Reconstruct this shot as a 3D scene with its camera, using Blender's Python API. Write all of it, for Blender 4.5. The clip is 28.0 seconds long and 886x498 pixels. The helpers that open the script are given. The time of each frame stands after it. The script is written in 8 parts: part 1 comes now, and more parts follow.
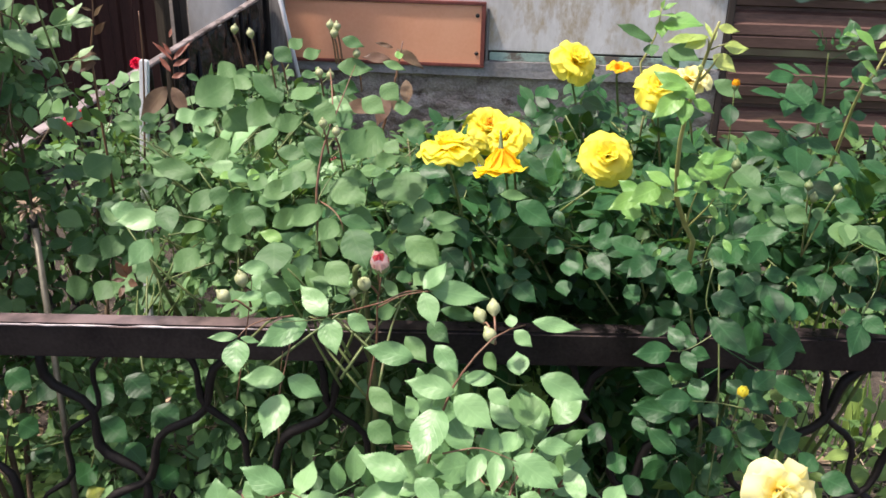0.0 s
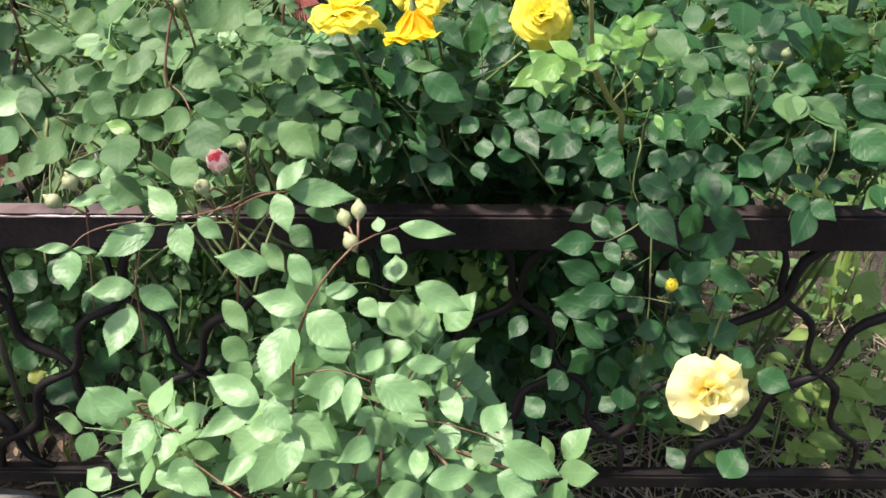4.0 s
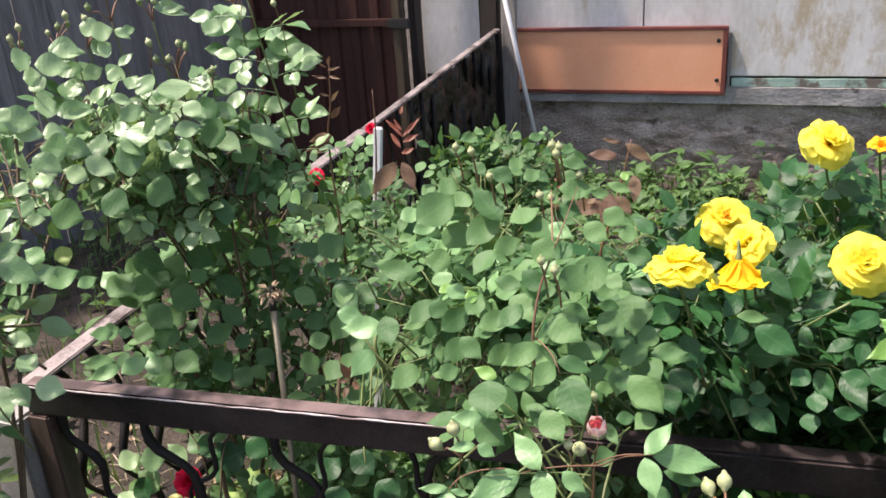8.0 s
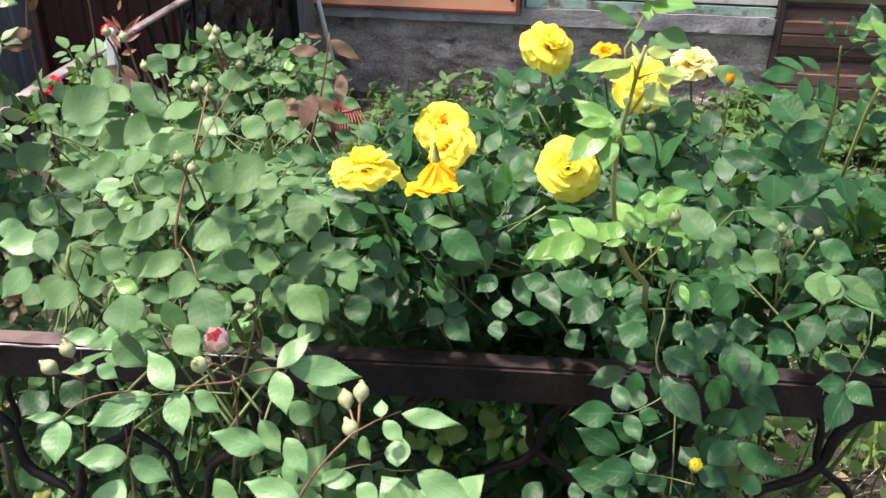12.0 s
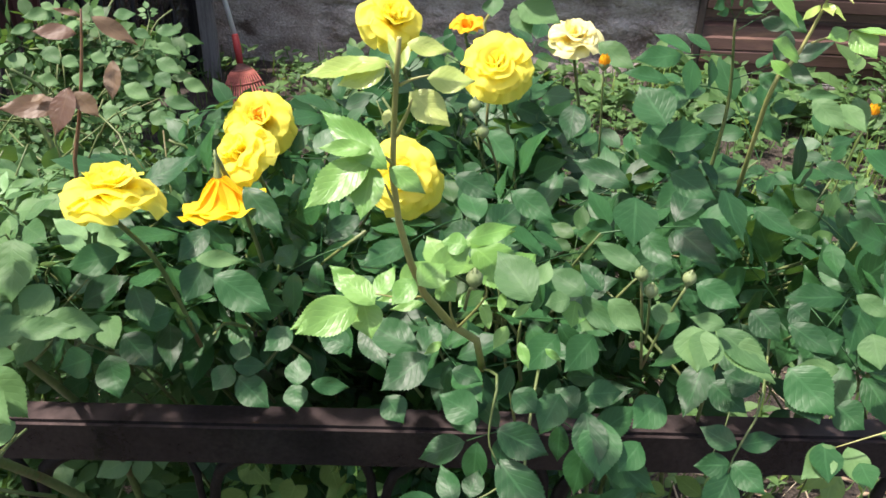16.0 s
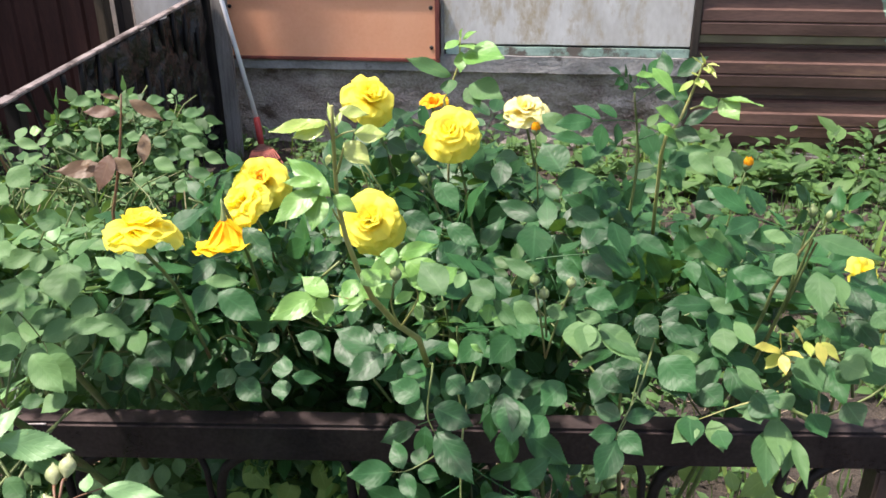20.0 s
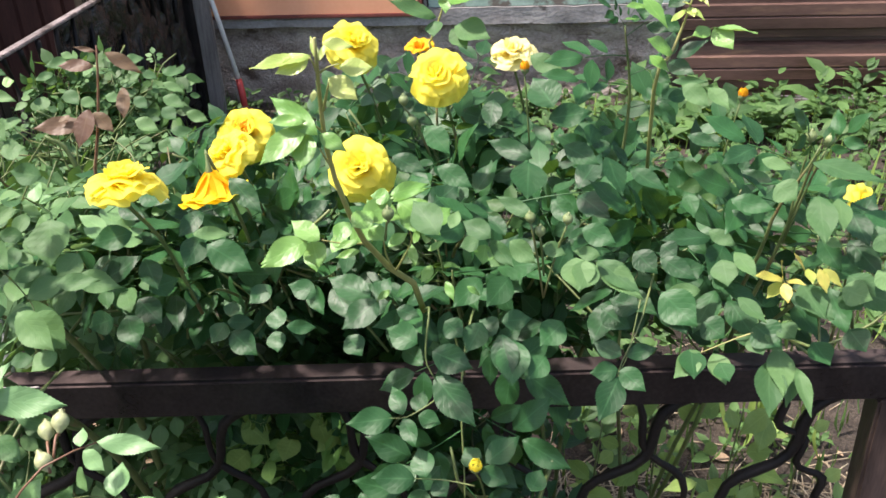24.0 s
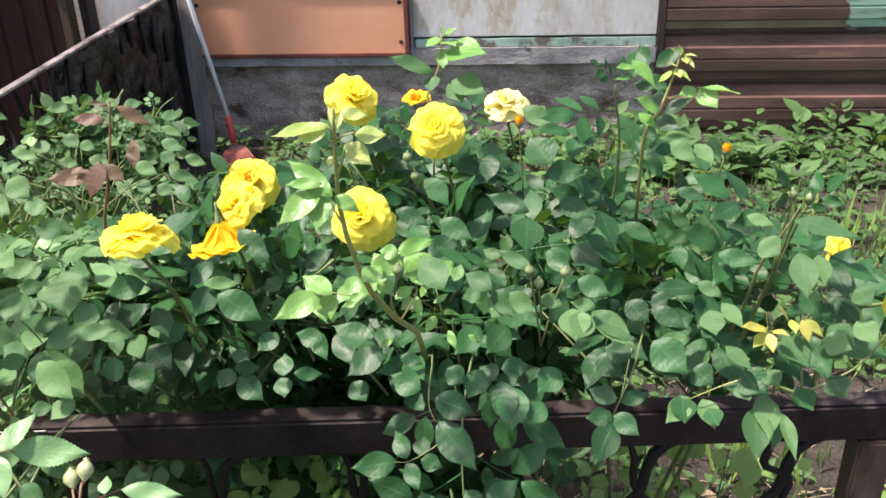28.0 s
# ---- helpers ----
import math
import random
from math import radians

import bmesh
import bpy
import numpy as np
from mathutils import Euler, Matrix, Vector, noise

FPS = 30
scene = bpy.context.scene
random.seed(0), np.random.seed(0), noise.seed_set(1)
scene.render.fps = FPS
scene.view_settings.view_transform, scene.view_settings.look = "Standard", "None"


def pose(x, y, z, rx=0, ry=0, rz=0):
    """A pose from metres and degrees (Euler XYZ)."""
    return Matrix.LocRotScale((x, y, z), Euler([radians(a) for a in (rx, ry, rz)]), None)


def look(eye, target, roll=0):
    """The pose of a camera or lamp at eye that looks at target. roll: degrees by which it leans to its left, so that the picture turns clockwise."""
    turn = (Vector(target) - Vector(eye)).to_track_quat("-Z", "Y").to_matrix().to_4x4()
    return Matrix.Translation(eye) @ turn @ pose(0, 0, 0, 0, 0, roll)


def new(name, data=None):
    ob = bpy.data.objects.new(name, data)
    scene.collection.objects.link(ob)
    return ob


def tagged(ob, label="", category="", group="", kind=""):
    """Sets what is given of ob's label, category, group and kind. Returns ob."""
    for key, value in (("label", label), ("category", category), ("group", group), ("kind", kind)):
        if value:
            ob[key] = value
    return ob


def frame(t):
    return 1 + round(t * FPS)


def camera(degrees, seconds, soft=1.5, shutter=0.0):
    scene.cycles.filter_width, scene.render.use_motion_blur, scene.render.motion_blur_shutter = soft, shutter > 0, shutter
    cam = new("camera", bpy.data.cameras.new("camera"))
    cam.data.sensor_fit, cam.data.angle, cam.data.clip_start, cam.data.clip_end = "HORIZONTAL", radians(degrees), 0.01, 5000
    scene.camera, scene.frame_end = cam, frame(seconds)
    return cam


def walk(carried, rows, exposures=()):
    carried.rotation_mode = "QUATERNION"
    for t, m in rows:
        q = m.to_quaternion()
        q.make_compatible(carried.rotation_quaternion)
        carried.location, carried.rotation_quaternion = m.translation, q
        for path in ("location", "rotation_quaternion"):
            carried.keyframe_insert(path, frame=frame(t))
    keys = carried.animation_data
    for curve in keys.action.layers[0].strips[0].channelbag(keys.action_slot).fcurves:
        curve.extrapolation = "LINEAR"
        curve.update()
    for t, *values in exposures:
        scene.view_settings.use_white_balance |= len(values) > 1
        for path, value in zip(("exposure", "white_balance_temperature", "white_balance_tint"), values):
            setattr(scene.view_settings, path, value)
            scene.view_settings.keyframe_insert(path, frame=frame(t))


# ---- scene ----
import colorsys

cam = camera(54.8, 28.0, soft=1.6)
# seconds, place of the eye, turn
PATH = [
    (0, 0.0002, 0.0016, 1.3531, 66.968, -1.321, 4.991),
    (0.5, -0.0178, 0.0156, 1.3961, 69.133, -0.402, -0.302),
    (1, -0.0007, 0.0337, 1.4221, 68.737, 0.911, -2.615),
    (1.5, 0.0108, 0.1276, 1.4022, 66.012, 0.293, -2.021),
    (2, 0.1113, 0.1909, 1.4051, 63.198, 0.304, -0.107),
    (2.5, 0.1755, 0.2026, 1.4160, 61.654, -0.173, 1.591),
    (3, 0.1947, 0.1740, 1.4315, 60.996, 0.417, 2.516),
    (3.5, 0.1930, 0.1674, 1.3925, 59.619, 0.582, 4.048),
    (4, 0.1599, 0.1577, 1.3460, 56.650, 0.444, 6.209),
    (4.5, 0.1438, 0.1388, 1.3371, 55.867, 1.308, 7.560),
    (6.5, 0.1197, 0.1193, 1.3887, 60.348, 4.173, 12.859),
    (7, 0.1006, 0.1227, 1.4216, 63.123, 4.211, 15.002),
    (7.5, 0.0623, 0.1243, 1.4491, 65.745, 4.319, 17.495),
    (8, -0.0058, 0.1151, 1.4843, 67.494, 3.560, 19.608),
    (8.5, -0.1028, 0.1017, 1.5015, 68.656, 2.036, 23.498),
    (9, -0.1757, 0.0976, 1.5053, 68.857, 0.457, 26.257),
    (9.5, -0.2141, 0.1126, 1.5190, 68.781, -0.796, 26.858),
    (10, -0.1912, 0.1419, 1.5095, 68.698, 0.067, 24.889),
    (10.5, -0.1200, 0.1622, 1.4944, 67.284, 0.613, 20.167),
    (11, -0.0033, 0.1834, 1.4790, 65.388, 1.147, 14.578),
    (11.5, 0.1008, 0.2067, 1.4609, 63.889, 1.152, 10.981),
    (12, 0.1752, 0.2414, 1.4088, 62.427, -0.423, 9.473),
    (12.5, 0.2106, 0.2825, 1.3699, 61.206, -0.464, 8.672),
    (13, 0.2481, 0.3726, 1.3503, 60.085, 0.190, 7.407),
    (13.5, 0.2490, 0.4842, 1.3648, 59.284, -0.987, 6.975),
    (15.5, 0.3099, 0.5668, 1.3587, 60.032, -0.454, 4.918),
    (16, 0.3047, 0.5298, 1.3614, 60.011, -0.909, 5.960),
    (16.5, 0.3371, 0.4528, 1.3940, 61.269, -1.418, 7.358),
    (17, 0.3497, 0.3785, 1.4429, 63.396, -0.630, 7.759),
    (17.5, 0.3753, 0.3426, 1.4582, 65.123, 0.628, 7.336),
    (18, 0.4127, 0.3175, 1.4389, 65.428, 0.680, 6.220),
    (18.5, 0.4050, 0.3048, 1.3969, 64.847, 0.633, 6.103),
    (19, 0.3960, 0.2911, 1.4055, 64.711, 0.940, 6.688),
    (19.5, 0.4146, 0.2959, 1.4199, 65.269, 0.900, 7.042),
    (20, 0.4221, 0.2958, 1.4188, 65.296, 0.507, 7.145),
    (20.5, 0.4219, 0.2886, 1.4221, 65.070, 0.190, 6.683),
    (22.5, 0.4133, 0.2988, 1.4159, 64.888, 2.630, 5.033),
    (23, 0.4147, 0.3049, 1.3989, 63.842, 2.377, 5.162),
    (23.5, 0.4148, 0.3081, 1.3889, 62.981, 2.278, 5.367),
    (24, 0.4169, 0.3057, 1.3885, 62.646, 2.193, 5.614),
    (24.5, 0.4171, 0.3070, 1.3871, 62.563, 2.062, 5.702),
    (25, 0.4174, 0.3079, 1.3823, 62.483, 1.901, 5.630),
    (25.5, 0.4209, 0.3036, 1.3917, 62.812, 1.472, 5.402),
    (26, 0.4201, 0.2996, 1.4188, 63.953, 1.069, 5.003),
    (26.5, 0.4201, 0.3047, 1.4135, 64.657, 1.138, 4.803),
    (27, 0.4139, 0.3022, 1.4152, 64.791, 0.892, 4.824),
    (27.5, 0.4131, 0.2971, 1.4152, 64.697, 0.919, 4.729),
    (28, 0.3963, 0.2704, 1.4329, 64.716, 1.593, 4.542),
]
walk(cam, [(t, pose(*row)) for t, *row in PATH], exposures=[(0, 0.87, 6800, 17), (4.5, 0.86, 6800, 16), (9, 1.00, 6900, 18), (13, 1.03, 6750, 16), (20, 1.06, 6750, 16), (28, 1.10, 6750, 16)])

# ---- world and light ----
SUN_FROM = Vector((-0.40, -0.11, 0.91)).normalized()
world = bpy.data.worlds.new("sky")
scene.world = world
world.use_nodes = True
wn = world.node_tree.nodes
sky = wn.new("ShaderNodeTexSky")
sky.sky_type, sky.sun_disc = "NISHITA", False
sky.sun_elevation = math.asin(SUN_FROM.z)
sky.sun_rotation = math.atan2(SUN_FROM.x, SUN_FROM.y)
sky.dust_density, sky.ozone_density = 3.0, 1.0
world.node_tree.links.new(sky.outputs[0], wn["Background"].inputs[0])
wn["Background"].inputs[1].default_value = 0.135
sun = new("sun", bpy.data.lights.new("sun", "SUN"))
sun.data.energy, sun.data.angle, sun.data.color = 3.75, radians(3.0), (1.0, 0.95, 0.88)
sun.matrix_world = look(SUN_FROM * 30, (0, 0, 0))

# ---- materials ----


def material(name, low, high, rough=0.6, scale=8.0, fine=60.0, bump=0.2, metal=0.0, spec=0.5, stretch=(1, 1, 1), dist=0.01, stain=None, stain_scale=3.0, stain_at=0.55):
    """A worn surface: two colours mixed by coarse and fine noise, with an optional stain colour, and relief."""
    m = bpy.data.materials.new(name)
    m.use_nodes = True
    nt = m.node_tree
    n, link = nt.nodes, nt.links.new
    b = n["Principled BSDF"]
    tc, mp = n.new("ShaderNodeTexCoord"), n.new("ShaderNodeMapping")
    link(tc.outputs["Object"], mp.inputs[0])
    mp.inputs["Scale"].default_value = stretch
    big, small = n.new("ShaderNodeTexNoise"), n.new("ShaderNodeTexNoise")
    for t, s in ((big, scale), (small, fine)):
        t.inputs["Scale"].default_value = s
        t.inputs["Detail"].default_value = 6
        link(mp.outputs[0], t.inputs["Vector"])
    add = n.new("ShaderNodeMath")
    add.operation = "ADD"
    half = n.new("ShaderNodeMath")
    half.operation = "MULTIPLY"
    half.inputs[1].default_value = 0.5
    link(small.outputs[0], half.inputs[0])
    link(big.outputs[0], add.inputs[0])
    link(half.outputs[0], add.inputs[1])
    ramp = n.new("ShaderNodeValToRGB")
    ramp.color_ramp.elements[0].position, ramp.color_ramp.elements[1].position = 0.55, 0.95
    ramp.color_ramp.elements[0].color, ramp.color_ramp.elements[1].color = (*low, 1), (*high, 1)
    link(add.outputs[0], ramp.inputs[0])
    col = ramp.outputs[0]
    if stain:
        st = n.new("ShaderNodeTexNoise")
        st.inputs["Scale"].default_value, st.inputs["Detail"].default_value = stain_scale, 8
        st.inputs["Roughness"].default_value = 0.7
        link(mp.outputs[0], st.inputs["Vector"])
        sr = n.new("ShaderNodeValToRGB")
        sr.color_ramp.elements[0].position, sr.color_ramp.elements[1].position = stain_at, stain_at + 0.09
        link(st.outputs[0], sr.inputs[0])
        mix = n.new("ShaderNodeMix")
        mix.data_type = "RGBA"
        link(sr.outputs[0], mix.inputs[0])
        link(col, mix.inputs[6])
        mix.inputs[7].default_value = (*stain, 1)
        col = mix.outputs[2]
    link(col, b.inputs["Base Color"])
    b.inputs["Roughness"].default_value, b.inputs["Metallic"].default_value = rough, metal
    b.inputs["Specular IOR Level"].default_value = spec
    bp = n.new("ShaderNodeBump")
    bp.inputs["Strength"].default_value, bp.inputs["Distance"].default_value = bump, dist
    link(add.outputs[0], bp.inputs["Height"])
    link(bp.outputs[0], b.inputs["Normal"])
    return m


def leaf_material(name, low, high, rough=0.4, spec=0.5, vein=0.25, thin=0.25, glow=(0.35, 0.5, 0.08), spread=0.25, relief=0.30):
    """A leaf: blade colour that differs from leaf to leaf, a pale midrib and side ribs, and light that passes through."""
    m = bpy.data.materials.new(name)
    m.use_nodes = True
    nt = m.node_tree
    n, link = nt.nodes, nt.links.new
    b = n["Principled BSDF"]

    def op(kind, *values):
        k = n.new("ShaderNodeMath")
        k.operation = kind
        for i, v in enumerate(values):
            if isinstance(v, (int, float)):
                k.inputs[i].default_value = v
            else:
                link(v, k.inputs[i])
        return k.outputs[0]

    uv, sep = n.new("ShaderNodeUVMap"), n.new("ShaderNodeSeparateXYZ")
    link(uv.outputs[0], sep.inputs[0])
    across = op("ABSOLUTE", op("SUBTRACT", sep.outputs[0], 0.5))
    mid = op("LESS_THAN", across, 0.03)
    wave = op("SINE", op("MULTIPLY", op("SUBTRACT", sep.outputs[1], op("MULTIPLY", across, 0.75)), 44.0))
    rib = op("POWER", op("MAXIMUM", wave, 0.0), 6.0)
    lines = op("MINIMUM", op("ADD", op("MULTIPLY", rib, 0.45), mid), 1.0)
    info, geo = n.new("ShaderNodeObjectInfo"), n.new("ShaderNodeNewGeometry")
    rnd = op("FRACT", op("ADD", info.outputs["Random"], geo.outputs["Random Per Island"]))
    tc, noise_t = n.new("ShaderNodeTexCoord"), n.new("ShaderNodeTexNoise")
    link(tc.outputs["UV"], noise_t.inputs["Vector"])
    noise_t.inputs["Scale"].default_value, noise_t.inputs["Detail"].default_value = 2.5, 4
    fac = op("ADD", op("MULTIPLY", rnd, 1 - spread), op("MULTIPLY", noise_t.outputs[0], spread * 1.4))
    ramp = n.new("ShaderNodeValToRGB")
    ramp.color_ramp.elements[0].position, ramp.color_ramp.elements[1].position = 0.1, 0.95
    ramp.color_ramp.elements[0].color, ramp.color_ramp.elements[1].color = (*low, 1), (*high, 1)
    link(fac, ramp.inputs[0])
    mix = n.new("ShaderNodeMix")
    mix.data_type = "RGBA"
    link(op("MULTIPLY", lines, vein), mix.inputs[0])
    link(ramp.outputs[0], mix.inputs[6])
    mix.inputs[7].default_value = tuple(min(1, 1.9 * c + 0.03) for c in high) + (1,)
    link(mix.outputs[2], b.inputs["Base Color"])
    link(op("ADD", op("MULTIPLY", noise_t.outputs[0], 0.2), rough - 0.1), b.inputs["Roughness"])
    b.inputs["Specular IOR Level"].default_value = spec
    bp = n.new("ShaderNodeBump")
    bp.inputs["Strength"].default_value, bp.inputs["Distance"].default_value = relief, 0.0014
    crinkle = n.new("ShaderNodeTexNoise")
    crinkle.inputs["Scale"].default_value, crinkle.inputs["Detail"].default_value = 7, 3
    link(tc.outputs["UV"], crinkle.inputs["Vector"])
    link(op("SUBTRACT", op("MULTIPLY", crinkle.outputs[0], 0.9), op("MULTIPLY", lines, 0.8)), bp.inputs["Height"])
    link(bp.outputs[0], b.inputs["Normal"])
    tr = n.new("ShaderNodeBsdfTranslucent")
    tr.inputs[0].default_value = (*glow, 1)
    ms = n.new("ShaderNodeMixShader")
    ms.inputs[0].default_value = thin
    link(b.outputs[0], ms.inputs[1])
    link(tr.outputs[0], ms.inputs[2])
    link(ms.outputs[0], n["Material Output"].inputs[0])
    return m


def petal_material(name, base, tip, thin=0.3):
    """A petal that runs from one colour at its root to another at its rim."""
    m = bpy.data.materials.new(name)
    m.use_nodes = True
    n, link = m.node_tree.nodes, m.node_tree.links.new
    b = n["Principled BSDF"]
    uv, sep, ramp = n.new("ShaderNodeUVMap"), n.new("ShaderNodeSeparateXYZ"), n.new("ShaderNodeValToRGB")
    link(uv.outputs[0], sep.inputs[0])
    noise_t, tc, add = n.new("ShaderNodeTexNoise"), n.new("ShaderNodeTexCoord"), n.new("ShaderNodeMath")
    link(tc.outputs["UV"], noise_t.inputs["Vector"])
    noise_t.inputs["Scale"].default_value = 9
    add.operation = "MULTIPLY_ADD"
    link(noise_t.outputs[0], add.inputs[0])
    add.inputs[1].default_value = 0.4
    link(sep.outputs[1], add.inputs[2])
    link(add.outputs[0], ramp.inputs[0])
    ramp.color_ramp.elements[0].position, ramp.color_ramp.elements[1].position = 0.3, 1.0
    ramp.color_ramp.elements[0].color, ramp.color_ramp.elements[1].color = (*base, 1), (*tip, 1)
    link(ramp.outputs[0], b.inputs["Base Color"])
    b.inputs["Roughness"].default_value, b.inputs["Specular IOR Level"].default_value = 0.6, 0.25
    tr, ms = n.new("ShaderNodeBsdfTranslucent"), n.new("ShaderNodeMixShader")
    link(ramp.outputs[0], tr.inputs[0])
    ms.inputs[0].default_value = thin
    link(b.outputs[0], ms.inputs[1])
    link(tr.outputs[0], ms.inputs[2])
    link(ms.outputs[0], n["Material Output"].inputs[0])
    return m


LEAF_DARK = leaf_material("leaf_dark", (0.010, 0.044, 0.015), (0.031, 0.116, 0.034), rough=0.45, spec=0.36, vein=0.24, thin=0.15, glow=(0.16, 0.34, 0.04), relief=0.26)
LEAF_MID = leaf_material("leaf_mid", (0.032, 0.100, 0.034), (0.128, 0.244, 0.090), rough=0.54, spec=0.32, vein=0.09, thin=0.2, glow=(0.22, 0.40, 0.06))
LEAF_PALE = leaf_material("leaf_pale", (0.130, 0.275, 0.108), (0.220, 0.395, 0.165), rough=0.42, spec=0.5, vein=0.11, thin=0.22, glow=(0.30, 0.48, 0.14))
LEAF_YOUNG = leaf_material("leaf_young", (0.110, 0.290, 0.055), (0.215, 0.400, 0.100), rough=0.38, spec=0.55, vein=0.18, thin=0.27, glow=(0.38, 0.5, 0.10))
LEAF_TIP = leaf_material("leaf_tip", (0.30, 0.44, 0.095), (0.50, 0.55, 0.17), rough=0.30, spec=0.6, vein=0.12, thin=0.3, glow=(0.55, 0.62, 0.14))
LEAF_LIME = leaf_material("leaf_lime", (0.27, 0.45, 0.08), (0.58, 0.46, 0.11), rough=0.4, vein=0.12, thin=0.3, glow=(0.5, 0.55, 0.09), spread=0.35)
LEAF_GREY = leaf_material("leaf_grey", (0.078, 0.185, 0.064), (0.350, 0.495, 0.255), rough=0.34, spec=0.60, vein=0.08, thin=0.23, glow=(0.36, 0.52, 0.18))
LEAF_HERB = leaf_material("leaf_herb", (0.150, 0.270, 0.060), (0.320, 0.450, 0.125), rough=0.5, spec=0.35, vein=0.15, thin=0.25)
LEAF_BRONZE = leaf_material("leaf_bronze", (0.105, 0.048, 0.036), (0.180, 0.130, 0.070), rough=0.45, spec=0.4, vein=0.14, thin=0.2, glow=(0.45, 0.18, 0.09), spread=0.4)
LEAF_RED = leaf_material("leaf_red", (0.150, 0.035, 0.026), (0.300, 0.115, 0.070), rough=0.45, spec=0.4, vein=0.14, thin=0.25, glow=(0.55, 0.16, 0.10), spread=0.4)
LEAF_WEED = leaf_material("leaf_weed", (0.024, 0.070, 0.022), (0.100, 0.195, 0.060), rough=0.55, spec=0.3, vein=0.15, thin=0.2)
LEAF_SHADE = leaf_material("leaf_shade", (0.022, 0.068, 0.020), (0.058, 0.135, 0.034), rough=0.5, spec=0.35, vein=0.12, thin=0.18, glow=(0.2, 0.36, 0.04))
YELLOW = petal_material("petal_yellow", (0.99, 0.78, 0.025), (0.99, 0.92, 0.15), thin=0.52)
DEEP_YELLOW = petal_material("petal_deep_yellow", (0.96, 0.56, 0.012), (0.98, 0.76, 0.05), thin=0.5)
CREAM = petal_material("petal_cream", (0.96, 0.79, 0.19), (0.97, 0.91, 0.46), thin=0.42)
IVORY = petal_material("petal_ivory", (0.96, 0.80, 0.22), (0.97, 0.93, 0.50), thin=0.42)
AMBER = petal_material("petal_amber", (0.80, 0.26, 0.01), (0.90, 0.50, 0.02))
RED = petal_material("petal_red", (0.50, 0.004, 0.025), (0.78, 0.012, 0.060), thin=0.25)
PINK = petal_material("petal_pink", (0.82, 0.52, 0.46), (0.70, 0.10, 0.13))
PALE_PINK = petal_material("petal_pale_pink", (0.80, 0.62, 0.48), (0.92, 0.70, 0.66))
CANE_GREEN = material("cane_green", (0.085, 0.135, 0.040), (0.175, 0.215, 0.075), rough=0.5, scale=20, fine=120, stain=(0.15, 0.105, 0.045), stain_scale=9, stain_at=0.56)
CANE_RED = material("cane_red", (0.135, 0.060, 0.035), (0.240, 0.130, 0.075), rough=0.5, scale=20, fine=120)
CANE_BROWN = material("cane_brown", (0.080, 0.055, 0.030), (0.170, 0.120, 0.070), rough=0.75, scale=18, fine=120)
STEM_YOUNG = material("stem_young", (0.25, 0.27, 0.085), (0.39, 0.37, 0.135), rough=0.45, scale=14, fine=90, bump=0.1, stain=(0.26, 0.20, 0.07), stain_scale=9, stain_at=0.70)
BUD_PALE = material("bud_pale", (0.27, 0.32, 0.14), (0.46, 0.47, 0.26), rough=0.5, scale=60, fine=300, bump=0.1)
BUD_GREEN = material("bud_green", (0.130, 0.190, 0.065), (0.260, 0.310, 0.140), rough=0.55, scale=60, fine=300, bump=0.1)
IRON = material("black_iron", (0.007, 0.006, 0.006), (0.020, 0.016, 0.014), spec=0.3, rough=0.6, scale=14, fine=180, bump=0.5, dist=0.004, stain=(0.05, 0.032, 0.025), stain_scale=11, stain_at=0.64)
RAIL = material("painted_rail", (0.013, 0.011, 0.012), (0.030, 0.026, 0.026), rough=0.24, scale=10, fine=160, bump=0.3, dist=0.002, spec=0.35, stain=(0.048, 0.035, 0.032), stain_scale=5, stain_at=0.62)
RUST_POST = material("rusty_post", (0.038, 0.024, 0.020), (0.115, 0.076, 0.062), rough=0.6, scale=7, fine=90, bump=0.4, dist=0.004, stretch=(4, 4, 0.5), stain=(0.16, 0.10, 0.075), stain_scale=4, stain_at=0.60)
WORN_RAIL = material("worn_rail", (0.14, 0.115, 0.11), (0.34, 0.285, 0.275), rough=0.6, scale=10, fine=120, bump=0.25, dist=0.002, stain=(0.055, 0.040, 0.036), stain_scale=9, stain_at=0.50)
WORN_EDGE = material("worn_edge", (0.30, 0.25, 0.25), (0.62, 0.56, 0.56), rough=0.5, scale=30, fine=160, bump=0.2)
GREY_STEEL = material("grey_steel", (0.20, 0.19, 0.18), (0.36, 0.345, 0.33), rough=0.6, scale=10, fine=140, bump=0.15)
PLASTER = material("white_plaster", (0.55, 0.525, 0.49), (0.74, 0.725, 0.70), rough=0.85, scale=3.0, fine=26, bump=0.2, stretch=(1.5, 1, 0.7), stain=(0.46, 0.38, 0.27), stain_scale=2.6, stain_at=0.535)
CONCRETE = material("rough_concrete", (0.205, 0.160, 0.135), (0.52, 0.455, 0.405), rough=0.95, scale=6, fine=70, bump=1.0, dist=0.03, stretch=(0.9, 1, 1.25), stain=(0.105, 0.074, 0.056), stain_scale=4.5, stain_at=0.56)
CEMENT = material("grey_cement", (0.20, 0.19, 0.185), (0.40, 0.385, 0.375), rough=0.92, scale=6, fine=50, bump=0.5, dist=0.015, stretch=(1, 1, 1.2), stain=(0.075, 0.065, 0.06), stain_scale=6, stain_at=0.58)
MINT = material("mint_paint", (0.24, 0.36, 0.30), (0.40, 0.54, 0.46), rough=0.75, scale=8, fine=60, stain=(0.14, 0.12, 0.10), stain_scale=7, stain_at=0.49)
ORANGE = material("orange_board", (0.80, 0.36, 0.20), (0.86, 0.42, 0.245), rough=0.6, scale=4, fine=60, bump=0.05)
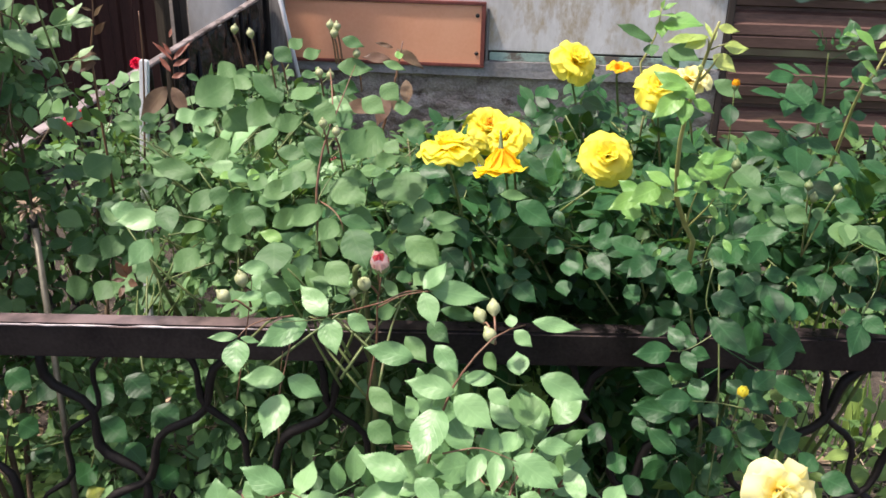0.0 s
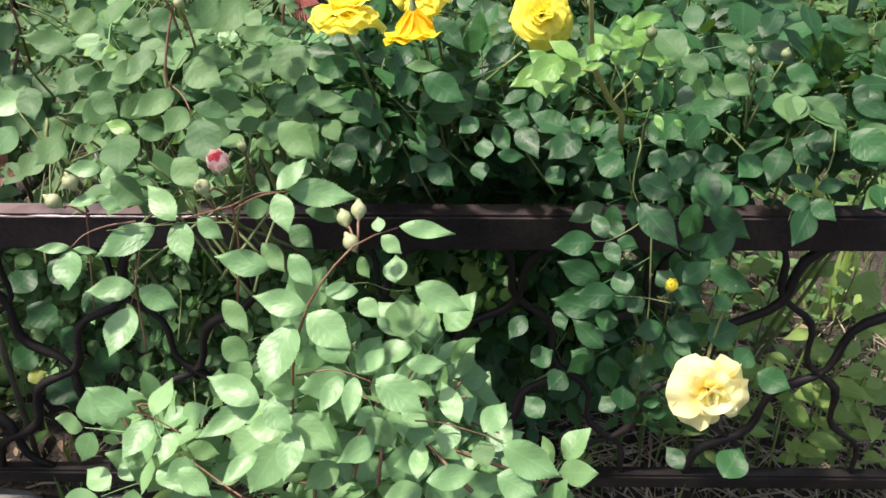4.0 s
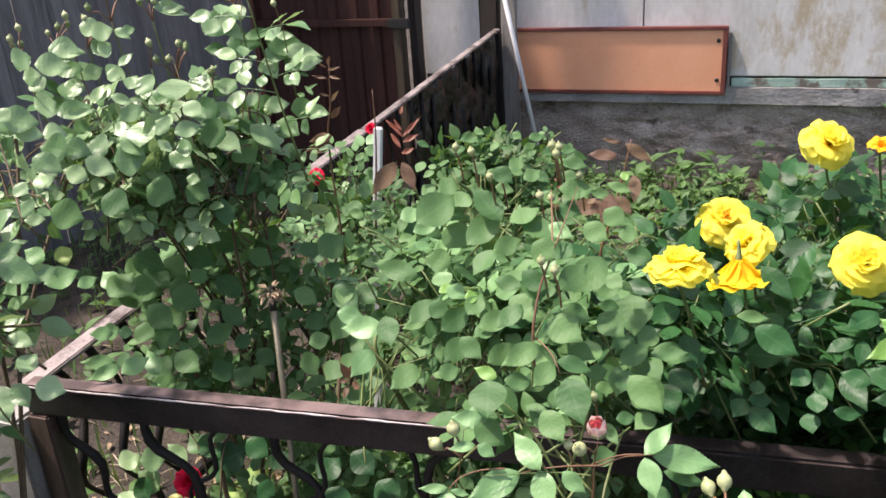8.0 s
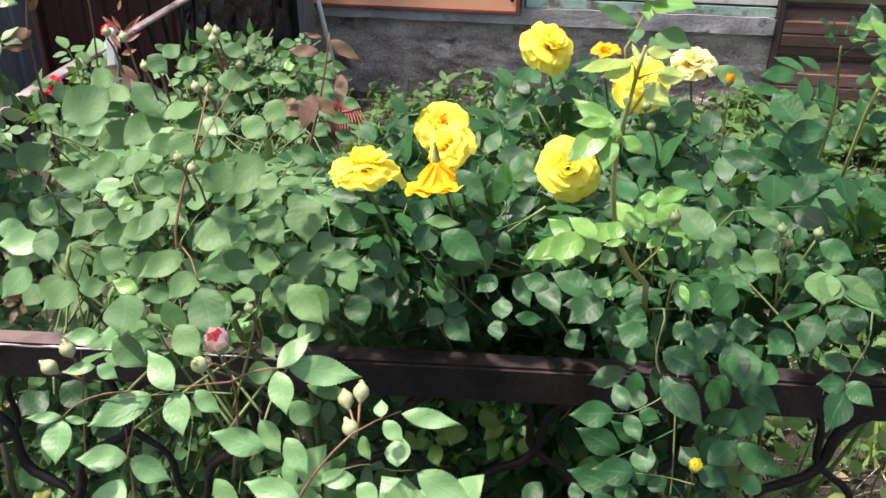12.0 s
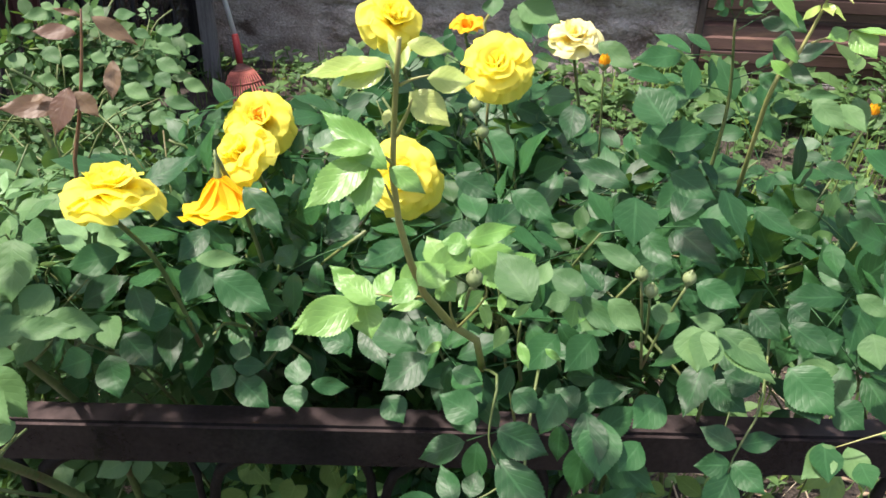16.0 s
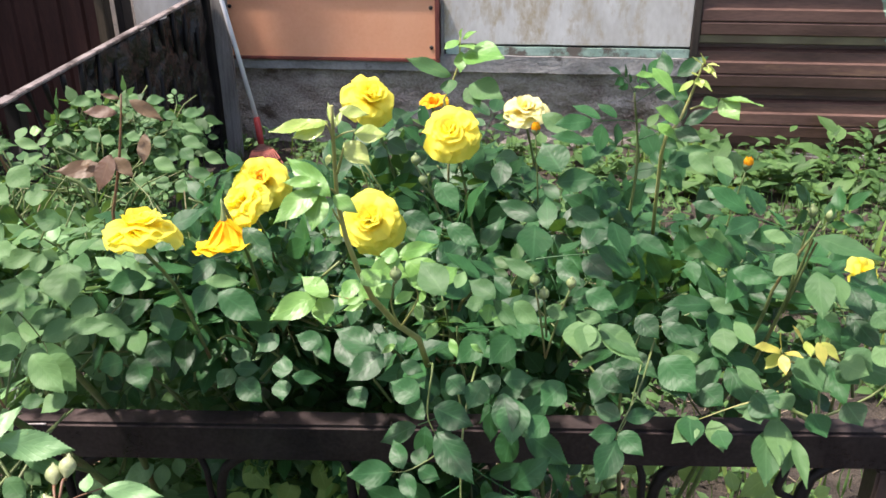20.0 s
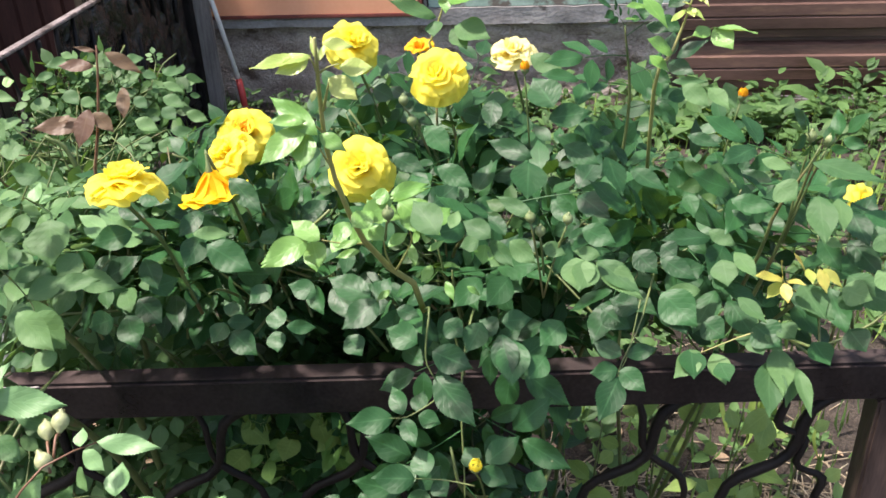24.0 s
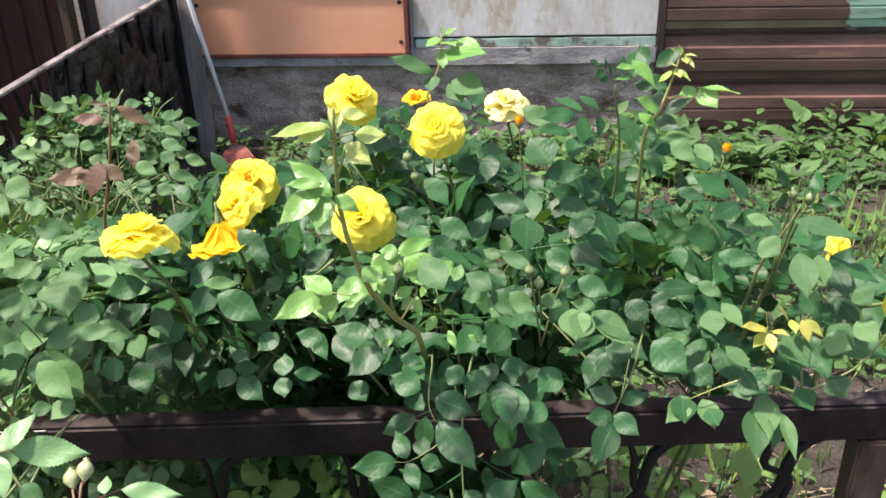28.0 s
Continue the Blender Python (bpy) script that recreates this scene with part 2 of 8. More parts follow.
MAROON = material("maroon_frame", (0.13, 0.035, 0.028), (0.22, 0.06, 0.045), rough=0.55, scale=12, fine=90)
DARK_WOOD = material("dark_wood", (0.020, 0.014, 0.011), (0.050, 0.036, 0.028), rough=0.8, scale=9, fine=80, stretch=(4, 4, 0.5))
GREY_WOOD = material("grey_wood", (0.15, 0.135, 0.125), (0.30, 0.28, 0.26), rough=0.85, scale=9, fine=80, stretch=(6, 6, 0.4), bump=0.4)
OCHRE_WOOD = material("ochre_wood", (0.050, 0.036, 0.020), (0.095, 0.070, 0.042), rough=0.8, scale=9, fine=70, stretch=(5, 5, 0.5))
GATE_BROWN = material("brown_gate", (0.040, 0.016, 0.012), (0.075, 0.030, 0.023), rough=0.6, spec=0.3, scale=5, fine=60, stretch=(3, 3, 0.5), bump=0.1)
GREY_SHEET = material("grey_sheet", (0.15, 0.142, 0.148), (0.30, 0.285, 0.285), rough=0.42, metal=0.3, scale=3, fine=40, stretch=(3, 3, 0.3), bump=0.08, stain=(0.07, 0.069, 0.078), stain_scale=1.2, stain_at=0.58)
WHITE_PAINT = material("white_paint", (0.74, 0.74, 0.75), (0.88, 0.88, 0.89), rough=0.45, scale=15, fine=90, bump=0.05)
RAKE_RED = material("rake_red", (0.42, 0.035, 0.035), (0.56, 0.07, 0.06), rough=0.5, scale=15, fine=90)
RAKE_RUST = material("rake_rust", (0.28, 0.07, 0.055), (0.42, 0.14, 0.11), rough=0.65, scale=15, fine=90)
RAKE_PLATE = material("rake_plate", (0.10, 0.045, 0.038), (0.20, 0.095, 0.075), rough=0.75, scale=20, fine=110)
PIPE_STEEL = material("pipe_steel", (0.095, 0.086, 0.062), (0.20, 0.182, 0.135), rough=0.42, metal=0.45, scale=16, fine=120, stretch=(4, 4, 0.6), bump=0.1, stain=(0.075, 0.052, 0.034), stain_scale=7, stain_at=0.60)
SOIL = material("soil", (0.024, 0.018, 0.014), (0.092, 0.072, 0.056), rough=0.97, scale=9, fine=110, bump=1.0, dist=0.04)
STRAW = material("straw", (0.28, 0.215, 0.14), (0.50, 0.42, 0.30), rough=0.9, scale=30, fine=150)
STONE = material("stone", (0.16, 0.155, 0.145), (0.32, 0.31, 0.295), rough=0.92, scale=9, fine=70, bump=0.5, dist=0.01)
BLACK_FILM = material("black_film", (0.008, 0.007, 0.007), (0.020, 0.017, 0.016), rough=0.24, scale=16, fine=60, bump=0.6, dist=0.03, spec=0.55)
DRY_LEAF = material("dry_leaf", (0.20, 0.13, 0.075), (0.42, 0.31, 0.21), rough=0.9, scale=30, fine=150)
DARK_HOLE = material("dark_metal", (0.010, 0.009, 0.009), (0.022, 0.020, 0.018), rough=0.6)


def sheet_material():
    """Brown sheet metal on which patches of mint paint are left, with rust."""
    m = material("brown_sheet", (0.070, 0.036, 0.028), (0.165, 0.092, 0.072), rough=0.5, scale=3, fine=40, stretch=(0.5, 1, 3), bump=0.1, stain=(0.22, 0.13, 0.08), stain_scale=2.2, stain_at=0.60)
    n, link = m.node_tree.nodes, m.node_tree.links.new
    b = n["Principled BSDF"]
    old = b.inputs["Base Color"].links[0].from_socket
    tc, sep, ns = n.new("ShaderNodeTexCoord"), n.new("ShaderNodeSeparateXYZ"), n.new("ShaderNodeTexNoise")
    link(tc.outputs["Object"], sep.inputs[0])
    link(tc.outputs["Object"], ns.inputs["Vector"])
    ns.inputs["Scale"].default_value, ns.inputs["Detail"].default_value = 3.5, 7

    def op(kind, a, c):
        k = n.new("ShaderNodeMath")
        k.operation = kind
        for i, v in enumerate((a, c)):
            if isinstance(v, (int, float)):
                k.inputs[i].default_value = v
            else:
                link(v, k.inputs[i])
        return k.outputs[0]

    # paint is left above a level that steps down along the sheet
    step = n.new("ShaderNodeMapRange")
    step.interpolation_type = "SMOOTHSTEP"
    link(op("ADD", sep.outputs[0], op("MULTIPLY", ns.outputs[0], 0.3)), step.inputs[0])
    for i, v in enumerate((2.12, 2.22, 0.84, 0.535)):
        step.inputs[i + 1].default_value = v
    level = op("ADD", step.outputs[0], op("MULTIPLY", op("SUBTRACT", ns.outputs[0], 0.5), 0.22))
    mask = op("MULTIPLY", op("SUBTRACT", sep.outputs[2], level), 90.0)
    clampn = n.new("ShaderNodeClamp")
    link(mask, clampn.inputs[0])
    mix = n.new("ShaderNodeMix")
    mix.data_type = "RGBA"
    link(clampn.outputs[0], mix.inputs[0])
    band = op("MULTIPLY", op("GREATER_THAN", sep.outputs[2], 0.527), op("LESS_THAN", sep.outputs[2], 0.578))
    faded = op("MULTIPLY", band, op("MULTIPLY", op("SUBTRACT", ns.outputs[0], 0.28), 2.6))
    strip, hold = n.new("ShaderNodeMix"), n.new("ShaderNodeClamp")
    strip.data_type = "RGBA"
    link(faded, hold.inputs[0])
    link(hold.outputs[0], strip.inputs[0])
    link(old, strip.inputs[6])
    strip.inputs[7].default_value = (0.24, 0.215, 0.13, 1)
    link(strip.outputs[2], mix.inputs[6])
    paint = n.new("ShaderNodeValToRGB")
    streak = n.new("ShaderNodeTexNoise")
    mpp = n.new("ShaderNodeMapping")
    mpp.inputs["Scale"].default_value = (2, 1, 14)
    link(tc.outputs["Object"], mpp.inputs[0])
    link(mpp.outputs[0], streak.inputs["Vector"])
    streak.inputs["Scale"].default_value, streak.inputs["Detail"].default_value = 2.0, 8
    link(streak.outputs[0], paint.inputs[0])
    for e, (at, c) in zip(paint.color_ramp.elements, ((0.36, (0.17, 0.24, 0.17, 1)), (0.5, (0.27, 0.44, 0.33, 1)))):
        e.position, e.color = at, c
    link(paint.outputs[0], mix.inputs[7])
    link(mix.outputs[2], b.inputs["Base Color"])
    return m


BROWN_SHEET = sheet_material()


def dusty_lit_top(m, colour, amount, worn_lit_end=None):
    """Dust and worn paint on the faces that look up, with sky light mixed into the colour."""
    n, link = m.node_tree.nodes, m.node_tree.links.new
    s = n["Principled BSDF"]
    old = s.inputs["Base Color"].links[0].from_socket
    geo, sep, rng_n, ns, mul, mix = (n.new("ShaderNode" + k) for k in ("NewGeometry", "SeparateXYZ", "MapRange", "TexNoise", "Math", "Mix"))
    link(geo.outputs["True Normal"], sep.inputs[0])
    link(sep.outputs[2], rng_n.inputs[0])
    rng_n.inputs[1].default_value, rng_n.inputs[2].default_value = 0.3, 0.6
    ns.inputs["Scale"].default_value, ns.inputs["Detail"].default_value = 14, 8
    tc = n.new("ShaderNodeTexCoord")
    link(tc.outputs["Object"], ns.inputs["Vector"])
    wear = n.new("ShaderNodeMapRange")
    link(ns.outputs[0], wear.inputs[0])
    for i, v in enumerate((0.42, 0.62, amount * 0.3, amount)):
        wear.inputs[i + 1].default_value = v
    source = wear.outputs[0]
    # the worn, sunlit end is paler; the end shaded by leaves is darker
    if worn_lit_end:
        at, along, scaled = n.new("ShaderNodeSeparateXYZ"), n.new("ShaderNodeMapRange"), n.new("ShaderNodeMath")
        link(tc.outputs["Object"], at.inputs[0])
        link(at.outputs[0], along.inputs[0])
        for i, v in enumerate((*worn_lit_end, 1.0, 0.22)):
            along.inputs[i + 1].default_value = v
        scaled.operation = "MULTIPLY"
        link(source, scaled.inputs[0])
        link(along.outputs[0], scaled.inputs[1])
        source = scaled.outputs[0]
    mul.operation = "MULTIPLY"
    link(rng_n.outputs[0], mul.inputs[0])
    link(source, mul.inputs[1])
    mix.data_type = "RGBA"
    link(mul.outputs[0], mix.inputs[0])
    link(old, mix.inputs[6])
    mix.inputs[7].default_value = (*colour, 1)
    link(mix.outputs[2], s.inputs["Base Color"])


dusty_lit_top(RAIL, (0.27, 0.195, 0.185), 0.95, (-0.95, 0.25))

# ---- mesh helpers ----


def mesh(name, verts, faces, mat, uvs=None, smooth=True):
    me = bpy.data.meshes.new(name)
    me.from_pydata([tuple(v) for v in verts], [], [tuple(int(i) for i in f) for f in faces])
    me.materials.append(mat)
    if uvs is not None:
        layer = me.uv_layers.new(name="UVMap")
        idx = np.zeros(len(me.loops), dtype=np.int32)
        me.loops.foreach_get("vertex_index", idx)
        layer.data.foreach_set("uv", np.asarray(uvs, dtype=np.float32)[idx].ravel())
    if smooth:
        me.polygons.foreach_set("use_smooth", [True] * len(me.polygons))
    me.update()
    return me


def piece(name, me, parent=None, m=None, label=""):
    """An object on mesh data, under a thing or a part."""
    ob = new(name, me)
    ob.parent = parent
    if m is not None:
        ob.matrix_basis = m
    return tagged(ob, label)


def part(name, bm, mat, parent, label="", smooth=False):
    """Links a bmesh as one mesh object under a thing or a part."""
    me = bpy.data.meshes.new(name)
    bm.to_mesh(me)
    bm.free()
    me.materials.append(mat)
    if smooth:
        me.polygons.foreach_set("use_smooth", [True] * len(me.polygons))
    ob = new(name, me)
    ob.parent = parent
    return tagged(ob, label)


def thing(name, label, category, group="", kind="", at=(0, 0, 0)):
    ob = new(name)
    ob.location = at
    ob.empty_display_size = 0.05
    return tagged(ob, label, category, group, kind)


def block(a, b, bevel=0.004, wobble=0.0, cuts=0):
    """A bevelled box between two corners, with edges a little uneven."""
    bm = bmesh.new()
    bmesh.ops.create_cube(bm, size=1.0)
    for v in bm.verts:
        v.co = Vector([(a[i] + b[i]) / 2 + v.co[i] * abs(b[i] - a[i]) for i in range(3)])
    if cuts:
        bmesh.ops.subdivide_edges(bm, edges=bm.edges[:], cuts=cuts, use_grid_fill=True)
    if bevel:
        edges = [e for e in bm.edges if len(e.link_faces) == 2 and e.calc_face_angle() > 0.5]
        bmesh.ops.bevel(bm, geom=edges, offset=bevel, segments=2, affect="EDGES")
    if wobble:
        for v in bm.verts:
            v.co += noise.noise_vector(v.co * 9.0) * wobble
    return bm


def beam(p, q, w, h, bevel=0.004, up=(0, 0, 1), wobble=0.0):
    """A box that runs from p to q (the axis), w wide and h high."""
    p, q = Vector(p), Vector(q)
    y = (q - p).normalized()
    x = y.cross(Vector(up)).normalized()
    z = x.cross(y)
    bm = block((-w / 2, 0, -h / 2), (w / 2, (q - p).length, h / 2), bevel)
    m = Matrix((x, y, z)).transposed().to_4x4()
    m.translation = p
    if wobble:
        bmesh.ops.subdivide_edges(bm, edges=[e for e in bm.edges if e.calc_length() > 0.3], cuts=12)
        for v in bm.verts:
            v.co += noise.noise_vector(v.co * 5.0) * wobble
    bm.transform(m)
    return bm


def curve_points(ctrl, n):
    """Points on a smooth curve through the control points."""
    c = [Vector(p) for p in ctrl]
    c = [c[0] * 2 - c[1], *c, c[-1] * 2 - c[-2]]
    spans = len(c) - 3
    out = []
    for i in range(n):
        s = i / (n - 1) * spans
        k = min(int(s), spans - 1)
        t = s - k
        a, b, d, e = c[k : k + 4]
        out.append(0.5 * (2 * b + (d - a) * t + (2 * a - 5 * b + 4 * d - e) * t * t + (3 * b - a - 3 * d + e) * t**3))
    return out


def tube_data(points, radii, segs=6, caps=True):
    """Vertices and faces of a tube with a radius for each point."""
    pts = [Vector(p) for p in points]
    n = len(pts)
    radii = [radii] * n if isinstance(radii, (int, float)) else radii
    verts, faces = [], []
    side = None
    for i, p in enumerate(pts):
        d = (pts[min(i + 1, n - 1)] - pts[max(i - 1, 0)]).normalized()
        if side is None:
            side = d.cross(Vector((0.31, 0.77, 0.55))).normalized()
        side = (side - d * side.dot(d)).normalized()
        other = d.cross(side)
        for k in range(segs):
            a = 2 * math.pi * k / segs
            verts.append(p + (side * math.cos(a) + other * math.sin(a)) * radii[i])
    for i in range(n - 1):
        for k in range(segs):
            j = (k + 1) % segs
            faces.append((i * segs + k, i * segs + j, (i + 1) * segs + j, (i + 1) * segs + k))
    if caps:
        faces.append(tuple(range(segs - 1, -1, -1)))
        faces.append(tuple((n - 1) * segs + k for k in range(segs)))
    return verts, faces


def tube(name, points, radii, mat, parent, segs=6, label=""):
    v, f = tube_data(points, radii, segs)
    return piece(name, mesh(name, v, f, mat), parent, label=label)


class Heap:
    """Gathers many small pieces into one mesh."""

    def __init__(self):
        self.v, self.f, self.uv, self.n = [], [], [], 0

    def add(self, verts, faces, uvs, m=None):
        a = np.asarray(verts, dtype=float)
        if m is not None:
            mm = np.array(m)
            a = a @ mm[:3, :3].T + mm[:3, 3]
        self.v.append(a)
        self.f.extend(tuple(i + self.n for i in f) for f in faces)
        self.uv.append(np.asarray(uvs, dtype=float) if uvs is not None else np.zeros((len(a), 2)))
        self.n += len(a)

    def build(self, name, mat, parent=None, label="", kind=""):
        if not self.n:
            return None
        ob = piece(name, mesh(name, np.concatenate(self.v), self.f, mat, np.concatenate(self.uv)), parent, label=label)
        return tagged(ob, kind=kind)


def leaflet(rows=6, cols=2, width=0.62, fold=0.25, curl=0.25, tooth=0.0, tip=1.25, rng=random, taper=0.42):
    """One toothed blade of unit length along +y, folded along its midrib and bent down."""
    verts, uvs, faces = [], [], []
    tw = rng.uniform(-0.12, 0.12)
    for i in range(rows + 1):
        v = i / rows
        w = width / 2 * (math.sin(math.pi * v**0.83) ** 0.92) if 0 < v < 1 else 0.008
        if v > 0.6:
            w *= 1 - taper * ((v - 0.6) / 0.4) ** tip
        for j in range(2 * cols + 1):
            u = j / cols - 1
            e = 1 + (tooth * (1.0 if i % 2 else -0.7) if abs(u) == 1 else 0)
            x = u * w * e
            y = v + (0.016 if abs(u) == 1 and tooth and i % 2 else 0)
            z = fold * abs(u) ** 1.3 * w - curl * v * v * 0.5 + tw * u * w * (v - 0.3) + 0.02 * math.sin(9 * v + 2 * u) + (0.005 * abs(u) * math.sin(44 * (v - 0.375 * abs(u))) if cols > 1 else 0)
            verts.append((x, y, z))
            uvs.append((0.5 + 0.5 * u, v))
    k = 2 * cols + 1
    for i in range(rows):
        for j in range(2 * cols):
            faces.append((i * k + j, i * k + j + 1, (i + 1) * k + j + 1, (i + 1) * k + j))
    return verts, faces, uvs


def compound_leaf(size, fine=False, count=5, width=0.62, rng=random, droop=0.25, reach=2.05, taper=0.42):
    """A rose leaf along +y: a stalk with a blade at its end and pairs at its sides. Returns vertices, faces and uvs."""
    h = Heap()
    total = size * reach
    arc = lambda s: Vector((0.02 * math.sin(4 * s) * size, s * total, -droop * s * s * total))
    n = 6 if fine else 4
    v, f = tube_data([arc(i / (n - 1) * 0.62) for i in range(n)], [0.0007 + 0.0004 * (1 - i / n) for i in range(n)], 3, caps=False)
    h.add(v, f, np.full((len(v), 2), (0.5, 0.5)))
    spots = [(0.60, 0.0, 1.0)]
    if count >= 3:
        spots += [(0.50, 1, 0.88), (0.51, -1, 0.88)]
    if count >= 5:
        spots += [(0.27, 1, 0.72), (0.28, -1, 0.72)]
    if count >= 7:
        spots += [(0.12, 1, 0.5), (0.12, -1, 0.5)]
    for s, side, scale in spots:
        blade = leaflet(36 if fine else 10, 2 if fine else 1, width * rng.uniform(0.9, 1.1), rng.uniform(0.02, 0.26), rng.uniform(0.0, 0.42), 0.042 if fine else 0.03, rng=rng, taper=taper)
        L = size * scale * rng.uniform(0.88, 1.1)
        turn = side * rng.uniform(-78, -52)
        m = Matrix.Translation(arc(s)) @ pose(0, 0, 0, rng.uniform(-22, 8), rng.uniform(-18, 18), turn) @ Matrix.Translation((0, 0.006, 0)) @ Matrix.Diagonal((L, L, L, 1))
        h.add(*blade, m)
    return np.concatenate(h.v), h.f, np.concatenate(h.uv)


def frame_of(at, along, normal, scale=1.0):
    y = Vector(along).normalized()
    z = Vector(normal)
    z = (z - y * z.dot(y)).normalized()
    x = y.cross(z)
    m = Matrix((x, y, z)).transposed().to_4x4()
    m = m @ Matrix.Diagonal((scale, scale, scale, 1))
    m.translation = at
    return m


rng = random.Random(11)
FINE = {}
COARSE = {}


def leaf_kinds(key, mat, size, count, width, variants=6, droop=0.25, reach=2.05, taper=0.42):
    r = random.Random(key)
    FINE[key], COARSE[key] = [], []
    for _ in range(variants):
        v, f, u = compound_leaf(size, True, count, width, r, droop, reach, taper)
        FINE[key].append(mesh("leaf", v, f, mat, u))
        COARSE[key].append(compound_leaf(size, False, count, width, r, droop, reach, taper))


leaf_kinds("dark", LEAF_DARK, 0.066, 5, 0.52, 8, taper=0.42)
leaf_kinds("mid", LEAF_MID, 0.052, 5, 0.56, 7, taper=0.36)
leaf_kinds("broad", LEAF_PALE, 0.056, 5, 0.68, 7, 0.1, 2.3, 0.25)
leaf_kinds("pale", LEAF_PALE, 0.052, 5, 0.66, 7, taper=0.2)
leaf_kinds("young", LEAF_YOUNG, 0.046, 5, 0.58, 5)
leaf_kinds("lime", LEAF_LIME, 0.034, 5, 0.5, 4)
leaf_kinds("grey", LEAF_GREY, 0.049, 5, 0.62, 8, 0.25, 2.15, 0.2)
leaf_kinds("bronze", LEAF_BRONZE, 0.062, 3, 0.55, 4)
leaf_kinds("small", LEAF_MID, 0.031, 7, 0.60, 6, taper=0.25)
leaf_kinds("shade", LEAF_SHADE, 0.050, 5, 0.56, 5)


BLADES_OF = {}
for key, mat, width in (("pale", LEAF_PALE, 0.66), ("young", LEAF_YOUNG, 0.60), ("tip", LEAF_TIP, 0.46), ("dark", LEAF_DARK, 0.58), ("mid", LEAF_MID, 0.60), ("bronze", LEAF_BRONZE, 0.52), ("herb", LEAF_HERB, 0.5), ("lime", LEAF_LIME, 0.5), ("grey", LEAF_GREY, 0.68), ("small", LEAF_MID, 0.68), ("red", LEAF_RED, 0.5)):
    rb = random.Random(key + "blade")
    BLADES_OF[key] = [mesh("leaf", *(lambda d: (d[0], d[1], mat, d[2]))(leaflet(40, 2, width * rb.uniform(0.92, 1.08), rb.uniform(0.02, 0.22), rb.uniform(0.0, 0.32), 0.055 if key == "grey" else 0.042, rng=rb, taper=0.32 if key in ("grey", "small") else 0.48))) for _ in range(5)]


PLACED = []  # middles and half lengths of the leaves and flowers placed to fit the camera's view
GROWING = []  # the filler growth of the bushes, run once the placed leaves stand
VIEWPOINT = np.array((0.15, 0.2, 1.42))  # a point amid the camera's path


def clear_of_view(points):
    """True where none of the points stands before a placed leaf, seen from the camera's side."""
    outer = np.array(PLACED)
    way = VIEWPOINT - outer[:, :3]
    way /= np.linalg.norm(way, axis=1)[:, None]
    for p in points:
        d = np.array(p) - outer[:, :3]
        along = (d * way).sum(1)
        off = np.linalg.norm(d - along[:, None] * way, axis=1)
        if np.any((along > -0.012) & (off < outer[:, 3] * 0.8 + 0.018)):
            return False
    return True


def blade(root, kind, base, tip, normal=(0, -0.4, 0.85), seed=1, wide=1.0):
    """One single leaf blade from its foot to its tip."""
    q = random.Random(seed)
    a, t = Vector(base), Vector(tip)
    n = Vector(normal) + Vector((q.gauss(0, 0.16), q.gauss(0, 0.14), q.gauss(0, 0.1)))
    m = frame_of(local(root, a), t - a, n, (t - a).length) @ Matrix.Diagonal((0.91 * wide, 1, 1, 1))
    PLACED.append((*a.lerp(t, 0.5), 0.5 * (t - a).length))
    piece("leaf", q.choice(BLADES_OF[kind]), root, m)


RAIL_Y = lambda x: 1.292 + 0.09 * x


def in_rail(p):
    d = p.y - RAIL_Y(p.x) - 0.02
    return -1.32 < p.x < 0.95 and abs(d) < 0.045 and 0.575 < p.z < 0.67


def bush(name, label, bases, blobs, kind, second=None, cane_mat=CANE_GREEN, limit=280, seed=1, facing=(0, -0.55, 0.75), spacing=0.034, droop=0.15, group="rose bushes", mixed=0.12, behind=True, thick=0.0075):
    """A rose bush: canes from the ground, twigs to points spread over its clumps, and leaves along the twigs."""
    root = thing(name, label, "rose bush", group, at=bases[0])
    GROWING.append(lambda: grow(root, bases, blobs, kind, second, cane_mat, limit, seed, facing, spacing, droop, mixed, behind, thick))
    return root


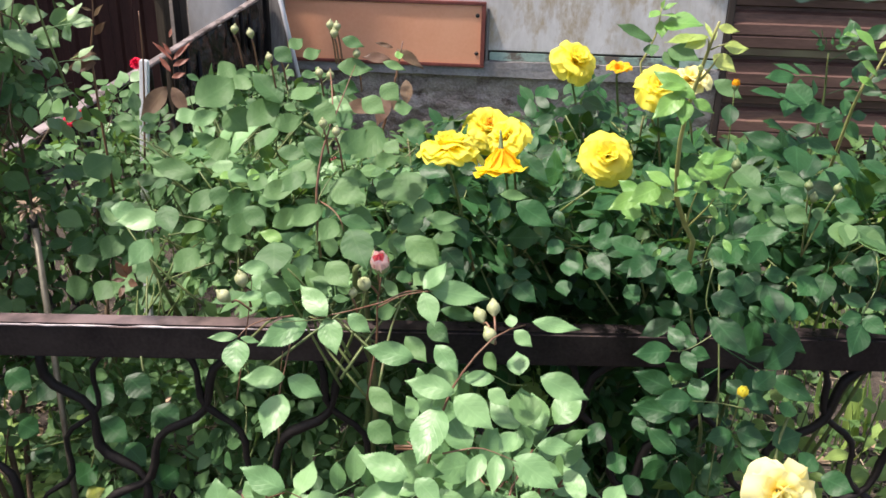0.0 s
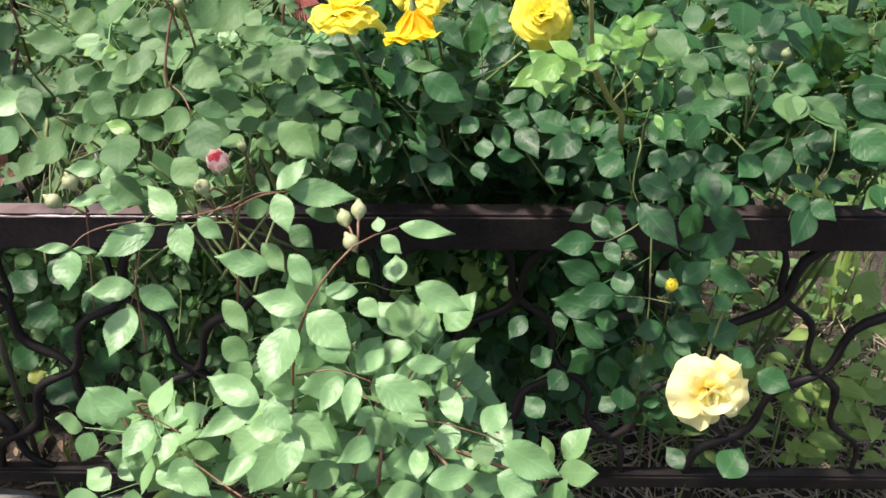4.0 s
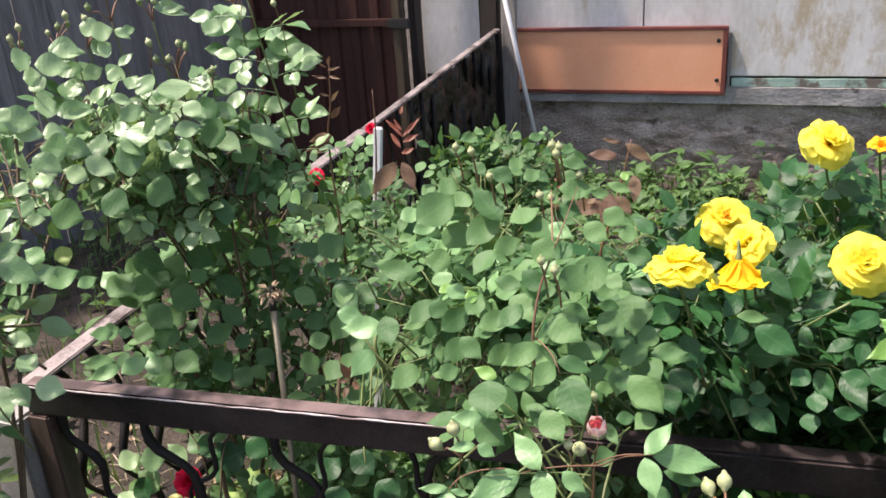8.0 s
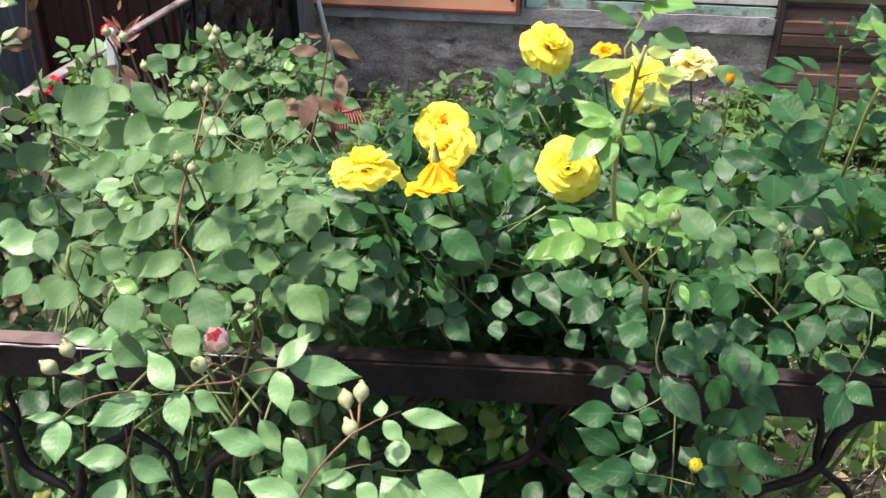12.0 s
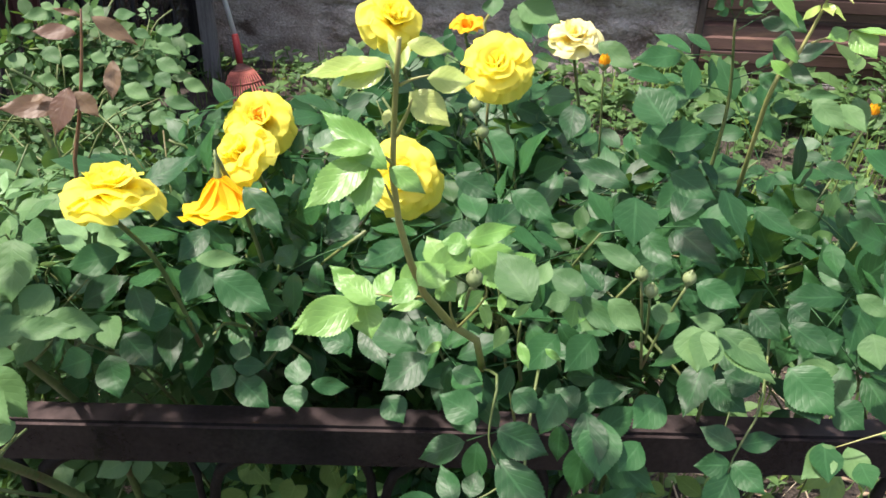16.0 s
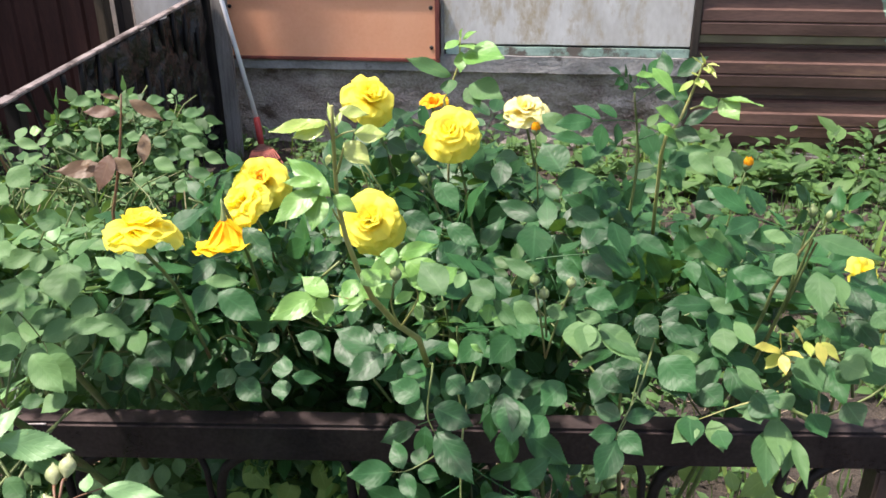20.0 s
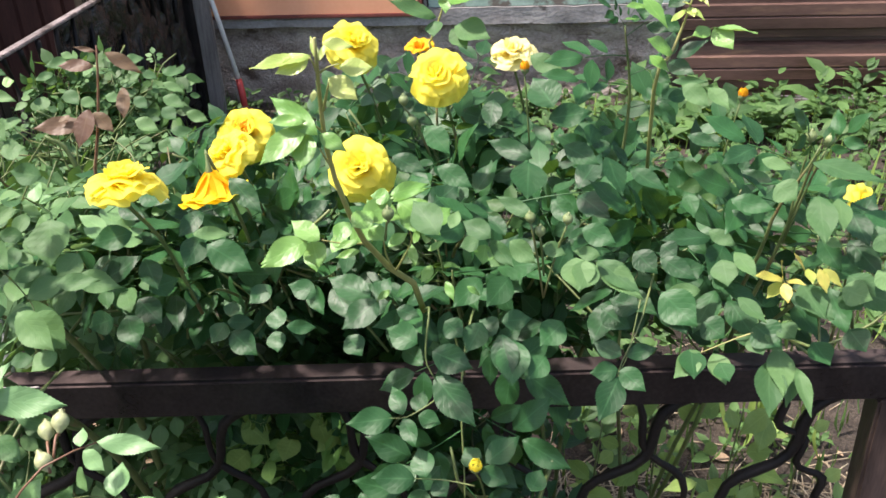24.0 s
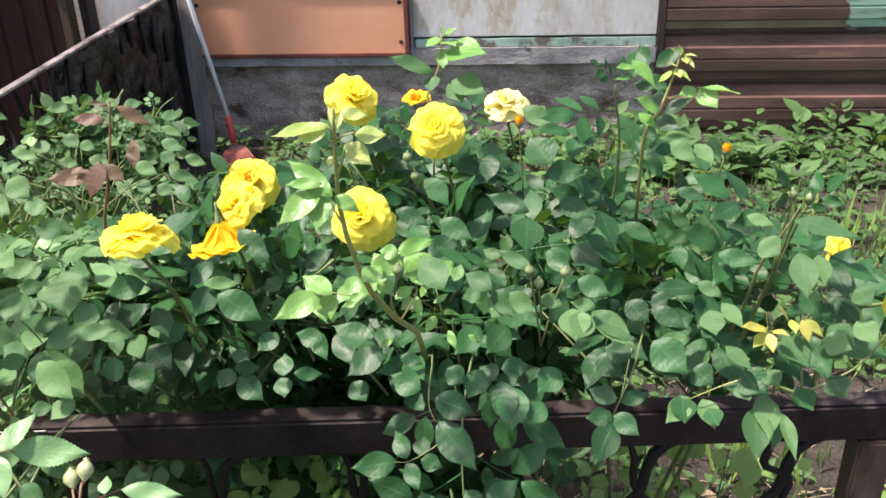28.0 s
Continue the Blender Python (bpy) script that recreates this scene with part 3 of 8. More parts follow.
def grow(root, bases, blobs, kind, second, cane_mat, limit, seed, facing, spacing, droop, mixed, behind, thick):
    """The canes, twigs and filler leaves of a bush, kept from hiding the placed leaves."""
    r = random.Random(seed)
    inv = Matrix.Translation(-Vector(bases[0]))
    twigs, heaps, singles = Heap(), {}, []
    for k, (c, rad, n) in enumerate(blobs):
        c, rad = Vector(c), Vector(rad)
        b = min((Vector(q) for q in bases), key=lambda q: (q.xy - c.xy).length + 0.05 * (k % 2))
        mid = b.lerp(c, 0.55) + Vector((r.uniform(-0.05, 0.05), r.uniform(-0.05, 0.05), 0.06))
        pts = curve_points([b, mid, c, c + Vector((r.uniform(-0.3, 0.3) * rad.x, r.uniform(-0.3, 0.3) * rad.y, 0.5 * rad.z))], 14)
        ob = tube("cane", [p - Vector(bases[0]) for p in pts], [thick * (1 - 0.6 * i / 13) for i in range(14)], cane_mat, root, 7)
        for _ in range(n):
            d = Vector((r.gauss(0, 1), r.gauss(0, 1), r.gauss(0, 1))).normalized() * (r.random() ** 0.45)
            tipp = c + Vector((d.x * rad.x, d.y * rad.y, d.z * rad.z))
            out = Vector((d.x / max(rad.x, 0.05), d.y / max(rad.y, 0.05), d.z / max(rad.z, 0.05))).normalized()
            axis = (out * 0.7 + Vector((0, 0, 0.65)) + Vector((r.gauss(0, 0.3), r.gauss(0, 0.3), r.gauss(0, 0.2)))).normalized()
            length = r.uniform(0.09, 0.2)
            if behind and tipp.x > -1.3 and tipp.z < 0.80 and tipp.y < RAIL_Y(tipp.x) + 0.09:
                continue
            start = tipp - axis * length + (c - tipp) * 0.2
            tw = curve_points([start, (start + tipp) / 2 + Vector((r.gauss(0, 0.012), r.gauss(0, 0.012), 0.01)), tipp], 6)
            v, f = tube_data(tw, [0.0024, 0.0022, 0.002, 0.0018, 0.0016, 0.0012], 4)
            twigs.add(v, f, None, inv)
            az = r.uniform(0, 6.28)
            count = max(2, int(length / spacing))
            s1 = axis.orthogonal().normalized()
            s2 = axis.cross(s1)
            for i in range(count):
                s = 0.25 + 0.75 * (i + 0.5) / count
                p = tw[min(5, int(s * 5.99))]
                az += 2.4
                side = s1 * math.cos(az) + s2 * math.sin(az)
                along = side * 0.8 + axis * 0.25 + out * 0.35 + Vector((0, 0, -droop))
                normal = Vector(facing) + out * 0.35 + Vector((r.gauss(0, 0.42), r.gauss(0, 0.42), r.gauss(0, 0.25)))
                if abs(along.normalized().dot(normal.normalized())) > 0.9:
                    along = side
                m = frame_of(p, along, normal, r.uniform(0.72, 1.12))
                ends = (p, m @ Vector((0, 0.06, 0)), m @ Vector((0, 0.11, 0)))
                if behind and any((q.z < 0.71 and q.y < RAIL_Y(q.x) + 0.07) or (q.z < 0.80 and q.y < RAIL_Y(q.x) + 0.06 and r.random() < 0.9) for q in ends if q.x > -1.3):
                    continue
                if in_rail(p) or in_rail(m @ Vector((0, 0.06, 0))) or in_rail(m @ Vector((0, 0.1, 0))):
                    continue
                if not clear_of_view(ends):
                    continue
                key = second if second and r.random() < mixed else kind
                singles.append((p.y - 0.25 * p.z, key, m))
    singles.sort(key=lambda s: s[0])
    for i, (y, key, m) in enumerate(singles):
        if i < limit:
            piece("leaf", r.choice(FINE[key]), root, inv @ m)
        else:
            heaps.setdefault(key, Heap()).add(*r.choice(COARSE[key]), inv @ m)
    for key, h in heaps.items():
        h.build("foliage", FINE[key][0].materials[0], root, kind="stuff")
    twigs.build("twig_growth", cane_mat, root, kind="stuff")


def local(root, p):
    return Vector(p) - root.location


def shoot(root, ctrl, leaves, kind, mat, radius=0.0032, normal=(0, -0.6, 0.7), seed=1, start=0.35, scale=1.0, spread=0.8):
    """A single long shoot on a bush, with leaves set alternately along it."""
    r = random.Random(seed)
    pts = curve_points(ctrl, 16)
    tube("shoot", [local(root, p) for p in pts], [radius * (1 - 0.55 * i / 15) for i in range(16)], mat, root, 6)
    if leaves:
        d = (pts[-1] - pts[-3]).normalized()
        for k in (-1, 1):
            piece("leaf", r.choice(FINE[kind]), root, frame_of(local(root, pts[-1]), d + Vector((0.5 * k, -0.2, 0.1)), Vector(normal) + Vector((-0.4 * k, 0, 0)), scale * 0.5))
    for i in range(leaves):
        s = start + (1 - start) * (i + 0.6) / leaves
        k = min(14, int(s * 15))
        p, d = pts[k], (pts[k + 1] - pts[k]).normalized()
        across = d.cross(Vector(normal)).normalized()
        along = across * (1 if i % 2 else -1) * spread + d * r.uniform(0.25, 0.6) + Vector((0, r.uniform(-0.35, 0.2), -0.12))
        n = Vector(normal) + Vector((r.gauss(0, 0.22), r.gauss(0, 0.22), r.gauss(0, 0.15)))
        piece("leaf", r.choice(FINE[kind]), root, frame_of(local(root, p), along, n, scale * r.uniform(0.8, 1.1)))
    return pts


# ---- flowers and buds ----


def petal_mesh(name, cup, rim, ruffle, mat, r):
    n = 12
    verts, uvs, faces = [], [], []
    ph, k, notch = r.uniform(0, 6), r.uniform(3.2, 6.5), r.uniform(0.0, 0.10)
    at_u = r.uniform(-0.4, 0.4)
    for i in range(n + 1):
        v = i / n
        for j in range(n + 1):
            u = 2 * j / n - 1
            w = 0.56 * (0.28 + 0.72 * math.sin(min(1, v * 1.15) * math.pi / 2))
            y = v * (1 - 0.15 * u * u + 0.035 * math.sin(k * u + ph)) - 1.6 * notch * max(0, v - 0.6) * max(0, 1 - 3 * abs(u - at_u))
            x = u * w * (1 - 0.3 * max(0, v - 0.75) * abs(u))
            z = cup * u * u * 0.42 + cup * 0.30 * (1 - (1 - v) ** 2) - rim * max(0, v - 0.55) ** 2 * 2.6 + ruffle * v * v * math.sin(k * u + ph)
            verts.append((x, y, z))
            uvs.append(((u + 1) / 2, v))
    for i in range(n):
        for j in range(n):
            a = i * (n + 1) + j
            faces.append((a, a + 1, a + n + 2, a + n + 1))
    return mesh(name, verts, faces, mat, uvs)


PETALS = {}


def flower(root, at, face, radius, mat, rings=5, opened=1.0, seed=1, name="flower", label="", ragged=0.2):
    """A many-petalled rose: rings of cupped petals that open outwards, on a green cup with sepals."""
    r = random.Random(seed)
    if mat.name not in PETALS:
        rr = random.Random(mat.name)
        PETALS[mat.name] = [petal_mesh("petal", rr.uniform(0.45, 0.75), rr.uniform(0.0, 0.35), rr.uniform(0.03, 0.07), mat, rr) for _ in range(4)]
        PETALS[mat.name] += [petal_mesh("petal", rr.uniform(0.1, 0.35), rr.uniform(0.2, 0.85), rr.uniform(0.04, 0.10), mat, rr) for _ in range(6)]
    axis = Vector(face).normalized()
    s1 = axis.orthogonal().normalized()
    s2 = axis.cross(s1)
    base = local(root, at) - axis * radius * 0.42
    hip, f = tube_data([(0, 0, -0.5), (0, 0, -0.32), (0, 0, -0.15), (0, 0, 0.0), (0, 0, 0.05)], [0.05, 0.08, 0.13, 0.16, 0.1] if opened > 0.52 else [0.02, 0.03, 0.05, 0.09, 0.08], 8)
    m0 = Matrix((s1, s2, axis)).transposed().to_4x4() @ Matrix.Diagonal((radius, radius, radius, 1))
    m0.translation = base
    cup = piece(name, mesh(name, hip, f, BUD_GREEN), root, m0, label)
    back = m0.inverted()
    for k in range(rings):
        q = k / max(1, rings - 1)
        theta = radians((4 + 90 * q**0.8) * opened)
        num = 5 if k == 0 and rings > 4 else min(3 + k, 8)
        for i in range(num):
            a = 2 * math.pi * (i + 0.37 * k) / num + r.uniform(-0.18, 0.18)
            rad = s1 * math.cos(a) + s2 * math.sin(a)
            th = theta + r.uniform(-ragged, ragged)
            y = axis * math.cos(th) + rad * math.sin(th)
            z = -rad * math.cos(th) + axis * math.sin(th)
            L = radius * (0.60 + 0.36 * q) * r.uniform(1.1 - ragged, 1.08)
            m = frame_of(base + rad * radius * 0.06, y, z, L)
            piece("petal", r.choice(PETALS[mat.name][:4] if q < 0.4 else PETALS[mat.name][4:]), cup, back @ m)
    return cup


def bud(root, at, up, size, tip=None, stalk=None, seed=1, mat=None, stem=None):
    """A round pointed bud on its hip, with sepals, a stalk below it, and a coloured tip where it opens."""
    mat = mat or BUD_GREEN
    axis = Vector(up).normalized()
    p = local(root, at)
    prof = [(-0.62, 0.07), (-0.54, 0.15), (-0.44, 0.21), (-0.30, 0.35), (-0.10, 0.46), (0.10, 0.48), (0.28, 0.42), (0.43, 0.29), (0.55, 0.14), (0.75, 0.04)]
    v, f = tube_data([p + axis * size * h for h, w in prof], [size * w for h, w in prof], 10)
    ob = piece("bud", mesh("bud", v, f, mat), root)
    for i in range(4):
        a = i * 1.57 + seed
        s1 = axis.orthogonal().normalized()
        rad = s1 * math.cos(a) + axis.cross(s1) * math.sin(a)
        d = leaflet(6, 1, 0.30, 0.2, -0.35, 0.0, rng=rng)
        piece("sepal", mesh("sepal", *d[:2], mat, d[2]), ob, frame_of(p + rad * size * 0.40 - axis * size * 0.2, axis - rad * 0.12, -rad, size * 0.95))
    if tip:
        for name_mat, num, k0, lean, grow in ((PALE_PINK if tip is PINK else tip, 5, 0.44, 0.16, 0.95), (tip, 5, 0.22, 0.02, 1.0)):
            h = Heap()
            for i in range(num):
                a = i * 6.283 / num + seed + k0
                rad = s1 * math.cos(a) + axis.cross(s1) * math.sin(a)
                h.add(*leaflet(6, 2, 1.0, -0.5, 0.5, 0.0, rng=rng), frame_of(p + rad * size * k0 - axis * size * 0.1, axis + rad * lean, rad, size * grow))
            h.build("petals", name_mat, ob)
    if stalk:
        q = local(root, stalk)
        pts = curve_points([q, (p + q) / 2 + Vector((0, 0, 0.004)), p - axis * size * 0.7], 6)
        v, f = tube_data(pts, 0.0014, 5)
        piece("stalk", mesh("stalk", v, f, stem or CANE_GREEN), ob)
    return ob



# ---- ground ----


def ground_height(x, y):
    near = max(0.0, 1 - max(abs(x) - 4, abs(y - 3) - 4, 0) / 4)
    return -0.055 + near * (0.022 * noise.noise(Vector((x * 2.2, y * 2.2, 0))) + 0.012 * noise.noise(Vector((x * 9, y * 9, 4))))


def spaced(lo, hi, step, far):
    inner = list(np.arange(lo, hi, step))
    outer, d = [], step * 2
    p = hi
    while p < far:
        outer.append(p)
        d *= 1.35
        p += d
    return [lo - (q - hi) for q in outer[:0:-1]] + inner + outer


gx, gy = spaced(-4.0, 4.0, 0.05, 900), spaced(-1.0, 5.0, 0.05, 900)
gv = [(x, y, ground_height(x, y)) for y in gy for x in gx]
gf = [(j * len(gx) + i, j * len(gx) + i + 1, (j + 1) * len(gx) + i + 1, (j + 1) * len(gx) + i) for j in range(len(gy) - 1) for i in range(len(gx) - 1)]
tagged(new("ground", mesh("ground", gv, gf, SOIL)), "dark crumbly garden soil with weeds growing in it", "ground", kind="structure")

# ---- house wall ----
WY = 4.85
wall = tagged(thing("wall_north", "stained white house wall over a crumbling concrete plinth", "wall", kind="structure"), "")


def plinth():
    """The rough plinth: a thick slab whose face is broken and hollowed."""
    nx, nz = 300, 60
    verts, faces = [], []
    for j in range(nz + 1):
        for i in range(nx + 1):
            x, z = -1.86 + 3.0 * i / nx, -0.3 + 0.68 * j / nz
            rough = noise.noise(Vector((x * 3, z * 4, 2))) * 0.5 + noise.noise(Vector((x * 9, z * 14, 5))) * 0.35 + noise.noise(Vector((x * 30, z * 40, 7))) * 0.2
            worn = 1.0 if x > -0.75 + 0.25 * noise.noise(Vector((0, z * 8, 1))) else 0.35
            y = WY + 0.006 + worn * 0.045 * max(-0.3, rough) + worn * 0.022 * abs(noise.noise(Vector((x * 6, z * 22, 8))))
            verts.append((x, y, z))
    for j in range(nz):
        for i in range(nx):
            a = j * (nx + 1) + i
            faces.append((a, a + 1, a + nx + 2, a + nx + 1))
    k = len(verts)
    verts += [(-1.86, WY + 0.3, -0.3), (1.14, WY + 0.3, -0.3), (1.14, WY + 0.3, 0.38), (-1.86, WY + 0.3, 0.38)]
    faces.append((k + 1, k, k + 3, k + 2))
    faces.append((nz * (nx + 1), nz * (nx + 1) + nx, k + 2, k + 3))
    return piece("plinth", mesh("plinth", verts, faces, CONCRETE), wall, label="crumbling grey concrete plinth with dark damp patches")


plinth()
part("ledge", block((-1.86, WY - 0.035, 0.368), (1.13, WY + 0.25, 0.455), 0.012, 0.006, 40), CEMENT, wall, "grey cement ledge")
part("mint_band", block((-0.14, WY - 0.012, 0.457), (1.125, WY + 0.2, 0.50), 0.004, 0.003, 20), MINT, wall, "flaking mint-green paint band")
part("dark_gap", block((-1.86, WY + 0.012, 0.456), (1.125, WY + 0.22, 0.53), 0.0), DARK_HOLE, wall)
for x0, x1 in ((-1.86, -0.606), (-0.600, 1.125)):
    part("wall_panel", block((x0, WY - 0.004, 0.512), (x1, WY + 0.2, 3.2), 0.004, 0.002, 12), PLASTER, wall, "streaked white plaster sheet")
part("torn_corner", beam((0.93, WY - 0.02, 1.06), (1.11, WY - 0.02, 0.93), 0.01, 0.10, 0.002), CONCRETE, wall, "dark torn sheet corner")
part("roof_edge", block((-1.95, WY - 0.01, 3.2), (6.2, WY + 3.2, 3.3), 0.01), DARK_WOOD, wall)
part("wall_behind", block((-1.9, WY + 0.31, -0.3), (6.1, WY + 0.45, 3.19), 0.0), CONCRETE, wall)

# orange board
board = thing("notice_board", "blank orange board in a maroon frame fixed to the wall", "board", at=(-0.745, WY - 0.03, 0.6))
bl = lambda p: Vector(p) - board.location


def board_part(name, a, b, mat, bevel=0.003, label=""):
    return part(name, block(bl(a), bl(b), bevel), mat, board, label)


board_part("panel", (-1.325, WY - 0.042, 0.437), (-0.19, WY - 0.014, 0.76), ORANGE, 0.002)
board_part("frame", (-1.335, WY - 0.052, 0.757), (-0.168, WY - 0.012, 0.775), MAROON)
board_part("frame", (-1.335, WY - 0.052, 0.420), (-0.168, WY - 0.012, 0.438), MAROON)
board_part("frame", (-0.192, WY - 0.053, 0.438), (-0.168, WY - 0.011, 0.757), MAROON)
board_part("frame", (-1.337, WY - 0.053, 0.438), (-1.322, WY - 0.011, 0.757), MAROON)
for x, z in ((-0.214, 0.702), (-0.213, 0.497), (-1.30, 0.70), (-1.30, 0.49)):
    v, f = tube_data([(x, WY - 0.045, z), (x, WY - 0.040, z)], 0.011, 10)
    piece("bolt", mesh("bolt", [bl(p) for p in v], f, DARK_HOLE), board)
board_part("batten", (-0.165, WY - 0.03, 0.43), (-0.148, WY - 0.005, 0.74), GREY_WOOD)

# corrugated sheet wall beyond
sheets = thing("wall_sheets", "brown corrugated metal sheets with patches of mint paint", "metal wall", kind="structure")


def corrugated(name, x0, x1, z0, rows, y, mat, parent, label):
    """A sheet with level ribs: a deep groove, then a raised band, over and over."""
    prof = []
    for k in range(rows):
        b = z0 + 0.264 * k
        prof += [(b, 0.044), (b + 0.012, 0.046), (b + 0.024, 0.004), (b + 0.062, 0.0), (b + 0.070, -0.014), (b + 0.120, -0.016), (b + 0.128, -0.008), (b + 0.136, -0.016), (b + 0.186, -0.014), (b + 0.194, 0.0), (b + 0.242, 0.002), (b + 0.254, 0.044)]
    n = 60
    verts, faces = [], []
    for i in range(n + 1):
        x = x0 + (x1 - x0) * i / n
        for z, d in prof:
            verts.append((x, y + d + 0.006 * noise.noise(Vector((x * 2, z * 3, 9))), z + 0.004 * noise.noise(Vector((x * 1.5, z, 3)))))
    k = len(prof)
    for i in range(n):
        for j in range(k - 1):
            faces.append((i * k + j, (i + 1) * k + j, (i + 1) * k + j + 1, i * k + j + 1))
    me = mesh(name, verts, faces, mat, smooth=False)
    ob = piece(name, me, parent, label=label)
    sol = ob.modifiers.new("thick", "SOLIDIFY")
    sol.thickness, sol.offset = 0.003, 1
    return ob


corrugated("sheet", 1.165, 3.4, -0.275, 9, WY - 0.01, BROWN_SHEET, sheets, "brown metal sheet with flaking mint paint")
corrugated("sheet", 3.38, 6.0, -0.275, 9, WY - 0.004, BROWN_SHEET, sheets, "brown metal sheet with flaking mint paint")
part("edge_post", block((1.127, WY - 0.03, -0.3), (1.162, WY + 0.05, 3.0), 0.004), DARK_WOOD, sheets, "dark gap post")
part("base_strip", block((1.2, WY - 0.03, -0.3), (6.0, WY + 0.1, -0.035), 0.01, 0.008, 20), CEMENT, sheets)

# ---- gate and neighbour's fence ----
gate = thing("gate", "dark brown ribbed metal gate, closed", "gate", at=(-2.3, 4.6, -0.05))
gl = gate.location


def ribbed(name, p, q, z0, z1, mat, parent, off, pitch=0.11, depth=0.018):
    """An upright ribbed sheet from p to q on the plan."""
    p, q = Vector((*p, 0)), Vector((*q, 0))
    d = (q - p).normalized()
    nrm = Vector((d.y, -d.x, 0))
    L = (q - p).length
    prof, s = [], 0.0
    while s < L:
        for ds, h in ((0, 0), (0.52, 0), (0.60, 1), (0.92, 1)):
            if s + ds * pitch < L:
                prof.append((s + ds * pitch, h * depth))
        s += pitch
    prof.append((L, 0))
    verts, faces = [], []
    for s, h in prof:
        for z in (z0, z1):
            verts.append(p + d * s + nrm * h + Vector((0, 0, z)) - off)
    for i in range(len(prof) - 1):
        faces.append((2 * i, 2 * i + 2, 2 * i + 3, 2 * i + 1))
    ob = piece(name, mesh(name, verts, faces, mat, smooth=False), parent)
    sol = ob.modifiers.new("thick", "SOLIDIFY")
    sol.thickness = 0.004
    return ob


ribbed("gate_leaf", (-2.80, 4.62), (-1.93, 4.62), -0.06, 2.1, GATE_BROWN, gate, gl, 0.13)
part("crossbar", block(Vector((-2.79, 4.565, 0.83)) - gl, Vector((-1.94, 4.60, 0.87)) - gl, 0.003), GATE_BROWN, gate)
part("crossbar", block(Vector((-2.79, 4.565, 1.72)) - gl, Vector((-1.94, 4.60, 1.76)) - gl, 0.003), GATE_BROWN, gate)
# added post, closes the bright gap between gate and sheet fence
part("hinge_post", block(Vector((-2.87, 4.56, -0.1)) - gl, Vector((-2.79, 4.66, 2.3)) - gl, 0.006), GATE_BROWN, gate)
part("jamb", block(Vector((-1.925, 4.55, -0.1)) - gl, Vector((-1.875, 4.63, 2.2)) - gl, 0.006, 0.004, 8), OCHRE_WOOD, gate, "weathered ochre wooden jamb")
part("hinge", block(Vector((-1.95, 4.535, 0.82)) - gl, Vector((-1.82, 4.56, 0.875)) - gl, 0.006), DARK_HOLE, gate)
tube("chain", [Vector((-1.85, 4.54, 1.3 - 0.03 * i)) + Vector((0.006 * (i % 2), 0.004 * (i % 3), 0)) - gl for i in range(16)], 0.005, DARK_HOLE, gate, 5)
post = thing("gate_post", "dark weathered wooden post beside the house wall", "post", at=(-1.83, 4.72, -0.06))
part("shaft", block((-0.045, -0.06, 0), (-0.005, 0.06, 2.6), 0.01, 0.006, 10), DARK_WOOD, post)

nfence = thing("wall_west", "tall grey ribbed sheet-metal fence", "metal fence", kind="structure")
ribbed("sheet", (-3.95, 1.75), (-3.30, 3.30), -0.08, 2.4, GREY_SHEET, nfence, Vector((0, 0, 0)), 0.16, 0.02)
ribbed("sheet", (-3.30, 3.305), (-2.82, 4.55), -0.08, 2.4, GREY_SHEET, nfence, Vector((0, 0, 0)), 0.16, 0.02)
ribbed("sheet", (-4.9, -0.5), (-3.955, 1.75), -0.08, 2.4, GREY_SHEET, nfence, Vector((0, 0, 0)), 0.16, 0.02)

part("seam", beam((-3.529, 2.692, -0.06), (-3.529, 2.692, 2.39), 0.014, 0.008, 0.002, (0.9, -0.4, 0)), DARK_HOLE, nfence, "dark gap between two sheets")

# ---- side fence ----
SX = lambda y: -1.378 + 0.0187 * (y - 2)
SZ = lambda y: 0.643 + 0.064 * (y - 2)
side = thing("side_fence", "low black wrought-iron garden fence with a worn rail", "fence", "garden fences", at=(-1.37, 2.9, -0.05))
sl = lambda p: Vector(p) - side.location
part("top_rail", beam(sl((SX(1.24), 1.24, SZ(1.24))), sl((SX(2.9), 2.9, SZ(2.9))), 0.048, 0.012, 0.003), WORN_RAIL, side, "worn reddish-grey flat rail")
part("top_rail", beam(sl((SX(2.902), 2.902, SZ(2.902))), sl((SX(4.56), 4.56, SZ(4.56))), 0.036, 0.012, 0.003), WORN_RAIL, side, "worn reddish-grey flat rail")
part("bottom_rail", beam(sl((SX(1.24), 1.24, 0.05)), sl((SX(4.56), 4.56, 0.10)), 0.03, 0.03, 0.004), IRON, side)
y, k = 1.36, 0
while y < 4.5:
    ph = 0.9 * k
    x = SX(y)
    pts = [sl((x + 0.014 * math.cos(11 * s + ph), y + 0.042 * math.sin(9.5 * s + ph) + 0.05 * (0.5 - s), 0.06 + (SZ(y) - 0.075) * s)) for s in [i / 19 for i in range(20)]]
    tube("wavy_bar", pts, [(0.009 + 0.003 * math.sin(13 * i / 19 + ph)) for i in range(20)], IRON, side, 5)
    y += 0.118
    k += 1
for y in (2.9, 4.54):
    part("post", block(sl((SX(y) - 0.025, y - 0.025, -0.08)), sl((SX(y) + 0.025, y + 0.025, SZ(y) - 0.017)), 0.004), IRON, side)
endpost = thing("wall_post", "dark old wooden post at the end of the side fence", "post", at=(-1.40, 4.66, -0.06))
part("shaft", block((-0.05, -0.03, 0), (0.06, 0.045, 2.4), 0.012, 0.008, 10), DARK_WOOD, endpost)
plank = thing("plank", "weathered grey wooden plank leaning at the wall", "plank", at=(-1.25, 4.56, -0.06))
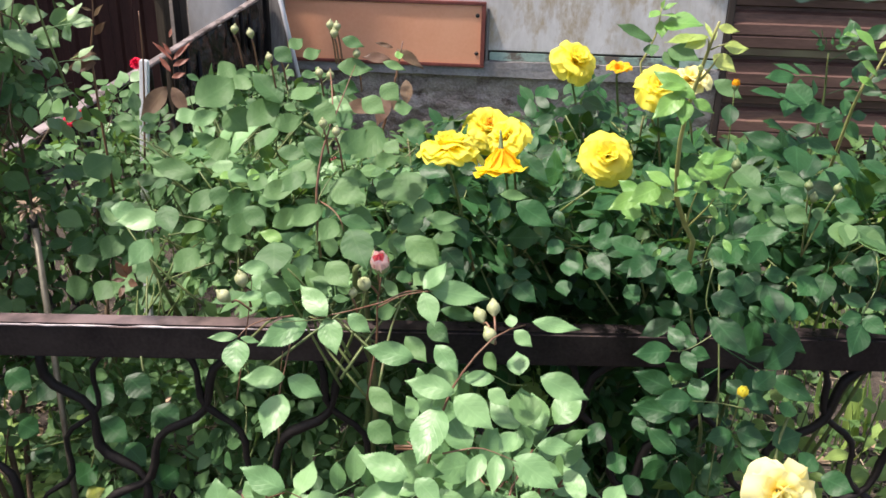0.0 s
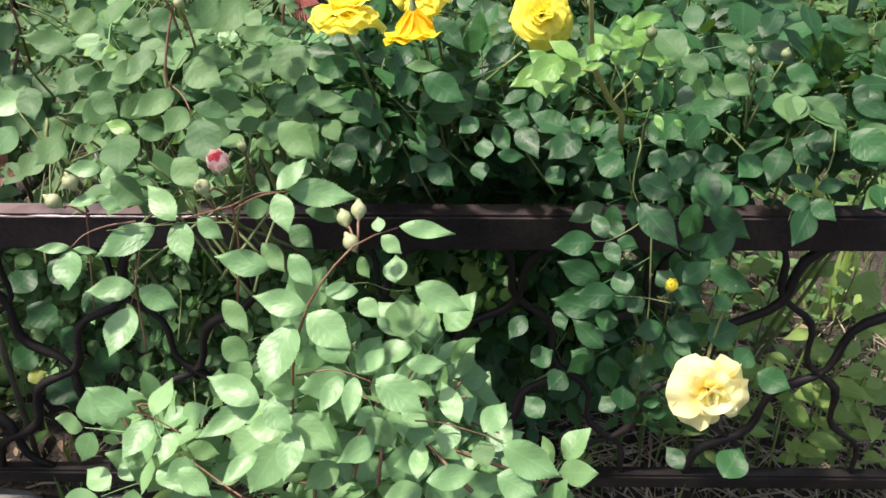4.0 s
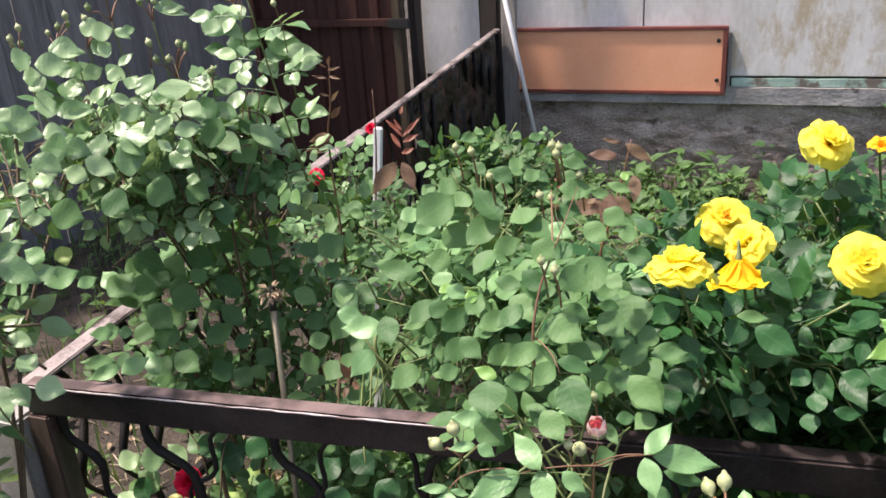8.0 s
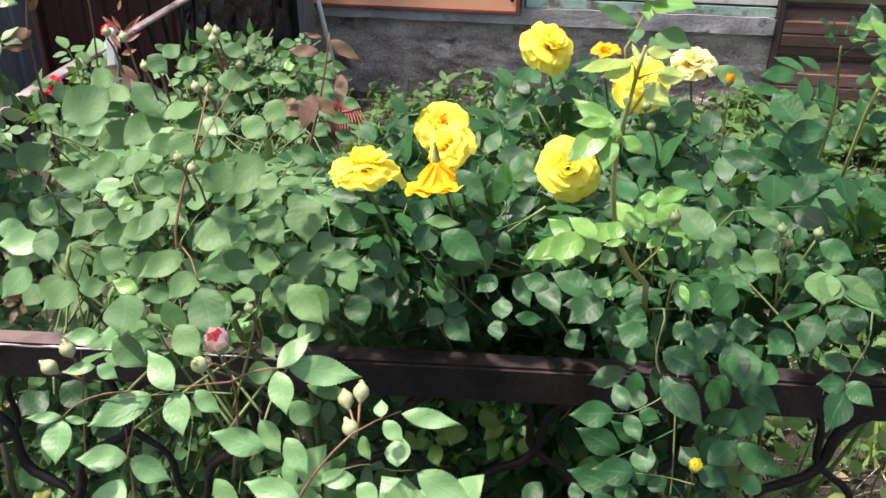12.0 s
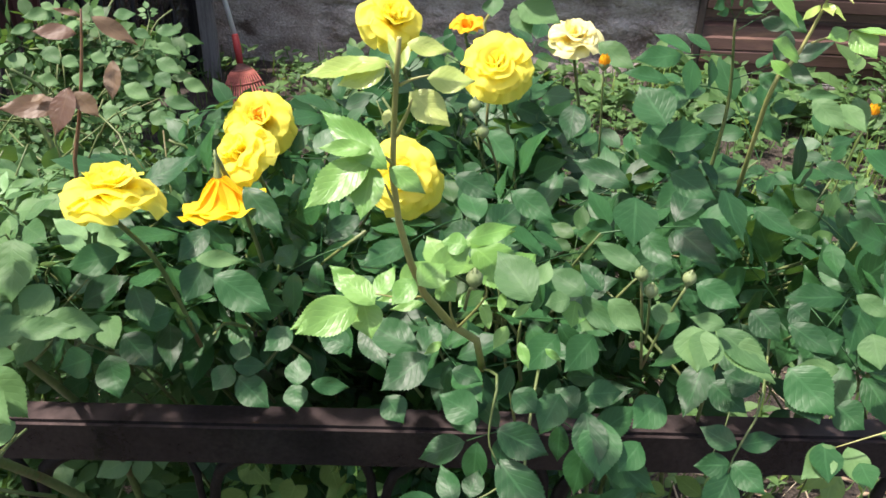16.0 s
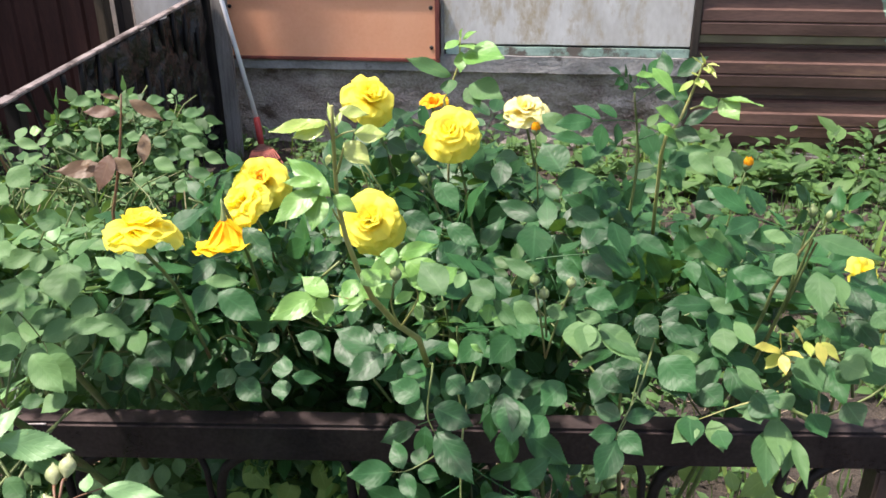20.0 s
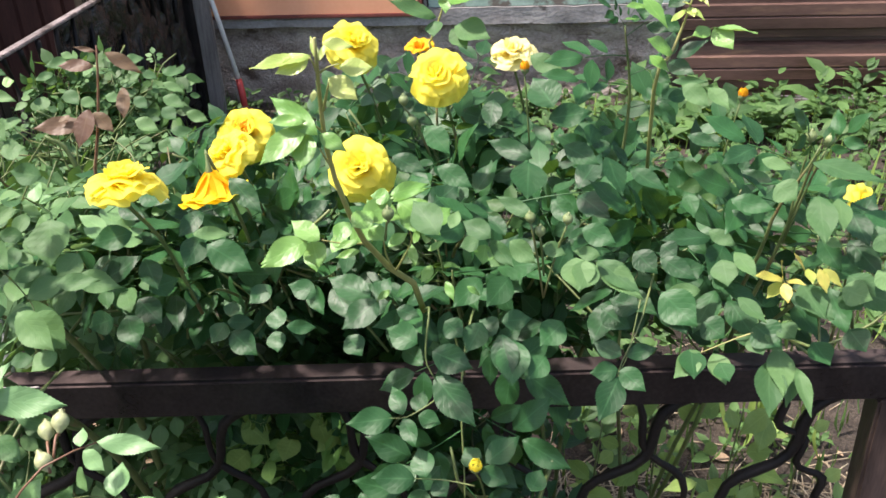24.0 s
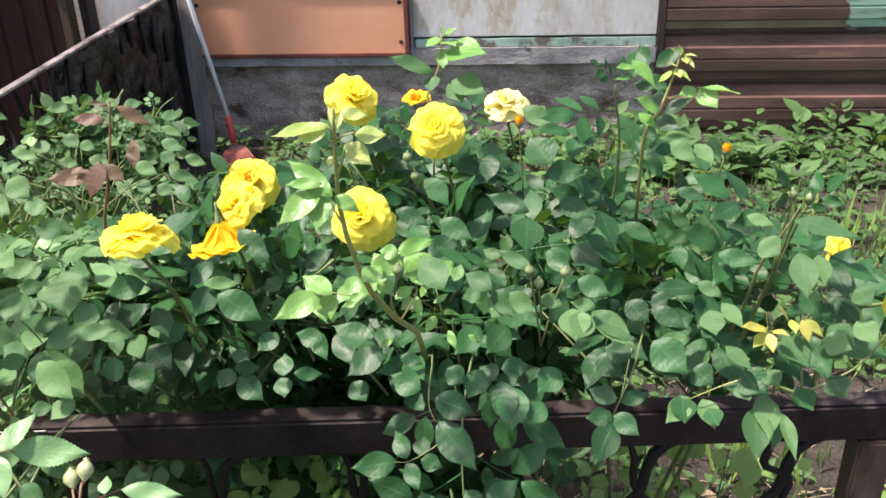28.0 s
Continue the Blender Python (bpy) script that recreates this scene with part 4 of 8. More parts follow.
part("board", beam((0.0, -0.02, 0), (-0.025, 0.04, 1.06), 0.085, 0.025, 0.005, (0, 1, 0.2), 0.004), GREY_WOOD, plank)
film = thing("plastic_sheet", "crumpled glossy black plastic sheet tied to the side fence", "plastic sheet", at=(-1.33, 4.05, -0.05))
fv, ff = [], []
for j in range(41):
    for i in range(81):
        y = 3.35 + 1.17 * i / 80
        z = 0.0 + (SZ(y) - 0.012) * j / 40
        q = Vector((y * 8, z * 5, 1))
        x = SX(y) - 0.006 + 0.034 * noise.noise(q) + 0.024 * abs(noise.noise(q * 2.3)) + 0.012 * noise.noise(q * 5)
        fv.append(Vector((x, y, z)) - film.location)
for j in range(40):
    for i in range(80):
        a = j * 81 + i
        ff.append((a, a + 1, a + 82, a + 81))
pf = piece("sheet", mesh("sheet", fv, ff, BLACK_FILM), film)
pf.modifiers.new("thick", "SOLIDIFY").thickness = 0.002
blk = thing("concrete_block", "grey concrete block on the soil beside the post", "block", at=(-1.47, 4.42, -0.06))
part("body", block((-0.09, -0.08, 0), (0.09, 0.08, 0.20), 0.015, 0.012, 6), CONCRETE, blk)

# rake
rake = thing("rake", "leaf rake with white handle and red fan head", "rake", at=(-1.1, 4.4, -0.04))
rl = lambda p: Vector(p) - rake.location
A, B, C = (-1.345, 4.56, 1.26), (-1.110, 4.52, 0.175), (-1.080, 4.47, 0.040)
tube("handle", [rl(A), rl((-1.226, 4.542, 0.72)), rl(B)], 0.0125, WHITE_PAINT, rake, 10)
tube("socket", [rl(B), rl((-1.096, 4.50, 0.11)), rl(C)], [0.0165, 0.019, 0.016], RAKE_RED, rake, 10)
fan = lambda a, s: Vector(C).lerp(Vector((-0.955 + 0.098 * a, 4.09 + 0.06 * a + 0.05 * a * a, -0.02)), s) + Vector((0, 0, 0.05 * math.sin(math.pi * s)))
for i in range(17):
    a = (i - 8) / 8
    tube("tine", [rl(fan(a, s)) for s in (0.42, 0.56, 0.70, 0.84, 0.95)] + [rl(fan(a, 1.0) + Vector((0, 0, -0.03)))], 0.0042, RAKE_RUST, rake, 4)
tube("crossbar", [rl(fan(a, 0.74) + Vector((0, 0, 0.006))) for a in (-1, -0.5, 0, 0.5, 1)], 0.005, RAKE_RUST, rake, 6)
plate_v = [rl(fan(a, s)) for s in (0.0, 0.2, 0.46) for a in (-1, -0.5, 0, 0.5, 1)]
plate_v[:5] = [p + Vector((0.013 * (k - 2) / 2, 0, 0.004)) for k, p in enumerate(plate_v[:5])]
pm = piece("fan_plate", mesh("fan_plate", plate_v, [(5 * j + i, 5 * j + i + 1, 5 * j + i + 6, 5 * j + i + 5) for j in range(2) for i in range(4)], RAKE_PLATE), rake)
pm.modifiers.new("thick", "SOLIDIFY").thickness = 0.004

# ---- front fence ----
front = thing("front_fence", "low black iron garden fence with wavy wrought bars", "fence", "garden fences", at=(-0.2, 1.29, -0.05))
fl = lambda p: Vector(p) - front.location
FX = lambda x, off=0.02: (x, RAIL_Y(x) + off)


def along_rail(x0, x1, z, w, h):
    return beam(fl((*FX(x0), z)), fl((*FX(x1), z)), w, h, 0.005)


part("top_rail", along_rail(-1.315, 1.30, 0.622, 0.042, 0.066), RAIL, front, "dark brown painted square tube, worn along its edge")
crest = [fl((x, RAIL_Y(x) - 0.0005 + 0.0012 * noise.noise(Vector((x * 31, 0, 4))), 0.6525 + 0.0016 * noise.noise(Vector((x * 40, 2, 0))))) for x in np.arange(-1.312, -0.30, 0.008)]
tube("worn_edge", crest, [max(0.0003, 0.0016 + 0.0026 * noise.noise(Vector((p.x * 17, 0, 1))) - 0.0012 * max(0, p.x + 0.55)) for p in crest], WORN_EDGE, front, 5, "paint chipped pale along the edge of the rail")
part("bottom_rail", along_rail(-1.262, 0.924, 0.045, 0.03, 0.035), IRON, front)
for x, w in ((-1.292, 0.05), (0.952, 0.052)):
    yy = RAIL_Y(x) + 0.02
    part("post", block(fl((x - w / 2, yy - w / 2, -0.12)), fl((x + w / 2, yy + w / 2, 0.5885)), 0.004), RUST_POST, front)
part("collar", block(fl((-1.42, RAIL_Y(-1.3) - 0.03, 0.0)), fl((-1.322, RAIL_Y(-1.3) + 0.05, 0.585)), 0.006), GREY_STEEL, front, "grey steel post plate")


def wavy(x0, z0, x1, z1, amp, r, ph):
    n = 26
    d = Vector((x1 - x0, 0, z1 - z0)).normalized()
    nrm = Vector((-d.z, 0, d.x))
    pts = []
    for i in range(n):
        s = i / (n - 1)
        p = Vector((x0 + (x1 - x0) * s, 0, z0 + (z1 - z0) * s)) + nrm * amp * math.sin(2 * math.pi * 3.6 * s + ph)
        p.z = min(p.z, 0.592)
        p.y = RAIL_Y(p.x) + 0.02
        pts.append(fl(p))
    tube("wavy_bar", pts, [r * (1.0 + 0.45 * noise.noise(Vector((i * 0.45, x0 * 7, ph)))) for i in range(n)], IRON, front, 6)


for k in range(7):
    x = 0.780 - 0.223 * k
    wavy(x, 0.592, min(x + 0.27, 0.92), 0.062 if x < 0.6 else 0.30, 0.014, 0.0066, 0.6)
for x, foot in ((-0.805, -0.525), (-1.080, -0.745), (-1.262, -1.030)):
    wavy(x, 0.592, foot, 0.062, 0.017, 0.0092, 2.6)
for k in range(9):
    x = 0.885 - 0.223 * k
    wavy(x, 0.592, max(x - (0.40 if x > -0.5 else 0.24), -1.25), 0.062 if x > -0.8 else 0.12, 0.017, 0.0084 if x > -0.5 else 0.0048, 3.1)

# stones under the fence
for i, (x, dx, s) in enumerate(((-0.86, 0.17, 1.0), (-0.62, 0.12, 0.8), (-0.35, 0.15, 0.9), (0.32, 0.12, 0.9), (0.56, 0.14, 1.1), (0.02, 0.13, 0.9), (-1.12, 0.14, 1.0))):
    st = thing("edging_stone", "rounded grey stone edging the soil under the fence", "stone", "edging stones", at=(x, RAIL_Y(x) - 0.02 - 0.01 * i % 3, -0.075))
    bm = bmesh.new()
    bmesh.ops.create_icosphere(bm, subdivisions=3, radius=1.0)
    for v in bm.verts:
        c = v.co.copy()
        c = Vector([math.copysign(abs(k) ** 0.7, k) for k in c])
        v.co = Vector((c.x * dx * 0.55, c.y * 0.055, 0.03 + c.z * 0.042 * s)) * (1 + 0.12 * noise.noise(v.co * 1.7 + Vector((i, 0, 0))))
    part("body", bm, STONE, st, smooth=True)

# ---- pole and stake ----
pole = thing("metal_stake", "thin bare grey steel pipe stuck upright in the soil", "stake", at=(-0.824, 1.30, -0.1))
tube("pipe", [(-0.048, 0.112, 0.855), (-0.022, 0.05, 0.40), (0, 0, 0)], 0.0062, PIPE_STEEL, pole, 12)
tube("cap", [(-0.048, 0.112, 0.850), (-0.049, 0.114, 0.872)], [0.0075, 0.007], DARK_HOLE, pole, 8)
stake = thing("wooden_stake", "pale weathered wooden stake standing among the roses", "stake", at=(-1.0, 2.14, -0.1))
part("board", beam((-0.05, 0, 0), (0.042, 0.02, 1.02), 0.024, 0.014, 0.003, (0, 1, 0.1), 0.003), WHITE_PAINT, stake)

# ---- rose bushes ----
yellow = bush(
    "rose_bush", "yellow rose bush with glossy dark green leaves behind the fence",
    [(0.22, 1.62, -0.06), (0.45, 1.60, -0.06), (0.05, 1.60, -0.06), (0.62, 1.66, -0.06)],
    [
        ((0.02, 1.40, 0.80), (0.20, 0.22, 0.12), 30), ((-0.18, 1.38, 0.80), (0.16, 0.16, 0.11), 22), ((-0.14, 1.60, 0.84), (0.16, 0.16, 0.11), 14), ((0.40, 1.50, 0.64), (0.16, 0.09, 0.11), 14), ((0.74, 1.48, 0.72), (0.2, 0.08, 0.06), 14), ((0.15, 1.50, 0.62), (0.2, 0.08, 0.1), 14), ((0.30, 1.42, 0.80), (0.24, 0.24, 0.13), 40), ((0.58, 1.44, 0.83), (0.22, 0.18, 0.10), 26),
        ((0.25, 1.75, 0.84), (0.30, 0.22, 0.12), 34), ((0.56, 1.66, 0.82), (0.20, 0.18, 0.10), 12), ((0.05, 1.60, 0.55), (0.25, 0.20, 0.22), 30),
        ((0.22, 1.50, 0.42), (0.24, 0.16, 0.26), 34), ((0.33, 1.18, 0.56), (0.08, 0.06, 0.14), 5),
        ((0.86, 1.40, 0.82), (0.12, 0.12, 0.08), 9), ((0.12, 1.50, 0.36), (0.36, 0.10, 0.26), 46), ((0.22, 1.60, 0.20), (0.26, 0.16, 0.16), 14),
    ],
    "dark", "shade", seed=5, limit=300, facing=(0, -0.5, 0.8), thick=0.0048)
mid = bush(
    "rose_bush", "leafy green rose bush in bud arching over the iron rail",
    [(-0.45, 1.52, -0.06), (-0.30, 1.56, -0.06), (-0.60, 1.60, -0.06)],
    [
        ((-0.40, 1.38, 0.82), (0.28, 0.20, 0.17), 52), ((-0.22, 1.22, 0.80), (0.14, 0.14, 0.13), 13), ((-0.55, 1.55, 0.84), (0.22, 0.22, 0.16), 34),
        ((-0.36, 1.60, 0.86), (0.20, 0.20, 0.13), 16), ((-0.20, 1.05, 0.84), (0.14, 0.10, 0.10), 14), ((-0.42, 1.66, 0.42), (0.26, 0.16, 0.24), 18),
        ((-0.15, 1.55, 0.42), (0.2, 0.16, 0.26), 20), ((-0.62, 1.35, 0.70), (0.14, 0.14, 0.12), 16), ((-0.45, 1.52, 0.36), (0.42, 0.10, 0.26), 60), ((-0.85, 1.52, 0.30), (0.26, 0.10, 0.24), 26), ((-0.55, 1.50, 0.14), (0.5, 0.08, 0.12), 24),
    ],
    "mid", "pale", seed=8, limit=300, mixed=0.12)
nearb = [
    ((-0.03, 0.87, 0.71), (0.11, 0.05, 0.06), 13), ((0.06, 0.86, 0.66), (0.10, 0.05, 0.06), 12), ((0.04, 0.84, 0.56), (0.15, 0.06, 0.07), 18), ((0.10, 0.83, 0.47), (0.14, 0.06, 0.08), 12),
    ((0.0, 0.84, 0.34), (0.20, 0.08, 0.14), 18), ((-0.28, 0.86, 0.62), (0.07, 0.04, 0.04), 4), ((-0.20, 0.86, 0.50), (0.08, 0.05, 0.08), 4),
]
arch = bush("rose_bush", "pale green rose shoots with buds before the iron rail", [(-0.10, 1.06, -0.06), (0.04, 1.04, -0.06)], nearb, "broad", "mid", CANE_RED, behind=False, seed=21, limit=300, mixed=0.10, spacing=0.05, facing=(0, -0.8, 0.55), droop=0.3, thick=0.003)


def spray(rows, kind, seed, root=None, normal=(0, -0.4, 0.85)):
    """Blades of a shoot, each from its foot (x, y, z) by a step (dx, dy, dz) to its tip, with a width."""
    for i, (x, y, z, dx, dy, dz, w) in enumerate(rows):
        blade(root or arch, kind, (x, y, z), (x + dx, y + dy, z + dz), normal, seed + i, w)


def stem(points, radius, mat=None, root=None, name="shoot"):
    root = root or arch
    pts = curve_points(points, 10)
    tube(name, [local(root, p) for p in pts], [radius * (1 - 0.62 * i / 9) for i in range(10)], mat or CANE_RED, root, 6)


stem([(-0.10, 0.86, 0.60), (-0.07, 0.80, 0.76), (-0.054, 0.812, 0.826), (-0.033, 0.826, 0.862), (-0.003, 0.845, 0.892), (0.030, 0.890, 0.884)], 0.0019)
stem([(-0.024, 0.858, 0.830), (-0.004, 0.885, 0.816), (0.016, 0.905, 0.793), (0.038, 0.920, 0.784)], 0.0009, CANE_GREEN)
stem([(-0.16, 0.90, 0.76), (-0.148, 0.905, 0.84), (-0.146, 0.900, 0.890), (-0.136, 0.868, 0.945)], 0.0019)
stem([(-0.148, 0.905, 0.886), (-0.12, 0.902, 0.905), (-0.096, 0.898, 0.914), (-0.079, 0.890, 0.921)], 0.0011)
stem([(-0.150, 0.905, 0.870), (-0.177, 0.90, 0.872), (-0.206, 0.886, 0.877), (-0.262, 0.85, 0.888)], 0.0011, CANE_GREEN)
stem([(-0.27, 0.88, 0.70), (-0.262, 0.876, 0.795), (-0.255, 0.87, 0.84)], 0.0013)
stem([(-0.32, 0.88, 0.76), (-0.295, 0.872, 0.88), (-0.287, 0.872, 0.93)], 0.0011)
left = bush(
    "rose_bush", "tall grey-green rose bush covered in small buds, in sun",
    [(-1.40, 1.05, -0.06), (-1.10, 1.90, -0.06), (-1.30, 0.98, -0.06)],
    [
        ((-1.29, 1.47, 1.10), (0.14, 0.10, 0.08), 9), ((-1.13, 1.52, 1.09), (0.13, 0.10, 0.08), 18), ((-0.97, 1.58, 1.09), (0.11, 0.10, 0.10), 14),
        ((-1.22, 1.47, 1.00), (0.18, 0.12, 0.08), 26), ((-1.03, 1.56, 0.98), (0.18, 0.14, 0.12), 30), ((-1.22, 1.10, 1.04), (0.08, 0.10, 0.08), 6), ((-1.20, 1.20, 1.10), (0.06, 0.10, 0.07), 5),
        ((-1.20, 1.00, 0.93), (0.12, 0.08, 0.10), 12), ((-1.10, 0.94, 0.98), (0.08, 0.06, 0.08), 8), ((-1.27, 0.93, 0.78), (0.09, 0.08, 0.13), 20), ((-1.30, 0.90, 0.60), (0.10, 0.08, 0.18), 24),
        ((-1.36, 0.98, 0.66), (0.12, 0.10, 0.24), 18), ((-1.28, 0.93, 0.30), (0.2, 0.12, 0.2), 16), ((-1.20, 1.50, 0.92), (0.14, 0.08, 0.06), 8),
    ],
    "grey", "mid", CANE_BROWN, behind=False, seed=31, limit=300, mixed=0.28, spacing=0.046, facing=(-0.15, -0.42, 0.85), thick=0.005)
back = bush(
    "rose_bush", "small-leaved rose bush with buds growing before the house wall", [(-0.60, 2.30, -0.06), (-0.40, 2.25, -0.06)],
    [((-0.66, 2.32, 0.80), (0.24, 0.10, 0.09), 44), ((-0.68, 2.15, 0.72), (0.24, 0.22, 0.16), 62), ((-0.44, 2.06, 0.60), (0.20, 0.22, 0.14), 42), ((-0.85, 2.10, 0.60), (0.2, 0.2, 0.2), 36), ((-0.5, 2.15, 0.35), (0.4, 0.25, 0.25), 44)],
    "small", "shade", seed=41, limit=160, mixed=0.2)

# leaves placed to fit the camera's view, shoot by shoot
spray([
    (-0.267, 0.879, 0.943, -0.033, -0.012, 0.005, 0.90),
    (-0.273, 0.869, 0.914, -0.027, -0.015, 0.001, 0.73),
    (-0.271, 0.869, 0.915, 0.021, -0.003, -0.010, 1.06),
    (-0.295, 0.833, 0.877, -0.031, -0.013, 0.004, 0.56),
    (-0.293, 0.834, 0.875, 0.022, 0.004, -0.006, 0.58),
    (-0.296, 0.833, 0.873, 0.006, -0.035, -0.023, 1.34),
    (-0.226, 0.882, 0.876, -0.049, -0.044, -0.011, 0.79),
    (-0.203, 0.884, 0.883, -0.039, 0.025, 0.028, 0.86),
    (-0.206, 0.893, 0.876, 0.017, -0.035, -0.027, 1.10),
    (-0.177, 0.880, 0.889, 0.027, -0.012, -0.016, 1.09),
    (-0.089, 0.880, 0.927, 0.024, 0.039, 0.021, 0.66),
    (-0.085, 0.894, 0.921, 0.073, 0.009, -0.011, 0.65),
    (-0.089, 0.880, 0.924, 0.016, -0.031, -0.025, 0.98),
], "pale", 3000, arch, (0, -0.75, 0.65))
spray([
    (-0.095, 0.848, 0.855, -0.058, -0.003, 0.011, 0.78),
    (-0.250, 0.856, 0.813, -0.047, -0.018, 0.006, 0.86),
    (-0.246, 0.855, 0.813, 0.042, -0.007, -0.018, 0.95),
    (-0.248, 0.837, 0.801, -0.011, -0.050, -0.023, 1.12),
    (0.036, 0.863, 0.903, 0.056, 0.002, -0.006, 0.54),
    (0.015, 0.869, 0.891, -0.004, 0.015, 0.010, 1.36),
    (0.017, 0.869, 0.887, 0.021, -0.013, -0.012, 1.08),
    (0.027, 0.881, 0.821, -0.005, 0.029, 0.018, 1.38),
    (-0.070, 0.839, 0.879, 0.025, -0.025, -0.020, 0.98),
    (-0.002, 0.832, 0.844, -0.039, -0.006, 0.002, 0.83),
    (0.050, 0.865, 0.831, 0.057, -0.017, -0.016, 0.79),
    (-0.045, 0.797, 0.845, -0.055, 0.001, 0.011, 0.75),
    (-0.045, 0.795, 0.841, 0.045, -0.022, -0.021, 1.06),
], "pale", 3013, arch, (0, -0.75, 0.65))
spray([
    (-0.060, 0.794, 0.827, -0.020, -0.059, -0.029, 0.99),
    (-0.009, 0.860, 0.812, 0.024, -0.013, -0.011, 1.24),
    (0.008, 0.779, 0.784, 0.019, 0.028, 0.012, 0.93),
    (0.049, 0.797, 0.783, 0.041, 0.005, -0.001, 0.79),
    (-0.089, 0.750, 0.763, -0.057, 0.013, 0.018, 0.78),
    (-0.095, 0.763, 0.748, -0.054, -0.042, -0.010, 0.64),
    (-0.080, 0.740, 0.771, 0.029, -0.020, -0.015, 1.13),
    (-0.229, 0.761, 0.725, -0.055, 0.007, 0.020, 0.89),
    (-0.215, 0.769, 0.713, 0.004, 0.043, 0.019, 1.01),
    (-0.213, 0.762, 0.714, -0.020, -0.041, -0.013, 1.11),
    (-0.190, 0.759, 0.702, -0.008, -0.032, -0.012, 1.21),
    (-0.009, 0.766, 0.790, -0.016, -0.035, -0.016, 0.85),
    (0.005, 0.764, 0.792, -0.002, -0.039, -0.020, 0.77),
], "pale", 3026, arch, (0, -0.75, 0.65))
spray([
    (0.023, 0.772, 0.784, 0.050, -0.023, -0.018, 0.95),
    (0.052, 0.795, 0.762, 0.027, -0.010, -0.008, 0.83),
    (0.104, 0.776, 0.728, -0.023, 0.040, 0.021, 0.78),
    (0.129, 0.772, 0.722, 0.021, 0.031, 0.015, 1.05),
    (0.149, 0.764, 0.716, 0.057, -0.028, -0.014, 0.92),
    (-0.063, 0.752, 0.746, 0.049, -0.024, -0.021, 0.90),
    (-0.051, 0.736, 0.744, -0.004, -0.046, -0.021, 0.85),
    (0.024, 0.747, 0.729, -0.032, -0.028, -0.010, 1.01),
    (0.068, 0.728, 0.696, -0.002, 0.039, 0.017, 0.83),
    (0.076, 0.730, 0.691, 0.052, 0.015, 0.003, 0.73),
    (-0.092, 0.730, 0.715, -0.028, -0.034, -0.010, 0.79),
    (-0.162, 0.734, 0.687, -0.025, -0.022, -0.003, 1.40),
    (-0.172, 0.718, 0.695, 0.036, -0.018, -0.017, 0.96),
], "pale", 3039, arch, (0, -0.75, 0.65))
spray([
    (0.145, 0.748, 0.689, 0.040, -0.017, -0.008, 1.20),
    (0.095, 0.791, 0.715, -0.005, -0.032, -0.016, 1.23),
], "pale", 3052, arch, (0, -0.75, 0.65))
spray([
    (-0.072, 0.911, 0.887, 0.048, 0.000, -0.010, 0.64),
    (-0.085, 0.897, 0.875, 0.027, -0.016, -0.016, 1.25),
    (-0.108, 0.870, 0.870, 0.027, -0.022, -0.020, 1.07),
    (-0.014, 0.900, 0.839, 0.011, -0.020, -0.014, 1.26),
    (0.039, 0.850, 0.771, -0.008, 0.048, 0.027, 1.22),
    (-0.144, 0.832, 0.823, 0.031, -0.025, -0.022, 0.95),
    (0.012, 0.771, 0.731, 0.032, -0.024, -0.016, 1.09),
    (-0.014, 0.741, 0.695, -0.029, -0.028, -0.009, 1.16),
    (0.126, 0.780, 0.702, 0.008, -0.026, -0.013, 1.45),
    (-0.142, 0.810, 0.789, 0.029, -0.015, -0.015, 1.34),
    (-0.180, 0.757, 0.685, 0.035, -0.000, -0.009, 1.01),
    (-0.086, 0.776, 0.756, 0.034, 0.002, -0.006, 0.83),
    (0.038, 0.781, 0.716, -0.019, -0.029, -0.012, 1.04),
], "mid", 3100, arch, (0, -0.75, 0.65))
spray([
    (-0.286, 0.967, 0.939, 0.007, -0.039, -0.028, 1.87),
    (-0.299, 0.946, 0.893, 0.040, -0.015, -0.022, 1.22),
    (-0.266, 0.962, 0.944, 0.034, 0.011, -0.004, 1.01),
    (-0.207, 0.969, 0.972, -0.016, -0.030, -0.016, 1.20),
    (-0.206, 0.982, 0.968, 0.044, 0.003, -0.010, 0.81),
    (-0.184, 0.936, 0.975, 0.026, -0.039, -0.033, 1.22),
    (-0.216, 1.043, 1.005, 0.041, 0.001, -0.011, 1.10),
    (-0.227, 1.010, 0.975, 0.029, 0.028, 0.012, 1.19),
    (-0.147, 1.081, 0.916, 0.036, 0.031, 0.014, 0.95),
    (-0.146, 1.071, 0.918, 0.003, -0.035, -0.025, 1.02),
    (-0.128, 1.034, 0.928, 0.045, -0.029, -0.029, 0.98),
    (-0.108, 1.080, 0.936, 0.047, 0.011, -0.000, 0.80),
    (-0.159, 1.085, 0.936, 0.027, 0.021, 0.009, 1.01),
], "mid", 3200, mid, (0, -0.75, 0.65))
